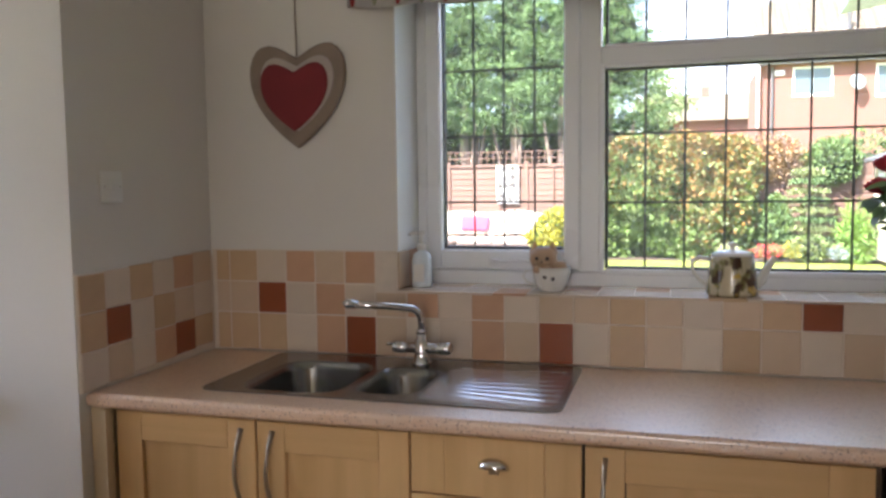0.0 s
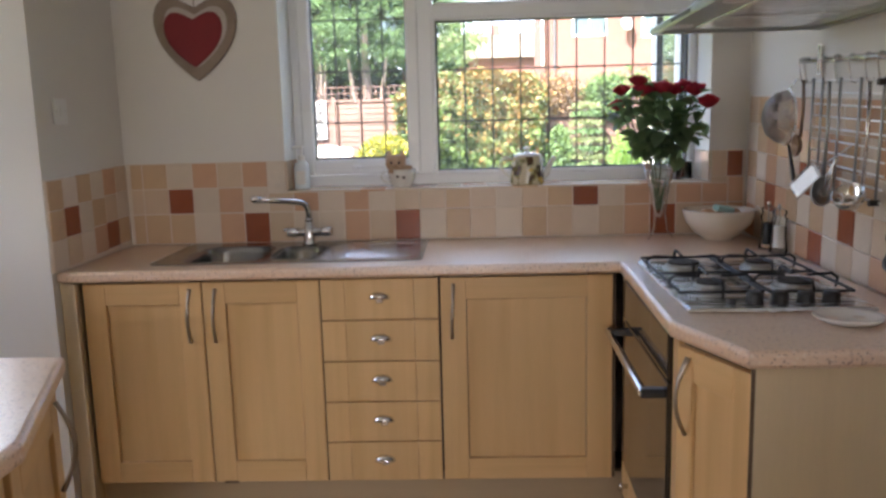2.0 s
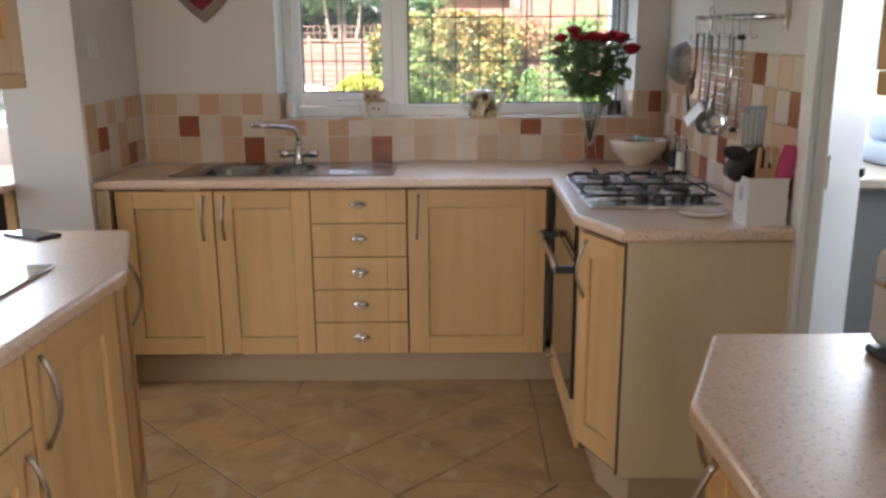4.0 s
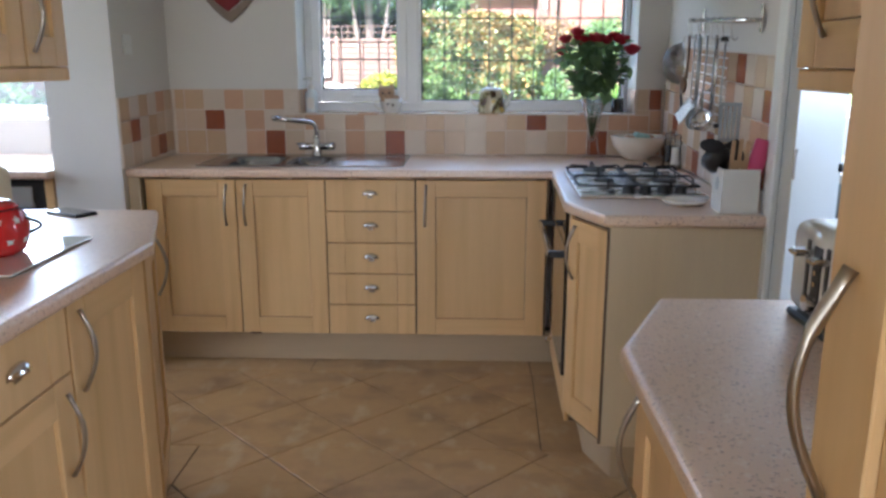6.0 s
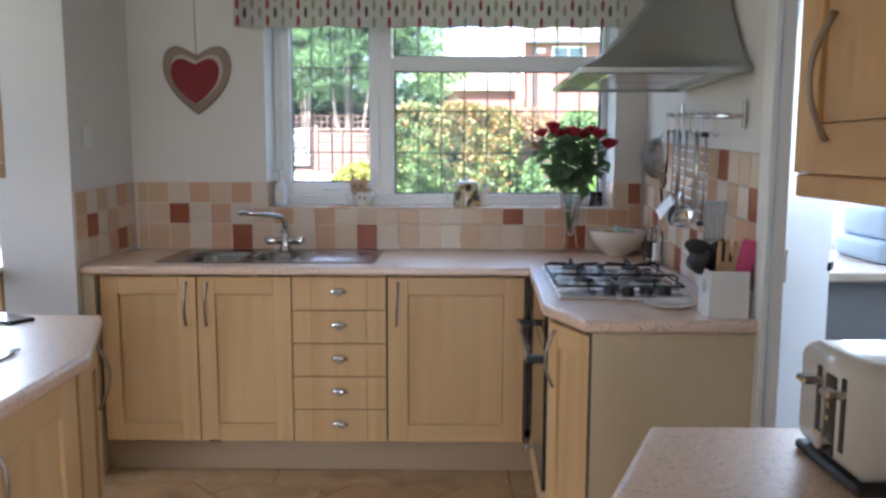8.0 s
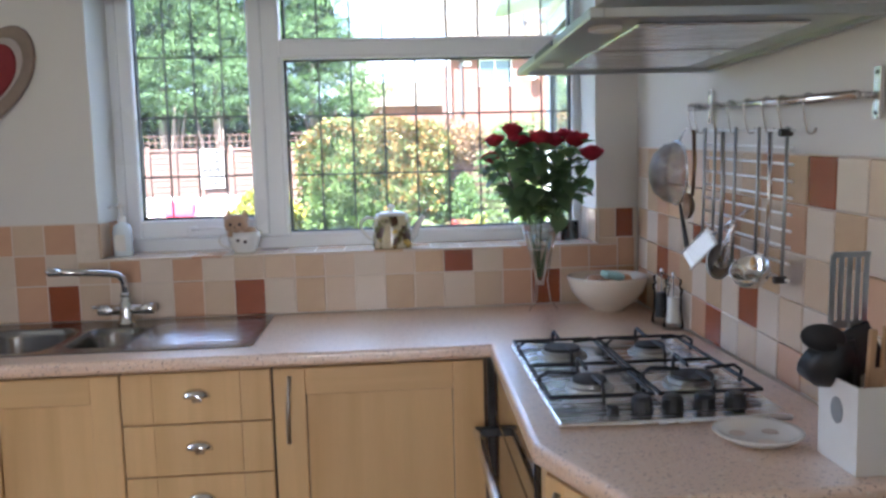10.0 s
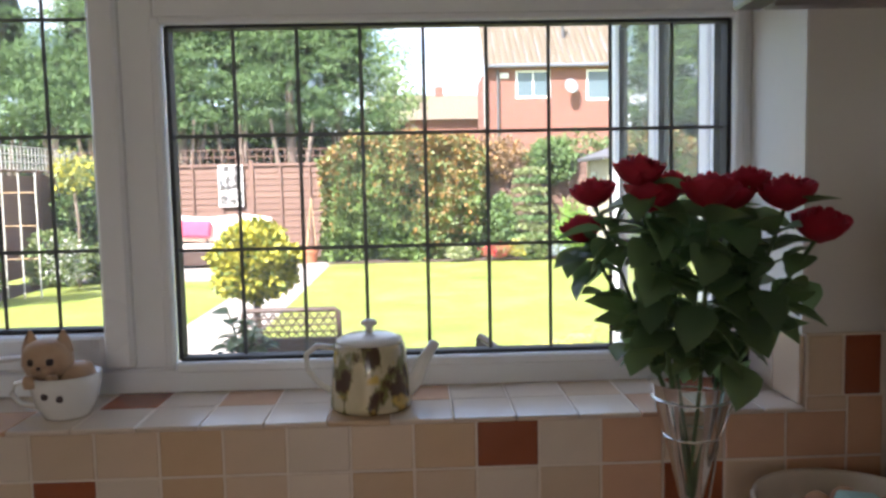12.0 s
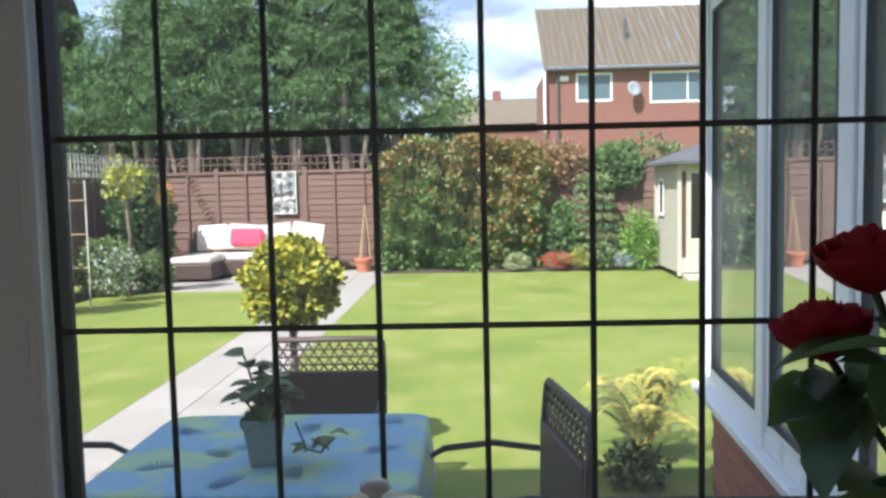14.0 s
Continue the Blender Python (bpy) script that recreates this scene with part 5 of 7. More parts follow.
for y in (0.30, 0.40, 0.47, 0.56, 0.65, 0.74, 0.86, 0.90):
    s_hook(y)
WIRE = mat("bright_wire", (0.88, 0.88, 0.88), 0.42, metal=1.0, var=0.05)
rack = thing("wire_rack", "steel wire cooling rack hanging from the rail", "wire rack", RAILED)
for k in range(10):
    z = 1.472 - k * 0.0333
    part("wire", tube([(-0.040, 0.36, z), (-0.040, 0.82, z)], 0.0033, 6), WIRE, rack, smooth=True)
for y in (0.375, 0.50, 0.62, 0.74, 0.805):
    part("cross_wire", tube([(-0.046, y, 1.480), (-0.046, y, 1.168)], 0.0034, 6), HOOD_STEEL, rack, smooth=True)
for y, z in ((0.375, 1.468), (0.375, 1.172), (0.805, 1.172)):
    part("foot", lathe([(0, -0.012), (0.008, -0.012), (0.008, 0.012), (0, 0.012)], 10), BLACK_PLASTIC, rack, "black foot", m=pose(-0.050, y, z, 0, 90, 0))

SIEVE = blend_shader(mat("steel_mesh", (0.22, 0.20, 0.185), 0.42, metal=0.9, var=0.2, scale=30, fine=400, bump=0.6), "ShaderNodeBsdfTransparent", (1, 1, 1), 0.38)

sv = thing("sieve", "steel mesh sieve hanging from the rail", "sieve", RAILED @ pose(-0.050, 0.965, 1.36))
part("mesh", lathe([(0.085, 0.0), (0.078, 0.03), (0.058, 0.055), (0.03, 0.068), (0, 0.072)], 30), SIEVE, sv, m=pose(0, 0, 0, 0, -90, 0) @ pose(0, 0, 0.012, 0, 0, 0), smooth=True)
part("rim", tube([(-0.012, 0.086 * math.cos(a), 0.086 * math.sin(a)) for a in [2 * math.pi * k / 30 for k in range(31)]], 0.004, 8), STEEL, sv, "steel rim", smooth=True)
part("handle", tube([(-0.012, -0.035, -0.085), (-0.013, -0.075, -0.15), (-0.014, -0.12, -0.225)], 0.006, 8, taper=[0.7, 1.0, 1.2]), BLACK_PLASTIC, sv, "dark handle", smooth=True)
part("hanger", tube([(-0.012, -0.02, 0.085), (-0.008, -0.035, 0.108), (0.0, -0.045, 0.118)], 0.0028, 6), STEEL, sv, smooth=True)


def utensil(name, label, y, top, length, head, m_head, material=STEEL):
    u = thing(name, label, name.split("_")[-1], RAILED @ pose(-0.060, y, 0))
    part("handle", tube([(0, 0, top), (0.002, -0.004, top - length * 0.5), (0, 0, top - length)], 0.0048, 8, flat=0.5), material, u, smooth=True)
    part("head", head, material, u, m=m_head, smooth=True)
    return u


scoop = [(0, 0), (0.016, 0.002), (0.028, 0.012), (0.032, 0.026), (0.029, 0.026), (0.024, 0.014), (0, 0.006)]
utensil("basting_spoon", "bronze-brown spoon hanging from the rail", 0.845, 1.475, 0.17, lathe([(0, 0), (0.014, 0.002), (0.024, 0.010), (0.027, 0.020), (0.024, 0.020), (0.019, 0.011), (0, 0.006)], 18, sy=1.3), pose(0.004, 0, 1.280, 0, -90, 0) @ pose(0, 0, 0, 0, 0, 90), mat("bronzed_steel", (0.22, 0.14, 0.09), 0.35, metal=0.8, var=0.1))
utensil("soup_ladle", "steel ladle hanging low on the rail", 0.420, 1.47, 0.265, lathe([(0, 0), (0.022, 0.004), (0.038, 0.022), (0.041, 0.045), (0.038, 0.045), (0.032, 0.018), (0, 0.006)], 20), pose(-0.02, 0, 1.158, 20, -30, 0), CHROME)
utensil("serving_spoon", "steel serving spoon hanging from the rail", 0.66, 1.47, 0.27, lathe(scoop, 18, sy=1.4), pose(-0.012, 0, 1.16, 70, 20, 0), HOOD_STEEL)
gr = thing("grater", "flat steel grater hanging from the rail", "grater", RAILED @ pose(-0.085, 0.715, 1.190, 44, 10, 26) @ Matrix.Scale(0.8, 4))
part("plate", boxes((-0.002, 0.001, -0.030, 0.030, -0.065, 0.055), bevel=0.0008), WIRE, gr)
part("frame", boxes((-0.006, 0.003, -0.035, -0.029, -0.07, 0.06), (-0.006, 0.003, 0.029, 0.035, -0.07, 0.06), (-0.006, 0.003, -0.03, 0.03, 0.052, 0.064), bevel=0.001), STEEL, gr, "steel frame")
part("handle", tube([(0, 0, 0.06), (0.01, -0.006, 0.14), (0.03, -0.01, 0.22)], 0.006, 8), STEEL, gr, smooth=True)
bm = bmesh.new()
for i in range(5):
    for j in range(10):
        lathe([(0.003, 0), (0.0022, 0.0018), (0.0008, 0.002)], 6, bm=bm, at=(-0.022 + i * 0.011, -0.056 + j * 0.011, 0))
part("teeth", bm, STEEL, gr, "grating teeth", m=pose(-0.002, 0, 0, 0, -90, 0) @ pose(0, 0, 0, 0, 0, 90), kind="stuff")
gp = thing("garlic_press", "dark steel garlic press hanging from the rail", "garlic press", RAILED @ pose(-0.070, 0.60, 1.20, 35, 0, 0))
part("arm", tube([(0, 0, 0.08), (0, 0.012, 0.0), (0, 0.004, -0.06)], 0.006, 8), STEEL, gp, smooth=True)
part("arm", tube([(0, 0.01, 0.08), (0, -0.016, 0.0), (0, -0.004, -0.06)], 0.006, 8), STEEL, gp, smooth=True)
part("cup", lathe([(0, 0), (0.014, 0), (0.015, 0.03), (0, 0.03)], 14), NICKEL, gp, m=pose(0, 0, -0.075), smooth=False)

# peninsula things
phone = thing("phone", "black mobile phone lying on the peninsula", "phone", pose(-1.205, 0.715, TOP, 0, 0, 62))
part("case", boxes((-0.037, 0.037, -0.074, 0.074, 0, 0.009), bevel=0.003, seg=2), BLACK_PLASTIC, phone)
part("screen", boxes((-0.033, 0.033, -0.068, 0.068, 0.0092, 0.0098)), BLACK_GLOSS, phone, "dark glossy screen")
brd = thing("glass_board", "pale glass worktop saver on the peninsula", "chopping board", pose(-1.168, 0.16, TOP, 0, 0, 2))
part("glass", boxes((-0.20, 0.20, -0.20, 0.20, 0.003, 0.008), bevel=0.002), mat("pale_glass", (0.62, 0.63, 0.58), 0.05, var=0.04, coat=1.0), brd)
for x in (-0.18, 0.18):
    for y in (-0.18, 0.18):
        part("foot", lathe([(0, 0), (0.008, 0), (0.008, 0.003), (0, 0.003)], 10), GASKET, brd, m=pose(x, y, 0))
rj = thing("red_pot", "red enamel pot with white stars on the peninsula", "pot", pose(-1.115, 0.165, TOP + 0.008))
part("body", lathe([(0, 0), (0.058, 0), (0.070, 0.014), (0.081, 0.045), (0.082, 0.065), (0.074, 0.092), (0.060, 0.108), (0.056, 0.110), (0, 0.110)], 36), RED_ENAMEL, rj, smooth=True)
plid = part("lid", lathe([(0, 0.111), (0.062, 0.111), (0.061, 0.116), (0.045, 0.126), (0.018, 0.132), (0, 0.133)], 32), RED_ENAMEL, rj, "red lid", smooth=True)
part("knob", lathe([(0.008, 0.131), (0.007, 0.140), (0.015, 0.146), (0.014, 0.153), (0, 0.156)], 18), RED_ENAMEL, plid, smooth=True)
part("rim", tube([(0.061 * math.cos(a), 0.061 * math.sin(a), 0.110) for a in [2 * math.pi * k / 36 for k in range(37)]], 0.002, 6), BLACK, rj, "dark enamel rim", smooth=True)
ear = arc((0.076, 0.0, 0.085), (0.082, 0.0, 0.050), (0.030, 0, 0), 8)
part("handle", tube(ear, 0.004, 8), BLACK, rj, "dark wire handle", m=pose(0, 0, 0, 0, 0, 12), smooth=True)
for k in range(22):
    a, row = (k // 2) * 32.7 + 16 * (k % 2), k % 2
    bm = bmesh.new()
    outline = []
    for q in range(10):
        t = math.pi / 2 + math.pi * q / 5
        rr = (0.0105 if q % 2 == 0 else 0.0048)
        outline.append((rr * math.cos(t), rr * math.sin(t)))
    low_ring = [bm.verts.new((x, y, 0)) for x, y in outline]
    top_ring = [bm.verts.new((x, y, 0.0022)) for x, y in outline]
    bm.faces.new(top_ring)
    for q in range(10):
        bm.faces.new((low_ring[q], low_ring[(q + 1) % 10], top_ring[(q + 1) % 10], top_ring[q]))
    part("star", bm, CHINA, rj, "white star", m=pose(0, 0, 0, 0, 0, a) @ pose(0.0765 if row else 0.0765, 0, 0.086 if row else 0.038, 0, 68 if row else 100, 0) @ pose(0, 0, 0, 0, 0, 90))
bt = thing("cream_canister", "cream enamel canister with dark lid on the peninsula", "canister", pose(-1.325, 0.46, TOP))
part("body", lathe([(0, 0), (0.074, 0), (0.080, 0.006), (0.080, 0.150), (0.074, 0.168), (0.060, 0.178), (0, 0.178)], 36), IVORY_WAX, bt, smooth=True)
clid = part("lid", lathe([(0, 0.178), (0.058, 0.178), (0.059, 0.184), (0.045, 0.190), (0, 0.192)], 32), BLACK_PLASTIC, bt, "dark lid", smooth=True)
part("knob", lathe([(0.008, 0.190), (0.008, 0.200), (0.014, 0.206), (0, 0.210)], 16), BLACK_PLASTIC, clid, smooth=True)

ts = thing("toaster", "cream and steel toaster on the side worktop", "toaster", pose(0.612, -0.225, TOP))
part("shell", slab([(0.0, -0.19), (0.29, -0.19), (0.29, 0.0), (0.0, 0.0)], 0.012, 0.185, 0.028, 4), CHINA, ts, smooth=True)
part("base", boxes((-0.004, 0.294, -0.194, 0.004, 0.0, 0.016), bevel=0.004), BLACK_PLASTIC, ts, "black base")
for y in (-0.062, -0.138):
    sl = part("slot", boxes((-0.0025, 0.001, y - 0.006, y + 0.006, 0.045, 0.155), bevel=0.001), BLACK_PLASTIC, ts, "black lever slot")
    part("lever", boxes((-0.032, -0.002, y - 0.015, y + 0.015, 0.128, 0.140), bevel=0.004), CHROME, sl, "chrome lever")
part("control_strip", boxes((-0.0022, 0.001, -0.116, -0.084, 0.030, 0.150), bevel=0.001), BLACK_PLASTIC, ts, "black control strip")
part("dial", lathe([(0, 0), (0.016, 0), (0.014, 0.016), (0, 0.017)], 18), CHROME, ts, "chrome dial", m=pose(-0.002, -0.10, 0.052, 0, -90, 0))
for z in (0.085, 0.105, 0.125):
    part("button", lathe([(0, 0), (0.005, 0), (0.005, 0.003), (0, 0.003)], 10), CHROME, ts, "chrome button", m=pose(-0.002, -0.10, z, 0, -90, 0))


# ---- garden ----
G = -0.15
GRASS = mat("lawn_grass", (0.175, 0.215, 0.04), 0.9, var=0.16, scale=0.9, fine=55, bump=0.8, local=False, spec=0.2)
two_tone(GRASS, (0.26, 0.26, 0.085), 1.7, 0.50, 0.72, detail=8, local=False)
two_tone(GRASS, (0.23, 0.24, 0.06), 8.0, 0.50, 0.68, detail=8, local=False)
two_tone(GRASS, (0.115, 0.16, 0.03), 0.8, 0.52, 0.78, detail=9, local=False)
PAVING = mat("pale_paving", (0.34, 0.30, 0.26), 0.85, var=0.12, scale=3, fine=60, per=0.05, bump=0.3, local=False)
SOIL = mat("soil", (0.075, 0.050, 0.035), 0.95, var=0.3, scale=8, fine=60, bump=0.8, local=False)
FENCE = mat("brown_fence", (0.18, 0.105, 0.078), 0.85, var=0.22, scale=4, fine=30, stretch=(0.6, 4, 6), per=0.08, bump=0.3)
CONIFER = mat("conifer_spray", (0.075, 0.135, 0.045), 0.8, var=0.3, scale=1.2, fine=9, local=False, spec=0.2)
CONIFER2 = mat("conifer_tip", (0.135, 0.215, 0.085), 0.8, var=0.3, scale=1.2, fine=9, local=False, spec=0.2)
BARK = mat("bark", (0.20, 0.155, 0.12), 0.95, var=0.3, scale=6, fine=30, stretch=(4, 4, 0.8), bump=0.8)
HEDGE = mat("hedge_leaf", (0.11, 0.175, 0.04), 0.55, var=0.35, scale=2.5, fine=20, local=False)
HEDGE_RED = mat("hedge_new_leaf", (0.30, 0.17, 0.05), 0.55, var=0.3, scale=2.5, fine=20, local=False)
HEDGE_PALE = mat("hedge_pale_leaf", (0.20, 0.24, 0.09), 0.55, var=0.3, scale=2.5, fine=20, local=False)
GOLD = mat("golden_leaf", (0.44, 0.41, 0.045), 0.5, var=0.3, scale=8, fine=30, local=False)
GOLD2 = mat("green_gold_leaf", (0.14, 0.19, 0.03), 0.5, var=0.3, scale=8, fine=30, local=False)
LIGHT_TREE = mat("birch_leaf", (0.19, 0.27, 0.08), 0.6, var=0.25, scale=2, fine=20, local=False)
# near-black colour that stands for shade inside crowns and behind leaves
DEEP_SHADE = mat("inner_twigs", (0.018, 0.024, 0.012), 0.95, var=0.3, scale=5)
RATTAN = mat("brown_rattan", (0.075, 0.045, 0.035), 0.5, var=0.3, scale=30, fine=120, bump=0.6)
CUSHION = mat("cream_cushion", (0.66, 0.58, 0.50), 0.9, var=0.05, scale=6, fine=90, bump=0.2)
PINK_CUSHION = mat("pink_cushion", (0.68, 0.07, 0.13), 0.9, var=0.06, scale=6, fine=90, bump=0.2)
TERRACOTTA = mat("terracotta", (0.48, 0.17, 0.085), 0.85, var=0.12, scale=12, bump=0.2)
SHED = mat("sage_shed_paint", (0.50, 0.45, 0.36), 0.75, var=0.08, scale=4, fine=40)
FELT = mat("roof_felt", (0.10, 0.10, 0.105), 0.9, var=0.15, scale=6)
CANE = mat("cane", (0.46, 0.31, 0.17), 0.7, var=0.15)
CLOTH = mat("blue_cloth", (0.22, 0.40, 0.56), 0.5, var=0.1, scale=9, fine=80)
two_tone(CLOTH, (0.36, 0.52, 0.30), 4.2, 0.48, 0.60, detail=2)
CLOTH_LEAF = mat("cloth_leaf_print", (0.06, 0.15, 0.30), 0.55, var=0.2)
ZINC = mat("blue_grey_zinc", (0.22, 0.28, 0.30), 0.5, metal=0.2, var=0.12, scale=9)

part("ground", boxes((-400, 400, 2.69, 700, G - 0.3, G - 0.03), (-400, -3.72, -500, 2.69, G - 0.3, G - 0.03), (3.3, 400, -500, 2.69, G - 0.3, G - 0.03), (-3.72, 3.3, -500, -4.7, G - 0.3, G - 0.03)), GRASS, None, "green ground reaching the horizon", kind="structure", category="ground")
part("lawn", boxes((-6.4, -2.55, 7.2, 15.0, G - 0.06, G), (-1.55, 4.9, 5.95, 17.25, G - 0.06, G)), GRASS, None, "mown green lawn in sunlight", kind="structure", category="lawn")
part("flower_bed", boxes((-1.6, 4.9, 17.25, 18.9, G - 0.05, G + 0.015), (-7.0, -6.0, 7.2, 15.0, G - 0.05, G + 0.012)), SOIL, None, "dark soil of the borders", kind="structure", category="soil")
patio = part("patio", boxes((-7, 1.2, 2.69, 5.95, G - 0.06, G - 0.006), (-7, -1.55, 5.95, 7.2, G - 0.06, G - 0.006), (-2.55, -1.55, 7.2, 15.0, G - 0.06, G - 0.006),
                             (-6.4, -1.55, 15.0, 18.2, G - 0.06, G - 0.006)), SOIL, None, "pale paved patio and garden path", kind="structure", category="patio")


def slabs_over(x0, x1, y0, y1, w, h):
    me = None
    nx, ny = round((x1 - x0) / w), round((y1 - y0) / h)
    ww, hh = (x1 - x0) / nx, (y1 - y0) / ny
    for i in range(nx):
        for j in range(ny):
            if me is None:
                ob = part("paving_slab", boxes((0.004, ww - 0.004, 0.004, hh - 0.004, -0.03, 0.0), bevel=0.003), PAVING, patio)
                me = ob.data
            else:
                ob = new("paving_slab", me)
                ob.parent = patio
            ob.matrix_basis = pose(x0 + i * ww, y0 + j * hh, G + 0.001 * ((i * 7 + j * 3) % 3))


slabs_over(-2.55, -1.55, 5.95, 18.1, 0.5, 0.6)
slabs_over(-3.5, -2.55, 2.7, 7.2, 0.48, 0.6)
slabs_over(-2.55, 1.2, 2.7, 5.95, 0.55, 0.6)
slabs_over(-6.4, -2.55, 15.0, 18.1, 0.62, 0.62)


def foliage(name, parent, pts, size, material, rng, width=0.5, lift=0.2, outward=None, label=""):
    v, f = leaves(pts, size, rng, width, lift, outward)
    return raw(name, v, f, material, parent, label, kind="")


def shell(n, rng, c, r, inner=0.7):
    """Points in the outer part of an ellipsoid, with their way outward."""
    d = rng.normal(size=(n, 3))
    d /= np.linalg.norm(d, axis=1, keepdims=True)
    lump = 1 + 0.10 * np.sin(d[:, :1] * 7 + 1) * np.cos(d[:, 1:2] * 6) + 0.08 * np.sin(d[:, 2:] * 9)
    return np.asarray(c) + d * np.asarray(r) * lump * rng.uniform(inner, 1.0, (n, 1)), d


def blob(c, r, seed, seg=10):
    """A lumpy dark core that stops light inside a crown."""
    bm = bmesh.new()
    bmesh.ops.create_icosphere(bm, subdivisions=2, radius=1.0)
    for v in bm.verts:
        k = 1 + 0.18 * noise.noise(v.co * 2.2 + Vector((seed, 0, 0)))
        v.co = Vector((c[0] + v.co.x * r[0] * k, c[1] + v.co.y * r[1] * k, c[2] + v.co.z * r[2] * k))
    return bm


def bush(name, label, c, r, n, size, mats, seed, core=True, inner=0.75, width=0.6, category="shrub"):
    rng = np.random.default_rng(seed)
    b = thing(name, label, category, pose(c[0], c[1], c[2]))
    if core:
        # solid core with the inner shade put into its colour
        part("inner_twigs", blob((0, 0, 0), tuple(q * 0.72 for q in r), seed), DEEP_SHADE, b, "dark solid standing for inner shade")
    for i, mm in enumerate(mats):
        p, d = shell(n // len(mats), rng, (0, 0, 0), r, inner)
        foliage("foliage", b, p, size, mm, rng, width, 0.15, d * 0.7)
    return b


# conifers behind the fence
for k in range(8):
    rng = np.random.default_rng(40 + k)
    x, y = -9.9 + 1.18 * k + rng.uniform(-0.15, 0.15), 20.6 + rng.uniform(-0.4, 0.4)
    top = 6.6 + rng.uniform(-0.5, 0.5) - (1.2 if k in (1,) else 0)
    tr = thing("conifer", "tall dark green conifer behind the fence", "tree", pose(x, y, G), group="conifers behind the fence")
    part("trunk", tube([(0, 0, -0.1), (0.05, 0, 1.4), (-0.03, 0.04, 3.0), (0, 0, top - 1.0)], 0.14, 8, taper=[1.2, 1.0, 0.8, 0.2]), BARK, tr, "grey-brown trunk", smooth=True)
    for q in range(3):
        a = rng.uniform(0, 6.3)
        part("limb", tube([(0.06 * math.cos(a), 0.06 * math.sin(a), 0.5), (0.35 * math.cos(a), 0.3 * math.sin(a), 1.8), (0.6 * math.cos(a), 0.5 * math.sin(a), 3.2)], 0.06, 6, taper=[1.2, 1, 0.6]), BARK, tr, "bare lower limb", smooth=True)
    # shade within the crown, put in as a near-black solid
    part("inner_crown", blob((0, 0.3, (top + 3.5) / 2 + 0.1), (0.66, 0.5, (top - 3.9) / 2), k), DEEP_SHADE, tr, "dark solid standing for shade inside the crown")
    # drooping sprays: clumps of flat needles set along branches that rise and fan out
    clumps = []
    for b in range(120):
        h = rng.uniform(0.0, 1.0)
        z = 3.2 + (top - 3.2) * h + rng.uniform(-0.25, 0.1) * (h < 0.15)
        rad = (1.22 * (1 - 0.52 * h) if h > 0.10 else 0.9) * rng.uniform(0.5, 1.12)
        a = rng.uniform(0, 2 * math.pi)
        clumps.append((rad * math.cos(a), rad * math.sin(a) * 0.85, z, a))
    pts, out, end = [], [], []
    for cx, cy, cz, a in clumps:
        n = 150
        big = rng.uniform(0.75, 1.35)
        along, across = rng.normal(size=n) * 0.27 * big, rng.normal(size=n) * 0.19 * big
        u = np.stack([along * math.cos(a) - across * math.sin(a), along * math.sin(a) + across * math.cos(a), rng.normal(size=n) * 0.035], 1)
        u[:, 2] += 0.12 * along - 0.75 * along ** 2 - 1.3 * across ** 2
        pts.append(u + (cx, cy, cz))
        end.append(along + rng.normal(size=n) * 0.10)
        out.append(np.tile((math.cos(a) * 0.9, math.sin(a) * 0.9, -0.15), (n, 1)))
    pts, out = np.concatenate(pts), np.concatenate(out)
    pick = np.concatenate(end) > 0.09
    foliage("crown", tr, pts[~pick], 0.135, CONIFER, rng, 0.20, 0.0, out[~pick], "dark green sprays")
    foliage("crown_tips", tr, pts[pick] + out[pick] * 0.06 + (0, 0, 0.035), 0.125, CONIFER2, rng, 0.20, 0.15, out[pick], "lighter green tips")

# added leaf mass; its near-black colour stands for shade behind the trunks
bush("shade_thicket", "near-black leaves standing for shade under the conifers", (-5.6, 22.4, 2.0), (5.8, 0.5, 2.25), 9000, 0.20, [CONIFER, DEEP_SHADE], 95)

# broadleaf tree
rng = np.random.default_rng(5)
bt2 = thing("broadleaf_tree", "light green tree beyond the hedge", "tree", pose(-0.55, 24.5, G))
part("trunk", tube([(0, 0, -0.1), (0.05, 0, 2.0), (0, 0, 4.2)], 0.09, 8, taper=[1.2, 1, 0.4]), BARK, bt2, smooth=True)
for q in range(5):
    a = q * 1.3
    part("limb", tube([(0, 0, 1.8 + 0.3 * q), (0.4 * math.cos(a), 0.3 * math.sin(a), 2.6 + 0.35 * q), (0.75 * math.cos(a), 0.6 * math.sin(a), 3.3 + 0.3 * q)], 0.03, 6), BARK, bt2, smooth=True)
allp = []
for q in range(34):
    c = rng.normal(size=3) * (0.50, 0.45, 0.8) + (0, 0, 4.0)
    allp.append(c + rng.normal(size=(95, 3)) * 0.20)
foliage("crown", bt2, np.concatenate(allp), 0.12, LIGHT_TREE, rng, 0.6, 0.1)


# clipped hedge
rng = np.random.default_rng(77)
hg = thing("hedge", "tall clipped hedge with green and copper leaves", "hedge", pose(0, 18.25, G))
# dark box whose colour is the shade between the hedge leaves
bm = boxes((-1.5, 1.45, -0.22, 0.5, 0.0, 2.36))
part("inner_twigs", bm, DEEP_SHADE, hg, "dark box standing for shade inside the hedge")
n = 24000
face = rng.random(n)
px = rng.uniform(-1.78, 1.72, n)
pz = rng.uniform(0.02, 2.62, n)
bulge = 0.26 * np.sin(px * 3.3 + 1) * np.cos(pz * 2.6) + 0.20 * np.sin(px * 8 + pz * 5) * np.cos(pz * 7 - px * 3)
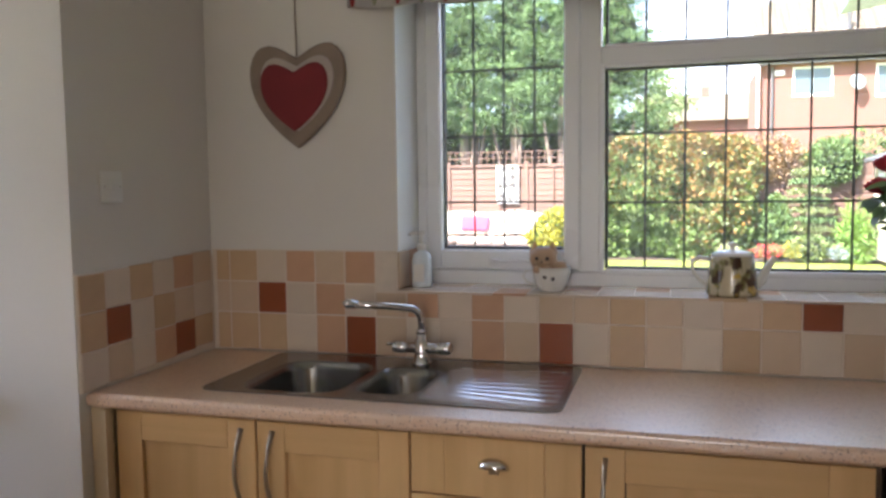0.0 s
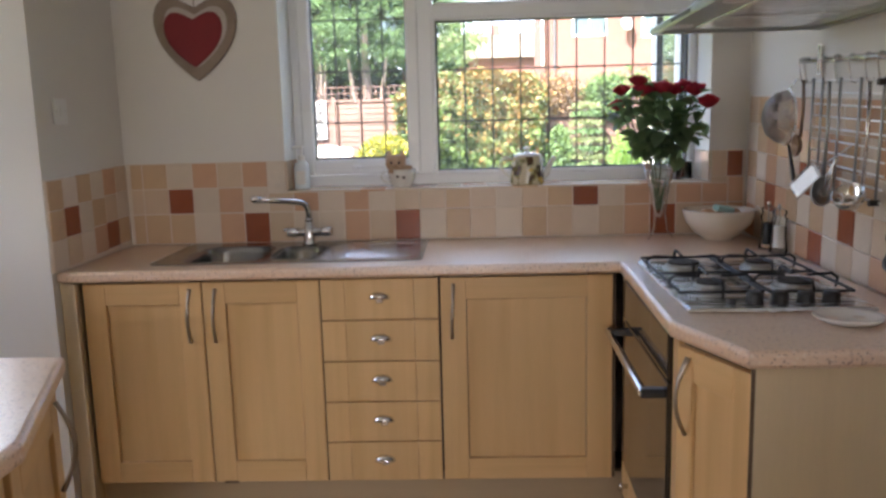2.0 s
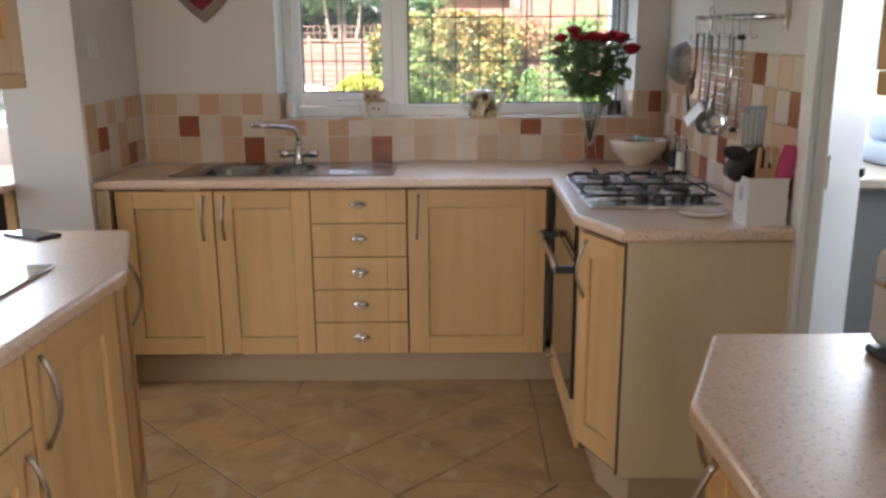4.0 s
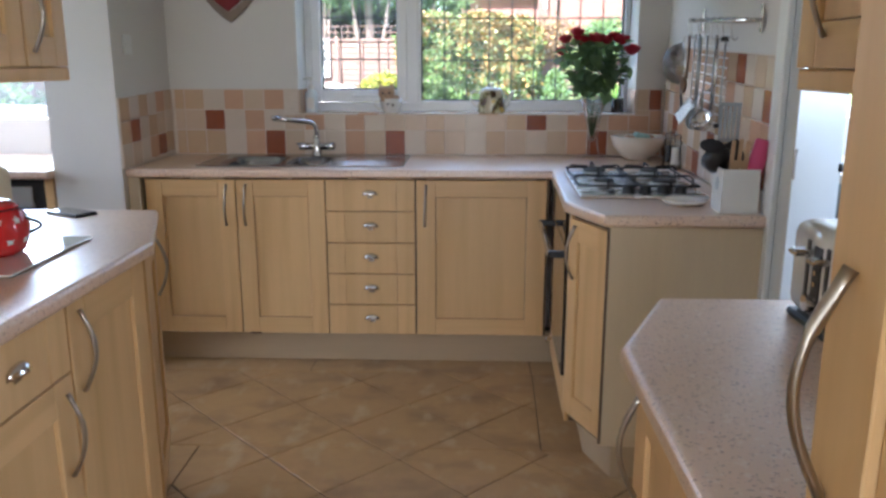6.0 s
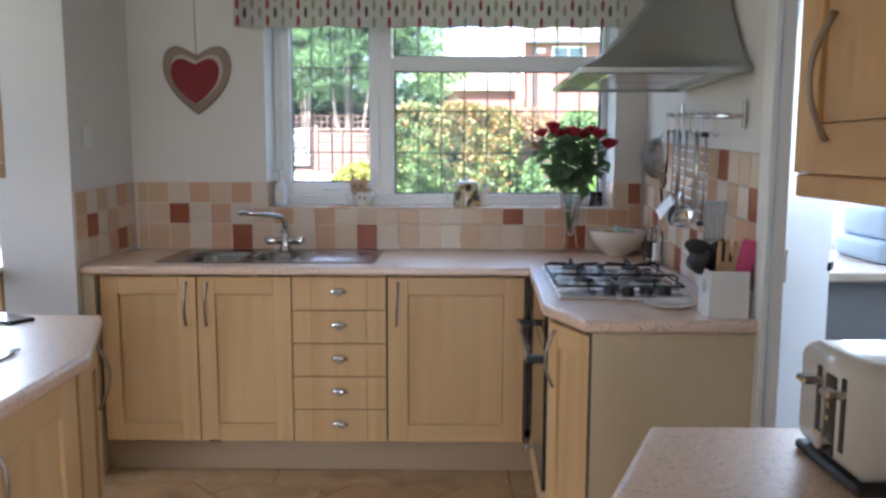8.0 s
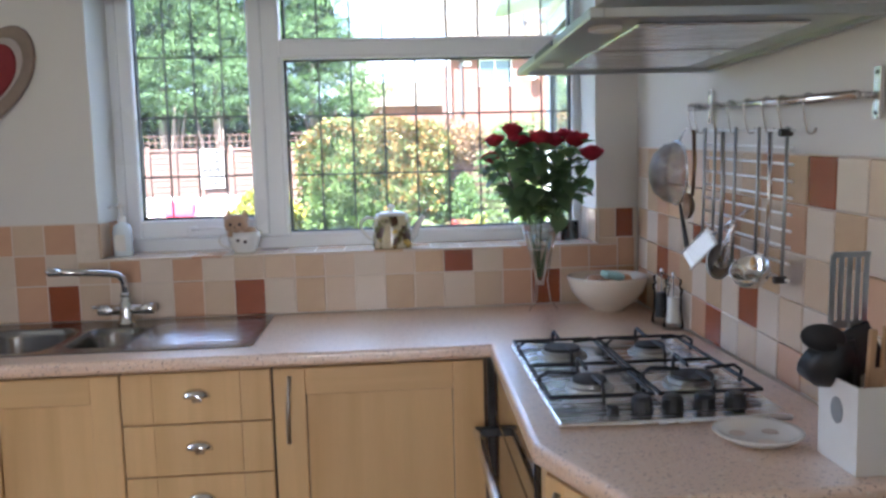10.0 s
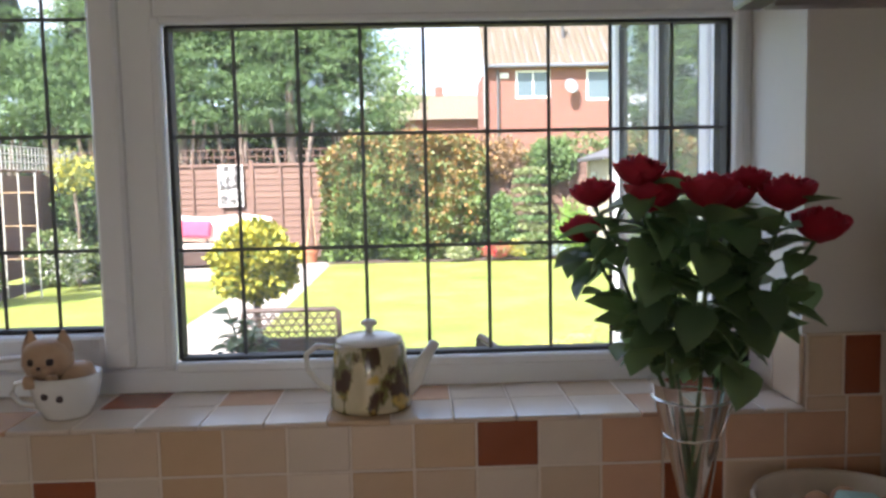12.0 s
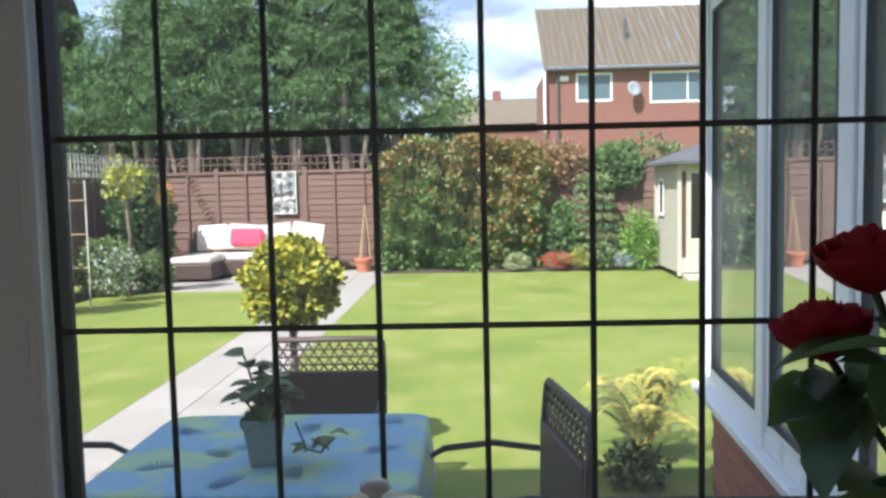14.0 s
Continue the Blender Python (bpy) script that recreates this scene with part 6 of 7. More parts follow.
py = -0.50 + rng.uniform(-0.16, 0.18, n) - bulge * 0.75
topm = face < 0.22
pz[topm] = 2.55 + rng.uniform(-0.14, 0.12, topm.sum()) + 0.08 * np.sin(px[topm] * 4)
py[topm] = rng.uniform(-0.5, 0.6, topm.sum())
rnd = np.abs(px) > 1.55
py[rnd] += 0.2
pts = np.stack([px, py, pz], 1)
keep = pz < 2.62 + 0.07 * np.sin(px * 5.1) - 0.50 * np.clip((np.abs(px) - 0.95) / 0.8, 0, 1) ** 2
pts = pts[keep]
tone = pts[:, 2] / 2.6 + 0.10 * pts[:, 0] + 0.25 * np.sin(pts[:, 0] * 2.3) + rng.uniform(-0.45, 0.45, len(pts))
outw = np.tile((0, -0.8, 0.2), (len(pts), 1))
for mm, sel in ((HEDGE, tone < 0.55), (HEDGE_RED, (tone >= 0.55) & (rng.random(len(pts)) < 0.5)), (HEDGE_PALE, (tone >= 0.40) & (rng.random(len(pts)) < 0.40))):
    foliage("foliage", hg, pts[sel], 0.115, mm, rng, 0.62, 0.15, outw[sel])

bush("dark_shrub", "dark green shrub beside the hedge", (2.0, 17.75, 0.50), (0.30, 0.32, 0.68), 2200, 0.085, [HEDGE, CONIFER2], 11)
bush("far_hedge", "dark hedge behind the summerhouse", (3.9, 19.3, 1.2), (1.6, 0.6, 1.25), 5000, 0.10, [HEDGE, CONIFER2], 12)
bush("bare_climber", "brown climber over the fence", (1.95, 18.35, 1.90), (0.85, 0.35, 0.55), 3600, 0.085, [HEDGE_RED, mat("dry_leaf", (0.25, 0.17, 0.11), 0.8, var=0.3)], 13, core=False, inner=0.3)
bush("dark_ivy", "dark green ivy over the fence by the summerhouse", (3.15, 18.25, 1.85), (0.55, 0.3, 0.5), 2400, 0.08, [HEDGE, CONIFER2], 19)
bush("grass_clump", "bright green clump of leaves by the summerhouse", (3.42, 17.2, 0.36), (0.36, 0.33, 0.66), 2200, 0.16, [mat("lush_leaf", (0.17, 0.30, 0.05), 0.5, var=0.25)], 14, width=0.18, core=False, inner=0.2)
lay_sh = thing("layered_conifer", "small conifer with layered branches by the fence", "shrub", pose(2.62, 17.75, G))
rng = np.random.default_rng(15)
part("trunk", tube([(0, 0, 0), (0, 0, 1.9)], 0.035, 6), BARK, lay_sh)
for k in range(8):
    z, r = 0.5 + k * 0.19, 0.62 - 0.045 * k
    a = rng.uniform(0, 6.28, 420)
    q = np.sqrt(rng.uniform(0, 1, 420)) * r
    foliage("branch_layer", lay_sh, np.stack([q * np.cos(a), q * np.sin(a) * 0.8, z - 0.12 * q + rng.uniform(-0.02, 0.03, 420)], 1), 0.085, HEDGE_PALE if k % 2 else CONIFER2, rng, 0.4, 0.0)
for name, lab, x, z, rr, col, sd in (("red_flowers", "red bedding flowers in the border", 1.82, 0.07, (0.34, 0.2, 0.14), (0.55, 0.03, 0.05), 21), ("yellow_flowers", "yellow bedding flowers in the border", 2.32, 0.11, (0.26, 0.2, 0.17), (0.55, 0.46, 0.04), 22),
                                      ("blue_flowers", "pale blue flowers in the border", 3.12, 0.05, (0.26, 0.2, 0.13), (0.42, 0.50, 0.62), 23), ("white_flowers", "white and green flowers in the border", 1.05, 0.06, (0.25, 0.2, 0.16), (0.40, 0.42, 0.22), 24)):
    bush(name, lab, (x, 17.15, z), rr, 1100, 0.05, [mat(name, col, 0.6, var=0.2), HEDGE_PALE], sd, core=False, inner=0.3, category="flowers")
bush("low_green_shrub", "low green shrub at the lawn edge", (2.55, 17.2, 0.12), (0.4, 0.25, 0.26), 1000, 0.07, [HEDGE_PALE, HEDGE], 26)

# fences
fence = thing("fence", "brown lapped panel fence with trellis top", "fence", pose(0, 18.3, G))
slat = None
for p in range(7):
    x0 = -7.0 + p * 1.86
    part("post", boxes((x0 - 0.045, x0 + 0.045, -0.04, 0.05, 0, 2.16), bevel=0.006), FENCE, fence)
    if 2 < p < 5 and x0 > -1.6 and x0 + 1.8 < 1.6:
        continue
    for k in range(15):
        if slat is None:
            ob = part("slat", boxes((0.05, 1.81, -0.014, 0.0, 0, 0.135), bevel=0.003), FENCE, fence)
            slat = ob.data
        else:
            ob = new("slat", slat)
            ob.parent = fence
        ob.matrix_basis = pose(x0, 0.0, 0.06 + k * 0.131, -7, 0, 0.15 * ((k * 5 + p) % 3 - 1))
    for u in (0.62, 1.24):
        part("batten", boxes((x0 + u - 0.02, x0 + u + 0.02, -0.05, -0.026, 0.05, 2.05), bevel=0.003), FENCE, fence)
    part("rail", boxes((x0 + 0.045, x0 + 1.815, -0.045, 0.02, 2.04, 2.09), bevel=0.004), FENCE, fence)


def trellis(name, label, m, w, h, step, material):
    t = thing(name, label, "trellis", m)
    nx, nz = round(w / step), round(h / step)
    for i in range(nx + 1):
        part("upright", boxes((i * w / nx - 0.009, i * w / nx + 0.009, -0.012, 0.0, 0, h)), material, t)
    for j in range(nz + 1):
        part("crossbar", boxes((0, w, -0.022, -0.012, j * h / nz - 0.009, j * h / nz + 0.009)), material, t)


trellis("fence_trellis", "brown square trellis along the fence top", pose(-6.9, 18.29, G + 2.09), 5.4, 0.30, 0.15, FENCE)
left = thing("side_fence", "shaded brown panel fence along the garden side", "fence", pose(-6.9, 18.3, G, 0, 0, -90))
for p in range(7):
    x0 = p * 1.86
    part("post", boxes((x0 - 0.045, x0 + 0.045, -0.04, 0.05, 0, 2.0), bevel=0.006), FENCE, left)
    part("rail", boxes((x0 + 0.045, x0 + 1.815, -0.045, 0.02, 1.95, 2.0), bevel=0.004), FENCE, left)
    for k in range(14):
        ob = new("slat", slat)
        ob.parent = left
        ob.matrix_basis = pose(x0, 0.0, 0.06 + k * 0.131, -7)
trellis("white_trellis", "weathered white trellis by the side fence", pose(-6.9, 18.2, G + 2.0, 0, 0, -90), 3.2, 0.42, 0.14, mat("weathered_white", (0.55, 0.53, 0.48), 0.8, var=0.15))
for i, (x, y, z, r, sz, ms) in enumerate(((-5.45, 14.5, 1.74, (0.38, 0.34, 0.38), 0.075, [GOLD, HEDGE_PALE]), (-6.2, 12.4, 0.4, (0.55, 0.5, 0.6), 0.10, [HEDGE, CONIFER2]), (-6.3, 10.6, 0.35, (0.5, 0.6, 0.6), 0.10, [HEDGE, HEDGE_PALE]),
                                         (-5.9, 14.7, 0.3, (0.5, 0.4, 0.5), 0.09, [HEDGE_PALE, HEDGE]), (-6.1, 11.6, 2.1, (0.5, 0.4, 0.7), 0.11, [LIGHT_TREE, HEDGE]), (-5.3, 15.2, 0.15, (0.32, 0.3, 0.36), 0.07, [HEDGE, HEDGE_PALE]), (-6.4, 9.0, 0.5, (0.5, 0.6, 0.8), 0.10, [HEDGE, CONIFER2]),
                                         (-6.0, 8.0, 1.9, (0.45, 0.4, 0.5), 0.10, [LIGHT_TREE, HEDGE_PALE]))):
    b = bush("border_shrub", "leafy green shrub in the shaded side border", (x, y, z), r, 1300 if z < 1 else 800, sz, ms, 60 + i, core=z < 1, inner=0.75 if z < 1 else 0.25)
    if z > 1:
        part("stem", tube([(0.02, 0, -z + G), (0.06, 0.02, -z * 0.5), (0, 0, 0)], 0.025, 6), BARK, b, smooth=True)
# added dark leaves that stand for the deep shade of the fence corner
bush("shade_leaves", "dark leaves standing for shade at the side fence", (-6.1, 16.7, 1.0), (0.55, 0.95, 1.0), 5200, 0.085, [CONIFER, DEEP_SHADE, HEDGE], 71)
bush("orange_flowers", "orange flowers on the dark leaves by the fence", (-5.42, 16.15, 1.50), (0.17, 0.15, 0.20), 420, 0.06, [mat("orange_petal", (0.60, 0.22, 0.04), 0.6, var=0.2), HEDGE_PALE, HEDGE], 72, core=False, inner=0.2, category="flowers")
bush("white_flowers", "pale flowers low in the side border", (-5.35, 13.9, 0.35), (0.34, 0.3, 0.42), 1300, 0.06, [HEDGE_PALE, HEDGE, mat("white_petal", (0.6, 0.6, 0.55), 0.6, var=0.1)], 73, core=False, inner=0.2, category="flowers")
trellis("leaning_trellis", "dark narrow trellis leaning by the fence corner", pose(-5.30, 18.288, 0.78, 0, -25.5, 0), 0.16, 1.5, 0.11, FENCE)
arch = thing("garden_arch", "slim white plant support in the border", "plant support", pose(-5.75, 13.3, G))
for x in (-0.25, 0.0, 0.25):
    part("cane", tube([(x, 0, 0), (x, 0.02, 1.9)], 0.012, 6), mat("white_cane", (0.6, 0.57, 0.5), 0.7), arch)
for z in (0.6, 1.1, 1.6):
    part("crossbar", tube([(-0.25, 0, z), (0.25, 0, z)], 0.009, 6), CANE, arch)

# picture on the fence
pic = thing("outdoor_picture", "white framed dark floral panel on the fence", "picture", pose(-3.97, 18.24, 1.04))
FLORAL = mat("floral_panel", (0.30, 0.29, 0.28), 0.6, var=0.1)
two_tone(FLORAL, (0.06, 0.055, 0.05), 6.5, 0.48, 0.53, detail=3)
two_tone(FLORAL, (0.62, 0.60, 0.56), 8.0, 0.56, 0.60, detail=3)
part("panel", boxes((0.018, 0.502, -0.012, 0.0, 0.018, 0.862)), FLORAL, pic)
part("frame", boxes((0, 0.018, -0.025, 0.005, 0, 0.88), (0.502, 0.52, -0.025, 0.005, 0, 0.88), (0.018, 0.502, -0.025, 0.005, 0, 0.018), (0.018, 0.502, -0.025, 0.005, 0.862, 0.88), bevel=0.003), WHITE, pic, "white frame")

# rattan sofa
sofa = thing("garden_sofa", "brown rattan corner sofa with cream cushions", "sofa", pose(-5.5, 16.5, G))
part("base", boxes((0.0, 2.62, 0.55, 1.35, 0.06, 0.34), (0.0, 0.82, -0.15, 0.55, 0.06, 0.34), bevel=0.02, seg=2), RATTAN, sofa, "woven rattan base")
part("back", boxes((0.0, 2.62, 1.22, 1.36, 0.34, 0.86), (2.48, 2.62, 0.60, 1.22, 0.34, 0.66), bevel=0.03, seg=2), RATTAN, sofa, "woven rattan back")
for i in range(3):
    part("seat_cushion", boxes((0.04 + 0.82 * i, 0.82 + 0.82 * i, 0.55, 1.2, 0.34, 0.47), bevel=0.04, seg=3), CUSHION, sofa, "cream seat cushion", smooth=True)
part("seat_cushion", boxes((0.03, 0.80, -0.14, 0.54, 0.34, 0.47), bevel=0.05, seg=3), CUSHION, sofa, "cream seat cushion", smooth=True)
for i in range(4):
    part("back_cushion", boxes((-0.325, 0.325, -0.08, 0.08, -0.26, 0.26), bevel=0.045, seg=3), CUSHION, sofa, "cream back cushion", m=pose(0.46 + 0.645 * i, 1.10, 0.76, -14, (-3, 4, -5, 8)[i], 0), smooth=True)
for dx in (0.06, 0.76, 2.56):
    for dy in (0.6, 1.3):
        part("leg", boxes((dx - 0.03, dx + 0.03, dy - 0.03, dy + 0.03, 0, 0.07)), RATTAN, sofa)
part("scatter_cushion", boxes((-0.33, 0.33, -0.07, 0.07, -0.18, 0.18), bevel=0.06, seg=3), PINK_CUSHION, None, "bright pink cushion on the garden sofa", m=pose(-4.30, 17.43, 0.62, -16, 2, 0), smooth=True, category="cushion")

tp = thing("terracotta_pot", "terracotta pot with a cane tripod by the fence", "plant pot", pose(-2.02, 17.75, G))
part("pot", lathe([(0, 0), (0.13, 0), (0.17, 0.22), (0.19, 0.22), (0.19, 0.28), (0.165, 0.28), (0.15, 0.24), (0, 0.24)], 24), TERRACOTTA, tp, smooth=False)
for a in (0, 120, 240):
    c, s = math.cos(radians(a)), math.sin(radians(a))
    part("cane", tube([(0.14 * c, 0.14 * s, 0.2), (0.06, 0.0, 1.35)], 0.014, 6), CANE, tp, "bamboo cane")

# golden lollipop shrub
top_b = bush("golden_shrub", "golden-green clipped ball shrub in a pot", (-0.845, 6.3, 0.99), (0.262, 0.26, 0.245), 7500, 0.046, [GOLD, GOLD, GOLD, GOLD2], 31)
part("stem", tube([(0, 0, -0.85), (0.01, 0, -0.5), (0, 0, -0.1)], 0.022, 8), BARK, top_b, smooth=True)
part("pot", lathe([(0, -1.155), (0.15, -1.155), (0.19, -0.85), (0.20, -0.85), (0.20, -0.80), (0.17, -0.80), (0.165, -0.84), (0, -0.84)], 24), PAVING, top_b, "pale stone pot")

# summerhouse
sh = thing("summerhouse", "pale painted timber summerhouse at the lawn edge", "shed", pose(3.76, 15.6, G))
for k in range(14):
    part("board", boxes((0.0, 0.02, 0.0, 1.7, 0.10 + k * 0.135, 0.232 + k * 0.135), bevel=0.004), SHED, sh, m=pose(0, 0, 0, 0, 0.8))
    part("board", boxes((0.0, 2.2, -0.02, 0.0, 0.10 + k * 0.135, 0.232 + k * 0.135) if k < 2 or k > 12 else (1.15, 2.2, -0.02, 0.0, 0.10 + k * 0.135, 0.232 + k * 0.135), bevel=0.004), SHED, sh)
# solid box; the interior's shade is put into its dark colour
part("inside", boxes((0.03, 2.15, 0.02, 1.68, 0.1, 1.95)), GAP, sh, "dark solid standing for inner shade")
part("corner_post", boxes((-0.03, 0.04, -0.04, 0.03, 0.05, 2.0), (-0.03, 0.04, 1.67, 1.74, 0.05, 2.0), bevel=0.004), SHED, sh)
wd = part("side_window", boxes((-0.02, 0.0, 1.05, 1.11, 1.05, 1.75), (-0.02, 0.0, 1.39, 1.45, 1.05, 1.75), (-0.02, 0.0, 1.11, 1.39, 1.05, 1.11), (-0.02, 0.0, 1.11, 1.39, 1.69, 1.75), bevel=0.003), WHITE, sh, "white window frame")
part("pane", boxes((-0.006, -0.003, 1.11, 1.39, 1.11, 1.69)), BLACK_GLOSS, wd, "dark glass")
dw = part("door", boxes((0.12, 0.20, -0.03, -0.01, 0.12, 1.9), (0.98, 1.06, -0.03, -0.01, 0.12, 1.9), (0.2, 0.98, -0.03, -0.01, 0.12, 0.7), (0.2, 0.98, -0.03, -0.01, 1.82, 1.9), bevel=0.003), SHED, sh, "glazed door")
part("pane", boxes((0.2, 0.98, -0.022, -0.018, 0.7, 1.82)), BLACK_GLOSS, dw, "dark glass")
part("roof", slab([(-0.18, -0.25), (2.4, -0.25), (2.4, 1.95), (-0.18, 1.95)], 1.98, 2.03), FELT, sh, "grey felt roof edge")
bm = bmesh.new()
q = [bm.verts.new(p) for p in ((-0.18, -0.25, 2.03), (2.4, -0.25, 2.03), (2.4, 1.95, 2.03), (-0.18, 1.95, 2.03), (1.1, 0.85, 2.55))]
for f in ((0, 1, 4), (1, 2, 4), (2, 3, 4), (3, 0, 4)):
    bm.faces.new([q[i] for i in f])
part("roof_slope", bm, FELT, sh, "grey felt roof")
part("step", boxes((0.05, 1.3, -0.4, -0.04, 0, 0.09), bevel=0.01), SHED, sh, "timber step")

# neighbour's house
hs = thing("brick_house", "red brick house with brown tiled roof", "house", pose(3.65, 38.0, -0.6))
WY = 0.25
part("wall", boxes((0, 1.28, 0, 6, 0, 7.2), (2.9, 4.55, 0, 6, 0, 7.2), (6.95, 9.5, 0, 6, 0, 7.2), (1.28, 2.9, 0, 6, 0, 5.78), (4.55, 6.95, 0, 6, 0, 5.65), (1.28, 2.9, 0, 6, 7.06, 7.2), (4.55, 6.95, 0, 6, 7.06, 7.2)), BRICK, hs, "red brick wall")
for x0, x1, z0 in ((1.28, 2.9, 5.78), (4.55, 6.95, 5.65)):
    wdo = part("window", boxes((x0, x0 + 0.09, -0.03, 0.08, z0, 7.06), (x1 - 0.09, x1, -0.03, 0.08, z0, 7.06), (x0 + 0.09, x1 - 0.09, -0.03, 0.08, z0, z0 + 0.11), (x0 + 0.09, x1 - 0.09, -0.03, 0.08, 6.97, 7.06), bevel=0.01), WHITE, hs, "white window frame")
    part("pane", boxes((x0 + 0.09, x1 - 0.09, 0.03, 0.05, z0 + 0.1, 6.98)), mat("far_glass", (0.10, 0.14, 0.16), 0.06, var=0.1, coat=0.5), wdo, "dark reflecting glass")
    part("glazing_bar", boxes(((x0 + x1) / 2 - 0.03, (x0 + x1) / 2 + 0.03, -0.02, 0.06, z0 + 0.1, 6.98)) if x1 - x0 < 2 else boxes((x1 - 0.75, x1 - 0.69, -0.02, 0.06, z0 + 0.1, 6.98)), WHITE, wdo)
    part("curtain", boxes((x0 + 0.12, x0 + 0.4, 0.06, 0.1, z0 + 0.12, 6.95)), CUSHION, wdo, "pale curtain")
part("gutter", boxes((-0.15, 9.6, -0.42, -0.28, 7.16, 7.26), bevel=0.02), FELT, hs, "dark gutter")
part("soffit", boxes((-0.15, 9.6, -0.30, 0.02, 7.2, 7.24)), WHITE, hs)
part("bargeboard", slab([(-0.18, -0.3), (-0.10, -0.3), (-0.10, 0.05), (-0.18, 0.05)], 4.5, 7.3), WHITE, hs, "white corner board")
part("downpipe", tube([(0.45, -0.1, 3.5), (0.45, -0.1, 7.1)], 0.06, 8), FELT, hs, "dark downpipe")
part("satellite_dish", lathe([(0, 0.0), (0.2, 0.03), (0.34, 0.1), (0.34, 0.115), (0.2, 0.045), (0, 0.015)], 20), GREY_UNIT, hs, m=pose(3.75, -0.35, 6.25, 75, 0, 20), smooth=True)
part("alarm_box", boxes((0.55, 0.95, -0.10, 0.0, 6.72, 6.95), bevel=0.02), WHITE, hs, "white alarm box")
roof = part("roof", slab([(-0.2, 0), (9.7, 0), (9.7, 0.02), (-0.2, 0.02)], 0, 0.01), ROOF, hs, "brown roof", m=pose(0, -0.35, 7.26, 38))
v, f = [], []
for r in range(19):
    for c in range(34):
        x0 = -0.2 + c * 0.291
        y0, y1 = r * 0.30, r * 0.30 + 0.34
        za, zb = 0.055, 0.012
        b = len(v)
        wob = 0.012 * math.sin(r * 12.9 + c * 78.2)
        for (xx, dz) in ((x0, 0.0), (x0 + 0.09, 0.035), (x0 + 0.18, 0.035), (x0 + 0.285, 0.0)):
            v += [(xx, y0, za + dz + wob), (xx, y1, zb + dz + wob), (xx, y0, za + dz - 0.03)]
        for i in range(3):
            p = b + 3 * i
            f += [(p, p + 3, p + 4, p + 1), (p + 2, p + 5, p + 3, p)]
raw("roof_tiles", v, f, ROOF, roof, "rows of brown concrete tiles", kind="stuff")
part("vent_pipe", tube([(3.75, 1.5, 8.6), (3.75, 1.5, 9.75)], 0.09, 8), FELT, hs, "dark vent pipe")
part("gable", slab([(0.0, 0.0), (9.5, 0.0), (9.5, 4.4), (0.0, 4.4)], 7.19, 7.24), BRICK, hs)
for i, (x, w) in enumerate(((-1.6, 7.5),)):
    h2 = thing("far_house", "distant house with long brown roof", "house", pose(x, 50, -0.8))
    part("wall", boxes((0, w, 0, 6, 0, 6.1)), BRICK, h2)
    bm = bmesh.new()
    q = [bm.verts.new(p) for p in ((-0.3, -0.4, 6.0), (w + 0.3, -0.4, 6.0), (w + 0.3, 3.2, 7.85), (-0.3, 3.2, 7.85), (w + 0.3, 6.6, 6.0), (-0.3, 6.6, 6.0))]
    bm.faces.new([q[k] for k in (0, 1, 2, 3)])
    bm.faces.new([q[k] for k in (3, 2, 4, 5)])
    part("roof", bm, ROOF, h2, "brown tiled roof")
    part("chimney", boxes((3.2, 3.75, 2.9, 3.5, 7.4, 8.35), bevel=0.02), BRICK, h2, "brick chimney")
for i, x in enumerate((-60, -34, -16, 16, 30, 52)):
    bush("far_tree", "distant green trees beyond the houses", (x, 75 + 6 * (i % 3), 3.0), (9, 4, 5.0), 1500, 1.1, [CONIFER2, HEDGE], 200 + i, category="tree")

# ---- conservatory ----
cons = thing("conservatory", "white framed conservatory on a brick wall", "conservatory", pose(1.335, 4.58, 0, 0, 0, -3.6), kind="")
L0, L1 = -1.86, 1.42
PANE = glass_mat("conservatory_glass", (0.93, 0.96, 0.95), 0.08)
# pale sky reflection put into the panes as haze
hazed(PANE, 0.085)
part("dwarf_wall", boxes((0.06, 0.30, L0, L1, G, 0.405), (0.30, 3.6, L1 - 0.24, L1, G, 0.405)), BRICK, cons, "red brick dwarf wall")
brick_me = None
for r in range(7):
    for c in range(16):
        y = L0 + c * 0.2275 + (0.11 if r % 2 else 0)
        if y + 0.21 > L1 + 0.01:
            continue
        if brick_me is None:
            ob = part("brick", boxes((0.052, 0.07, 0.004, 0.2205, 0.004, 0.069), bevel=0.003), mat("conservatory_brick", (0.38, 0.15, 0.09), 0.85, var=0.15, scale=12, per=0.12, bump=0.3), cons)
            brick_me = ob.data
        else:
            ob = new("brick", brick_me)
            ob.parent = cons
        ob.matrix_basis = pose(0, y, G + 0.01 + r * 0.0765)
part("sill", boxes((-0.045, 0.32, L0, L1 + 0.06, 0.405, 0.45), bevel=0.008, seg=2), UPVC, cons, "white sill")
part("base_frame", boxes((0.01, 0.08, L0, L1, 0.45, 0.52), (0.01, 0.08, L0, L1, 2.42, 2.50), (0.08, 3.6, L1 - 0.07, L1, 0.45, 0.52), (0.08, 3.6, L1 - 0.07, L1, 2.42, 2.50), bevel=0.005), UPVC, cons, "white frame rail")
for y in (L0 + 0.03, -1.28, -0.44, 0.40, L1 - 0.05):
    part("post", boxes((0.0, 0.095, y - 0.045, y + 0.055, 0.451, 2.50), bevel=0.006), UPVC, cons, "white frame post")
for x in (1.2, 2.4, 3.5):
    part("post", boxes((x - 0.045, x + 0.045, L1 - 0.08, L1 + 0.005, 0.451, 2.50), bevel=0.006), UPVC, cons, "white frame post")
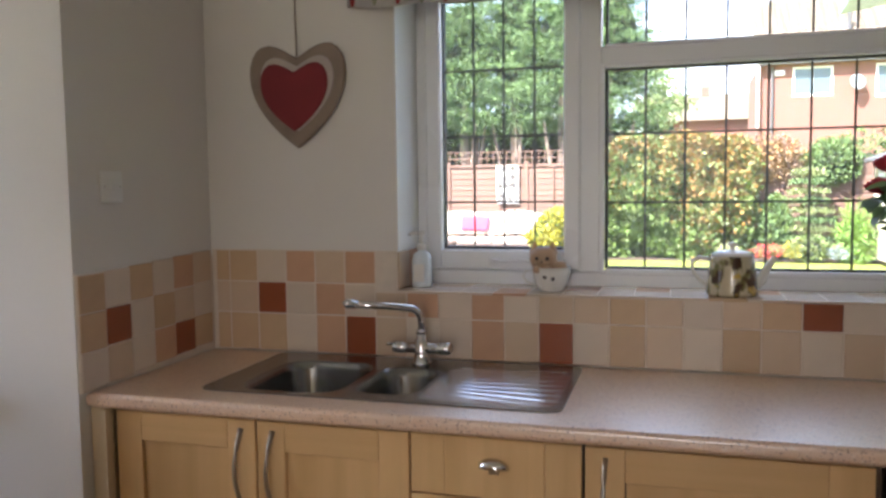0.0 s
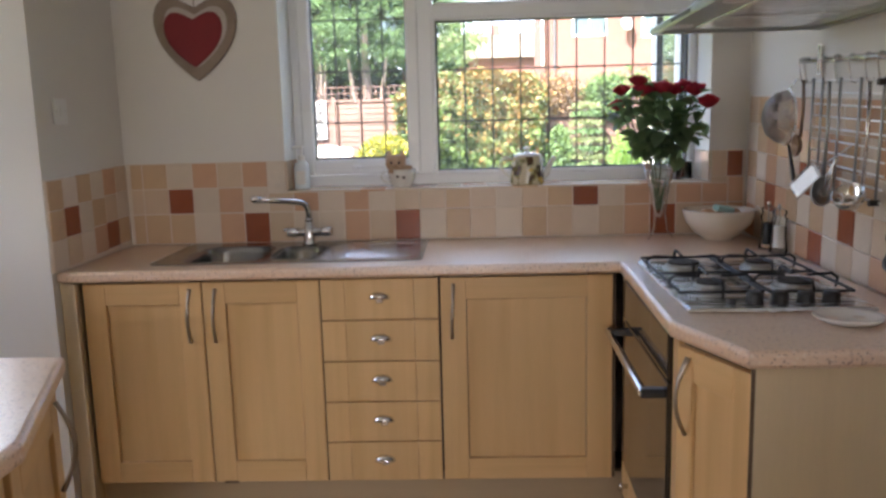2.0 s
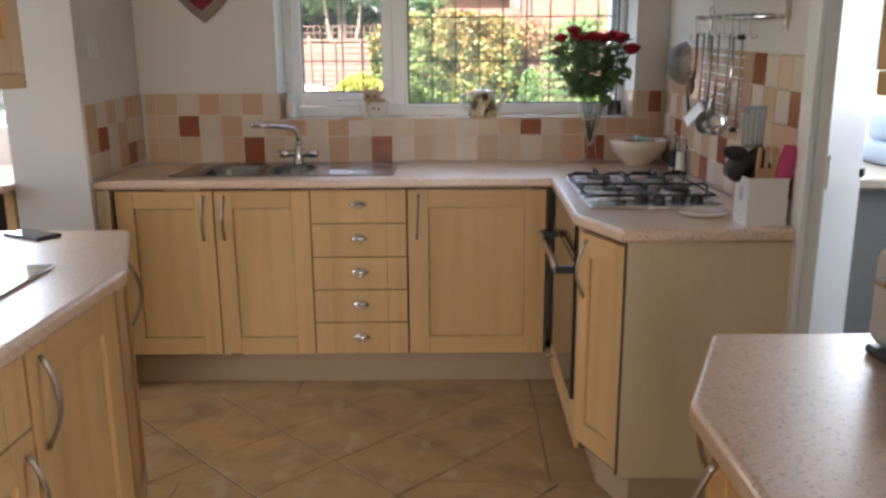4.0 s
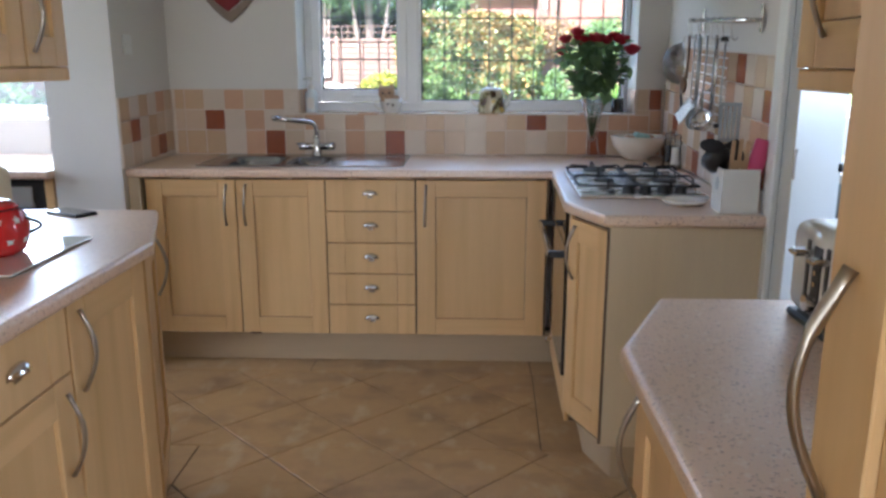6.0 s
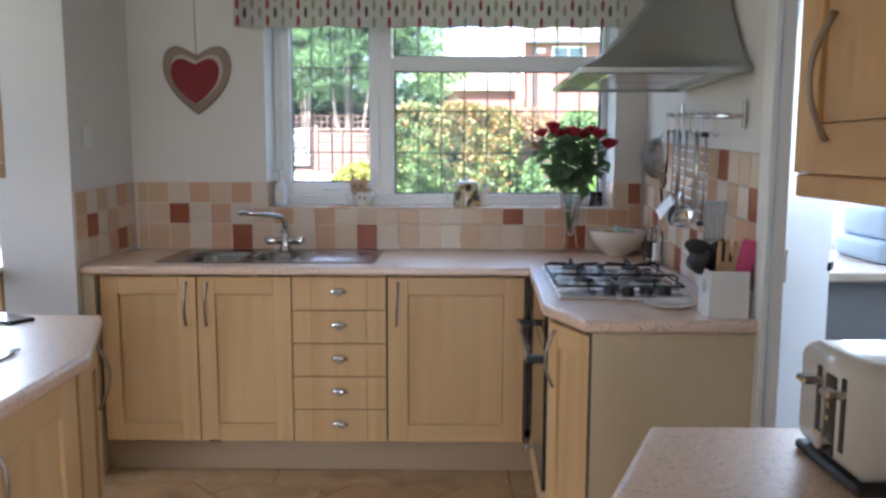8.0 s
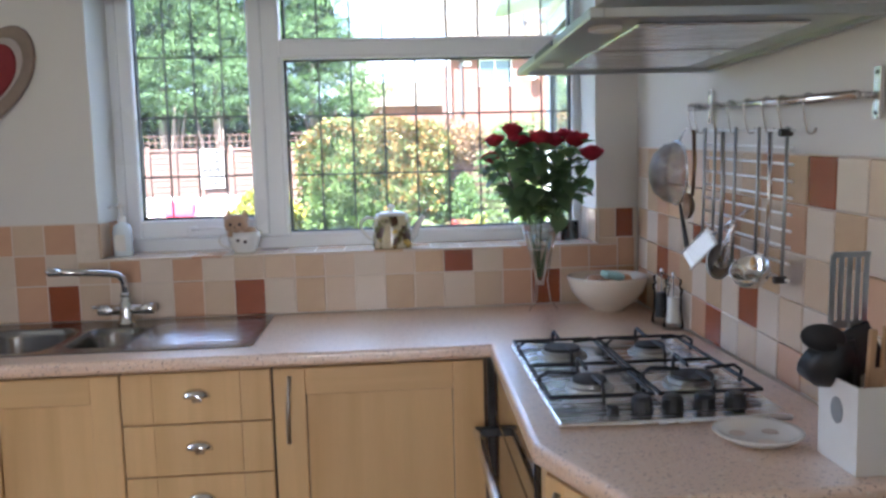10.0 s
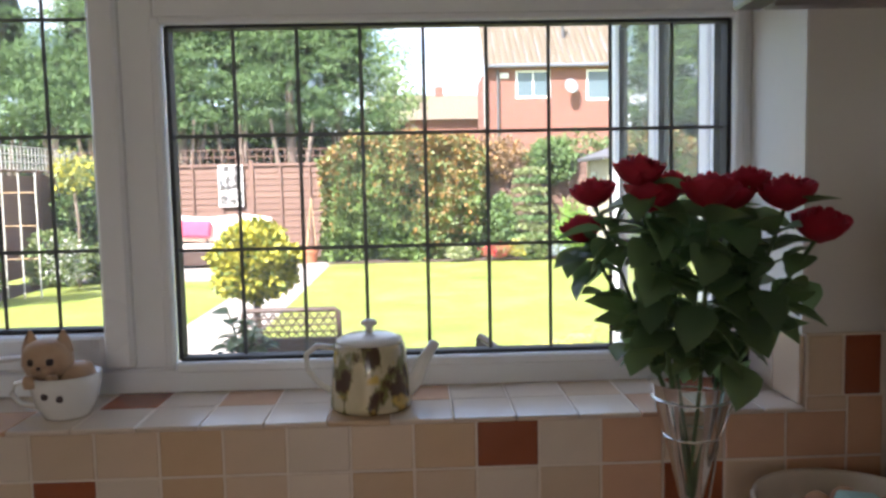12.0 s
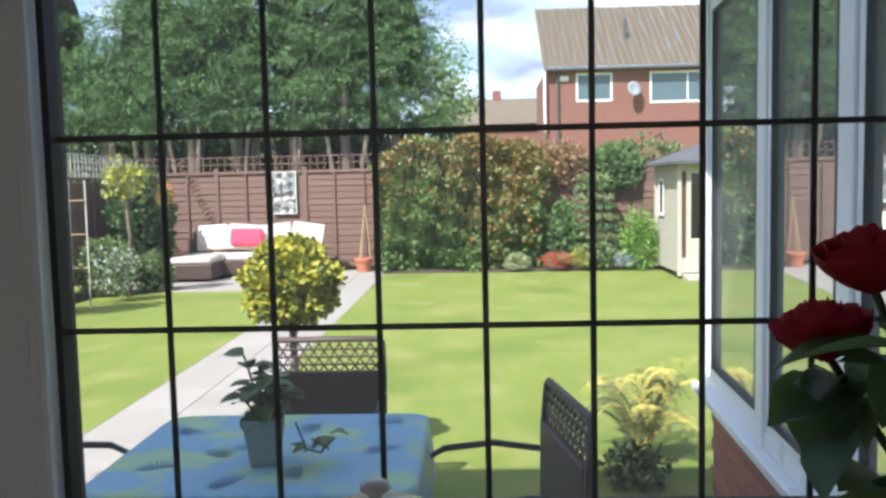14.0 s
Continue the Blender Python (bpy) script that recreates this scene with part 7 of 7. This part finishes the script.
for a, b in ((L0 + 0.085, -1.325), (-1.225, -0.485), (-0.385, 0.355), (0.455, L1 - 0.1)):
    sash = part("sash", boxes((0.015, 0.06, a, a + 0.05, 0.52, 2.42), (0.015, 0.06, b - 0.05, b, 0.52, 2.42), (0.015, 0.06, a + 0.05, b - 0.05, 0.52, 0.57), (0.015, 0.06, a + 0.05, b - 0.05, 2.37, 2.42), bevel=0.004), UPVC, cons, "white sash")
    part("gasket", boxes((0.012, 0.05, a + 0.048, a + 0.056, 0.565, 2.375), (0.012, 0.05, b - 0.056, b - 0.048, 0.565, 2.375), (0.012, 0.05, a + 0.056, b - 0.056, 0.565, 0.573), (0.012, 0.05, a + 0.056, b - 0.056, 2.367, 2.375)), GASKET, sash, "black rubber gasket")
    part("pane", sheet(0.037, 0.037, a + 0.05, b - 0.05, 0.57, 2.37), PANE, cons, "clear pane").visible_shadow = False
part("end_pane", sheet(0.15, 3.5, L1 - 0.04, L1 - 0.04, 0.52, 2.42), PANE, cons, "clear pane").visible_shadow = False
part("gutter", boxes((-0.02, 0.10, L0, L1 + 0.1, 2.50, 2.58), bevel=0.015), UPVC, cons, "white gutter")
ROOFP = mat("roof_panel", (0.40, 0.55, 0.55), 0.3, var=0.05, trans=0.0)
for k in range(6):
    part("roof_panel", boxes((0.0, 3.6, L0 + k * 0.55, L0 + k * 0.55 + 0.53, 2.58, 2.605)), ROOFP, cons, "pale roof panel", m=pose(0, 0, 0, 0, -9, 0) @ pose(0.0, 0, 0.0))

# ---- patio furniture ----
TZ = 0.58
table = thing("patio_table", "patio table under a blue patterned cloth", "table", pose(-0.53, 4.62, G))
part("tabletop", slab([(-0.52, -0.43), (0.52, -0.43), (0.52, 0.43), (-0.52, 0.43)], 0.69, 0.722), RATTAN, table)
for sx in (-0.46, 0.46):
    for sy in (-0.37, 0.37):
        part("leg", tube([(sx, sy, 0), (sx, sy, 0.69)], 0.022, 8), BLACK, table, "black leg")
cl = thing("tablecloth", "blue and green tablecloth with leaf print", "tablecloth", pose(-0.53, 4.62, G))
bm = bmesh.new()
rim = []
NP = 72
for k in range(NP):
    a = 2 * math.pi * k / NP
    c, s = math.cos(a), math.sin(a)
    e = 0.16
    rx = 0.555 * (1 if c >= 0 else -1) * abs(c) ** e
    ry = 0.455 * (1 if s >= 0 else -1) * abs(s) ** e
    rim.append((rx, ry, a))
rings = []
for f, z in ((0.3, 0.728), (0.7, 0.728), (0.96, 0.727), (0.995, 0.722), (1.0, 0.70), (1.01, 0.60), (1.015, 0.48)):
    rings.append([bm.verts.new((x * f * (1 + 0.018 * math.sin(a * 11) * (z < 0.65)), y * f * (1 + 0.022 * math.sin(a * 9 + 1) * (z < 0.65)), z)) for x, y, a in rim])
for a, b in zip(rings, rings[1:]):
    for k in range(NP):
        bm.faces.new((a[k], a[(k + 1) % NP], b[(k + 1) % NP], b[k]))
bm.faces.new(rings[0])
part("cloth", bm, CLOTH, cl, smooth=True)
for k, (x, y, a) in enumerate(((-0.36, -0.22, 20), (0.16, -0.26, 100), (0.42, -0.05, 40), (-0.10, 0.05, 200), (0.12, 0.24, 80), (-0.38, 0.24, 150), (0.40, 0.28, 10), (-0.05, -0.36, 60), (-0.22, -0.08, 320))):
    bm = bmesh.new()
    for i in range(11):
        t = radians(-75 + 15 * i)
        ln = 0.075 + 0.03 * math.cos(t)
        p = [(0, 0), (ln * 0.6 * math.sin(t - 0.07), ln * 0.6 * math.cos(t - 0.07)), (ln * math.sin(t), ln * math.cos(t)), (ln * 0.6 * math.sin(t + 0.07), ln * 0.6 * math.cos(t + 0.07))]
        bm.faces.new([bm.verts.new((u, w, 0)) for u, w in p])
    part("leaf_print", bm, CLOTH_LEAF, cl, "dark blue printed palm leaf", m=pose(x, y, 0.7292, 0, 0, a))


def chair(x, y, turn, label):
    """A woven armchair that faces -y before it is turned."""
    c = thing("rattan_chair", label, "chair", pose(x, y, G, 0, 0, turn), group="chairs round the patio table")
    part("seat", boxes((-0.25, 0.25, -0.24, 0.24, 0.38, 0.43), bevel=0.015, seg=2), RATTAN, c)
    part("backrest", boxes((-0.27, 0.27, 0.235, 0.262, 0.43, 0.74), bevel=0.008), RATTAN, c, "close-woven rattan back")
    for k in range(10):
        part("weave_strand", tube([(-0.27 + 0.054 * k, 0.262, 0.73), (-0.27 + 0.054 * (k + 1), 0.268, 0.80), (-0.27 + 0.054 * k, 0.272, 0.88)], 0.006, 5), RATTAN, c)
        part("weave_strand", tube([(-0.27 + 0.054 * (k + 1), 0.258, 0.73), (-0.27 + 0.054 * k, 0.264, 0.80), (-0.27 + 0.054 * (k + 1), 0.268, 0.88)], 0.006, 5), RATTAN, c)
    for z in (0.77, 0.81, 0.85):
        part("weave_strand", tube([(-0.27, 0.262, z), (0.27, 0.262, z)], 0.006, 5), RATTAN, c)
    part("back_frame", tube([(-0.28, 0.25, 0.38), (-0.285, 0.255, 0.72), (-0.28, 0.27, 0.885), (-0.26, 0.272, 0.90), (0.26, 0.272, 0.90), (0.28, 0.27, 0.885), (0.285, 0.255, 0.72), (0.28, 0.25, 0.38)], 0.016, 8), RATTAN, c, smooth=True)
    for s in (-1, 1):
        part("arm", tube([(s * 0.285, 0.25, 0.62), (s * 0.295, 0.05, 0.655), (s * 0.295, -0.15, 0.645), (s * 0.29, -0.24, 0.60), (s * 0.285, -0.25, 0.40)], 0.014, 8), BLACK, c, "curved black arm", smooth=True)
        for yy in (-0.23, 0.24):
            part("leg", tube([(s * 0.25, yy, 0), (s * 0.25, yy, 0.39)], 0.016, 8), BLACK, c, "black leg")
    return c


chair(-0.545, 5.56, 0, "brown woven armchair behind the table")
chair(0.285, 4.58, -80, "brown woven armchair beside the table end")
chair(-1.42, 4.62, 95, "brown woven armchair at the far table end")

planter = thing("planter", "blue-grey square planter with leafy plant on the table", "plant pot", pose(-0.525, 4.47, TZ, 0, 0, 12))
bm = bmesh.new()
lo = [bm.verts.new((0.050 * a, 0.050 * b, 0.001)) for a, b in ((-1, -1), (1, -1), (1, 1), (-1, 1))]
hi = [bm.verts.new((0.072 * a, 0.072 * b, 0.165)) for a, b in ((-1, -1), (1, -1), (1, 1), (-1, 1))]
bm.faces.new(lo)
for k in range(4):
    bm.faces.new((lo[k], lo[(k + 1) % 4], hi[(k + 1) % 4], hi[k]))
bmesh.ops.recalc_face_normals(bm, faces=bm.faces[:])
bmesh.ops.solidify(bm, geom=bm.faces[:], thickness=0.005)
part("pot", bm, ZINC, planter)
part("soil", boxes((-0.062, 0.062, -0.062, 0.062, 0.12, 0.145)), SOIL, planter, "dark soil")
big = rose_leaf(0.085)
me_leaf = bpy.data.meshes.new("plant_leaf")
big.to_mesh(me_leaf)
big.free()
me_leaf.materials.append(mat("plant_leaf", (0.11, 0.15, 0.055), 0.5, var=0.2))
pr = random.Random(4)
for k in range(7):
    a = k * 0.9
    tipx, tipy, tz = 0.07 * math.cos(a), 0.06 * math.sin(a), 0.24 + 0.045 * (k % 4)
    part("stem", tube([(0, 0, 0.14), (tipx * 0.5, tipy * 0.5, tz * 0.7), (tipx, tipy, tz)], 0.004, 6), STEM, planter)
    for q in range(6):
        ob = new("leaf", me_leaf)
        ob.parent = planter
        ob.matrix_basis = pose(tipx * (0.6 + 0.08 * q), tipy * (0.6 + 0.08 * q), tz * (0.72 + 0.055 * q), pr.uniform(-25, 25), pr.uniform(-20, 20), 60 * q + 40 * k)
trail = thing("trailing_sprig", "leafy green sprig lying on the tablecloth", "plant", pose(-0.37, 4.42, TZ))
part("stem", tube([(-0.04, 0.02, 0.15), (0.0, 0.0, 0.06), (0.05, -0.01, 0.05), (0.10, 0.0, 0.10)], 0.004, 6), STEM, trail)
for q in range(11):
    ob = new("leaf", me_leaf)
    ob.parent = trail
    ob.matrix_basis = pose(-0.02 + 0.012 * q, 0.0, 0.05 + 0.007 * q, pr.uniform(-30, 30), 0, 67 * q) @ Matrix.Scale(0.7, 4)

fern = thing("fern", "yellow-green fern with arching fronds by the conservatory", "plant", pose(1.22, 6.55, G))
FERN_M = mat("fern_leaf", (0.50, 0.42, 0.09), 0.6, var=0.3, scale=6, fine=30, local=False)
FERN_D = mat("dark_fern_leaf", (0.085, 0.10, 0.035), 0.6, var=0.3, scale=6, fine=30, local=False)
fr = np.random.default_rng(9)
for k in range(34):
    a = fr.uniform(0, 6.28)
    reach, hgt = fr.uniform(0.25, 0.45), fr.uniform(0.45, 0.80)
    v, f = [], []
    for i in range(22):
        t = 0.12 + 0.88 * i / 21
        p = np.array((reach * t * math.cos(a), reach * t * math.sin(a), hgt * (1 - (1 - t) ** 1.7) - 0.22 * t ** 3))
        side = np.array((-math.sin(a), math.cos(a), 0))
        ahead = np.array((math.cos(a), math.sin(a), 0.2)) * 0.02
        ln = 0.085 * math.sin(math.pi * min(t * 0.9 + 0.1, 1)) + 0.012
        for s in (-1, 1):
            b = len(v)
            v += [tuple(p), tuple(p + side * s * ln * 0.5 + ahead * 0.7 + (0, 0, -0.006)), tuple(p + side * s * ln + ahead * 1.2 + (0, 0, -0.02)), tuple(p + side * s * ln * 0.5 - ahead * 0.1)]
            f.append((b, b + 1, b + 2, b + 3))
    raw("frond", v, f, FERN_M if k % 3 else FERN_D, fern)
bush("low_shrub", "dark low shrub beside the conservatory", (1.10, 6.12, -0.06), (0.20, 0.18, 0.13), 700, 0.05, [FERN_D, HEDGE_PALE], 91, core=False, inner=0.3)


# ---- tiles, last ----
def unit_tile(name, w, h, t, material, bevel=0.002):
    me = bpy.data.meshes.new(name)
    bm = boxes((0, w, -t, 0, 0, h), bevel=bevel)
    bmesh.ops.recalc_face_normals(bm, faces=bm.faces[:])
    bm.to_mesh(me)
    bm.free()
    me.materials.append(material)
    return me


P = 0.1014
TILE_MESH = {k: unit_tile("tile", 0.0985, 0.0985, 0.008, m) for k, m in TILE.items()}


def lay(parent, code, m):
    ob = new("tile", TILE_MESH[code])
    ob.parent = parent
    ob.matrix_basis = m
    return ob


def cut_tile(parent, code, w, h, m):
    ob = new("tile", unit_tile("tile", w, h, 0.008, TILE[code]))
    ob.parent = parent
    ob.matrix_basis = m


Z0 = 0.9330
part("grout_bed", boxes((-1.487, WX0, 2.3755, 2.3845, TOP + 0.001, Z0 + 3 * P), (WX0, WX1, 2.3755, 2.3845, TOP + 0.001, 1.108), (WX1, 0.975, 2.3755, 2.3845, TOP + 0.001, Z0 + 3 * P)), GROUT, north, "pale grout")
ROW_A = "TTWPDCWWPCDWTCWTCWCPDCPPT"
ROW_B = "TCDWPWCPWPWCCTCWCTDWPCPPT"
ROW_C = "TTWPCPW"
X0 = -1.322 - P
for k, c in enumerate(ROW_A):
    x = X0 + (k - 0) * P
    if x + 0.0985 < 0.972:
        cut_tile(north, c, 0.0985, Z0 + 0.0985 - TOP - 0.002, pose(x, 2.382, TOP + 0.002))
cut_tile(north, "T", 0.047, Z0 + 0.0965 - TOP, pose(X0 - 0.0495, 2.382, TOP + 0.002))
cut_tile(north, "P", 0.058, Z0 + 0.0965 - TOP, pose(X0 + 23 * P, 2.382, TOP + 0.002))
cut_tile(north, "C", 0.047, 0.0985, pose(X0 - 0.0495, 2.382, Z0 + P))
cut_tile(north, "T", 0.047, 0.0985, pose(X0 - 0.0495, 2.382, Z0 + 2 * P))
for k, c in enumerate(ROW_B[1:]):
    x = X0 + k * P
    if x + 0.0985 < 0.972:
        if x + 0.09 < WX0 or x > WX1:
            lay(north, c, pose(x, 2.382, Z0 + P))
        else:
            cut_tile(north, c, 0.0985, 0.0745, pose(x, 2.382, Z0 + P))
for k, c in enumerate(ROW_C[1:]):
    x = X0 + k * P
    if x + 0.0985 < WX0 + 0.03:
        lay(north, c, pose(x, 2.382, Z0 + 2 * P))
cut_tile(north, "C", 0.056, 0.0985, pose(0.842, 2.382, Z0 + 2 * P))
cut_tile(north, "D", 0.060, 0.0985, pose(0.902, 2.382, Z0 + 2 * P))
cut_tile(north, "C", 0.066, 0.0235, pose(0.84, 2.382, Z0 + P + 0.0765))
cut_tile(north, "P", 0.058, 0.0985, pose(X0 + 23 * P, 2.382, Z0 + P))
# tiles on the sill
for x in (WX0, WX1 - 0.004):
    part("reveal", boxes((x, x + 0.004, 2.3835, 2.591, 1.236, WTOP)), WHITE, north, "white painted window reveal")
part("sill_bed", boxes((WX0, WX1, 2.386, 2.592, 1.1062, 1.1152)), GROUT, north, "pale grout")
SILL_A, SILL_B = "WCWWWDWPWWPWWCWDWW", "WWWPWWWWWTWWWWPWWW"
for k in range(17):
    x = -0.832 + k * P - 0.02
    w = min(0.1002, WX1 - 0.002 - x)
    if w > 0.02:
        cut_tile(north, SILL_A[k], w, 0.1, pose(x, 2.488, 1.1085, -90))
        cut_tile(north, SILL_B[k], w, 0.116, pose(x, 2.372, 1.1085, -90))
for s, x in ((90, WX0 + 0.0),):
    for k in range(2):
        cut_tile(north, "CP"[k], 0.0985, 0.115, pose(x, 2.381 + k * P + 0.0985 * 0, 1.1185, 0, 0, 90))
for k in range(2):
    cut_tile(north, "CW"[k], 0.0985, 0.115, pose(WX1, 2.381 + 0.0985 + k * P, 1.1185, 0, 0, -90))
# return wall
part("grout_bed", boxes((-1.4965, -1.4885, 1.756, 2.376, TOP + 0.001, 0.913 + 3 * P)), GROUT, stub, "pale grout")
for r, row in enumerate(("WCWPDTC", "TDWTCWP", "TWTWPCT")):
    for k, c in enumerate(row[:6]):
        lay(stub, c, pose(-1.4975 + 0.004, 1.758 + k * P, 0.9135 + r * P + 0.004 * k, 0, 0, 90))
# cooker wall
PE = 0.1036
part("grout_bed", boxes((0.004, 0.0085, -0.03, 1.535, TOP + 0.02, Z0 + 5 * P)), GROUT, east, "pale grout", m=SLANT)
COOK = ["PWTWWPDWCWPTWPCPW", "WTDPTWTWDWCWTWDPC", "TWPWWDTPWTWCCPPDW", "WTPTWCWPTWPWTWDPW", "CTCWPWTWCPTDWCWTP"]
for r, row in enumerate(COOK):
    for k, c in enumerate(row):
        y = 1.514 - k * PE
        if y - 0.1 < -0.04:
            continue
        fall = (1.46 - y) * math.tan(radians(2.2))
        if r == 0:
            cut_tile(east, c, 0.1006, Z0 + 0.0965 - TOP - max(0.0, fall), SLANT @ pose(0.0055, y, TOP + 0.002 + max(0.0, fall), 0, 0, -90))
        else:
            cut_tile(east, c, 0.1006, 0.0985, SLANT @ pose(0.0055, y, Z0 + r * P, 0, 0, -90))

# floor
T = 0.332


def clip(poly, a, b):
    """The part of a plan outline to the left of the line a-b."""
    out = []
    for i, p in enumerate(poly):
        q = poly[(i + 1) % len(poly)]
        sp = (b[0] - a[0]) * (p[1] - a[1]) - (b[1] - a[1]) * (p[0] - a[0])
        sq = (b[0] - a[0]) * (q[1] - a[1]) - (b[1] - a[1]) * (q[0] - a[0])
        if sp >= 0:
            out.append(p)
        if sp * sq < 0:
            f = sp / (sp - sq)
            out.append((p[0] + f * (q[0] - p[0]), p[1] + f * (q[1] - p[1])))
    return out


REGIONS = [[(-1.79, 0.99), (0.283, 0.99), (0.303, 1.71), (-1.79, 1.71)],
           [(-0.96, -4.4), (0.93, -4.4), (0.93, 0.447), (0.283, 0.986), (-0.96, 0.986)]]
half = T / 2 - 0.0030
shared = None
c45 = math.cos(math.pi / 4)
for reg in REGIONS:
    for i in range(-14, 15):
        for j in range(-14, 15):
            cx = -0.69 + (i + 0.5) * T * c45 - (j + 0.5) * T * c45
            cy = 1.374 + (i + 0.5) * T * c45 + (j + 0.5) * T * c45
            if cy < -3.0 or cx < -2.1 or cx > 1.2 or cy > 2:
                continue
            sq = [(cx + half * c45 * (u - v), cy + half * c45 * (u + v)) for u, v in ((1, -1), (1, 1), (-1, 1), (-1, -1))]
            poly = sq
            for k in range(len(reg)):
                poly = clip(poly, reg[k], reg[(k + 1) % len(reg)]) if poly else poly
            if len(poly) < 3:
                continue
            area = abs(sum(poly[k][0] * poly[(k + 1) % len(poly)][1] - poly[(k + 1) % len(poly)][0] * poly[k][1] for k in range(len(poly)))) / 2
            if area < 0.0008:
                continue
            part("floor_tile", slab(poly, -0.006, 0.0, 0.0015, 1), FLOOR_TILE, floor)
for pts in ([(-1.79, 1.714), (-0.70, 1.714), (-0.70, 1.90), (-1.79, 1.90)], [(-0.696, 1.714), (0.30, 1.714), (0.30, 1.90), (-0.696, 1.90)],
            [(0.305, 1.714), (0.50, 1.714), (0.50, 1.90), (0.305, 1.90)], [(0.287, 0.99), (0.50, 0.99), (0.50, 1.71), (0.307, 1.71)],
            [(0.287, 0.986), (0.93, 0.451), (0.93, 0.986)], [(-1.79, 0.4), (-0.964, 0.4), (-0.964, 0.986), (-1.79, 0.986)],
            [(-1.79, -3.0), (-0.964, -3.0), (-0.964, 0.396), (-1.79, 0.396)]):
    part("floor_tile", slab(pts, -0.006, 0.0, 0.0015, 1), FLOOR_TILE, floor)
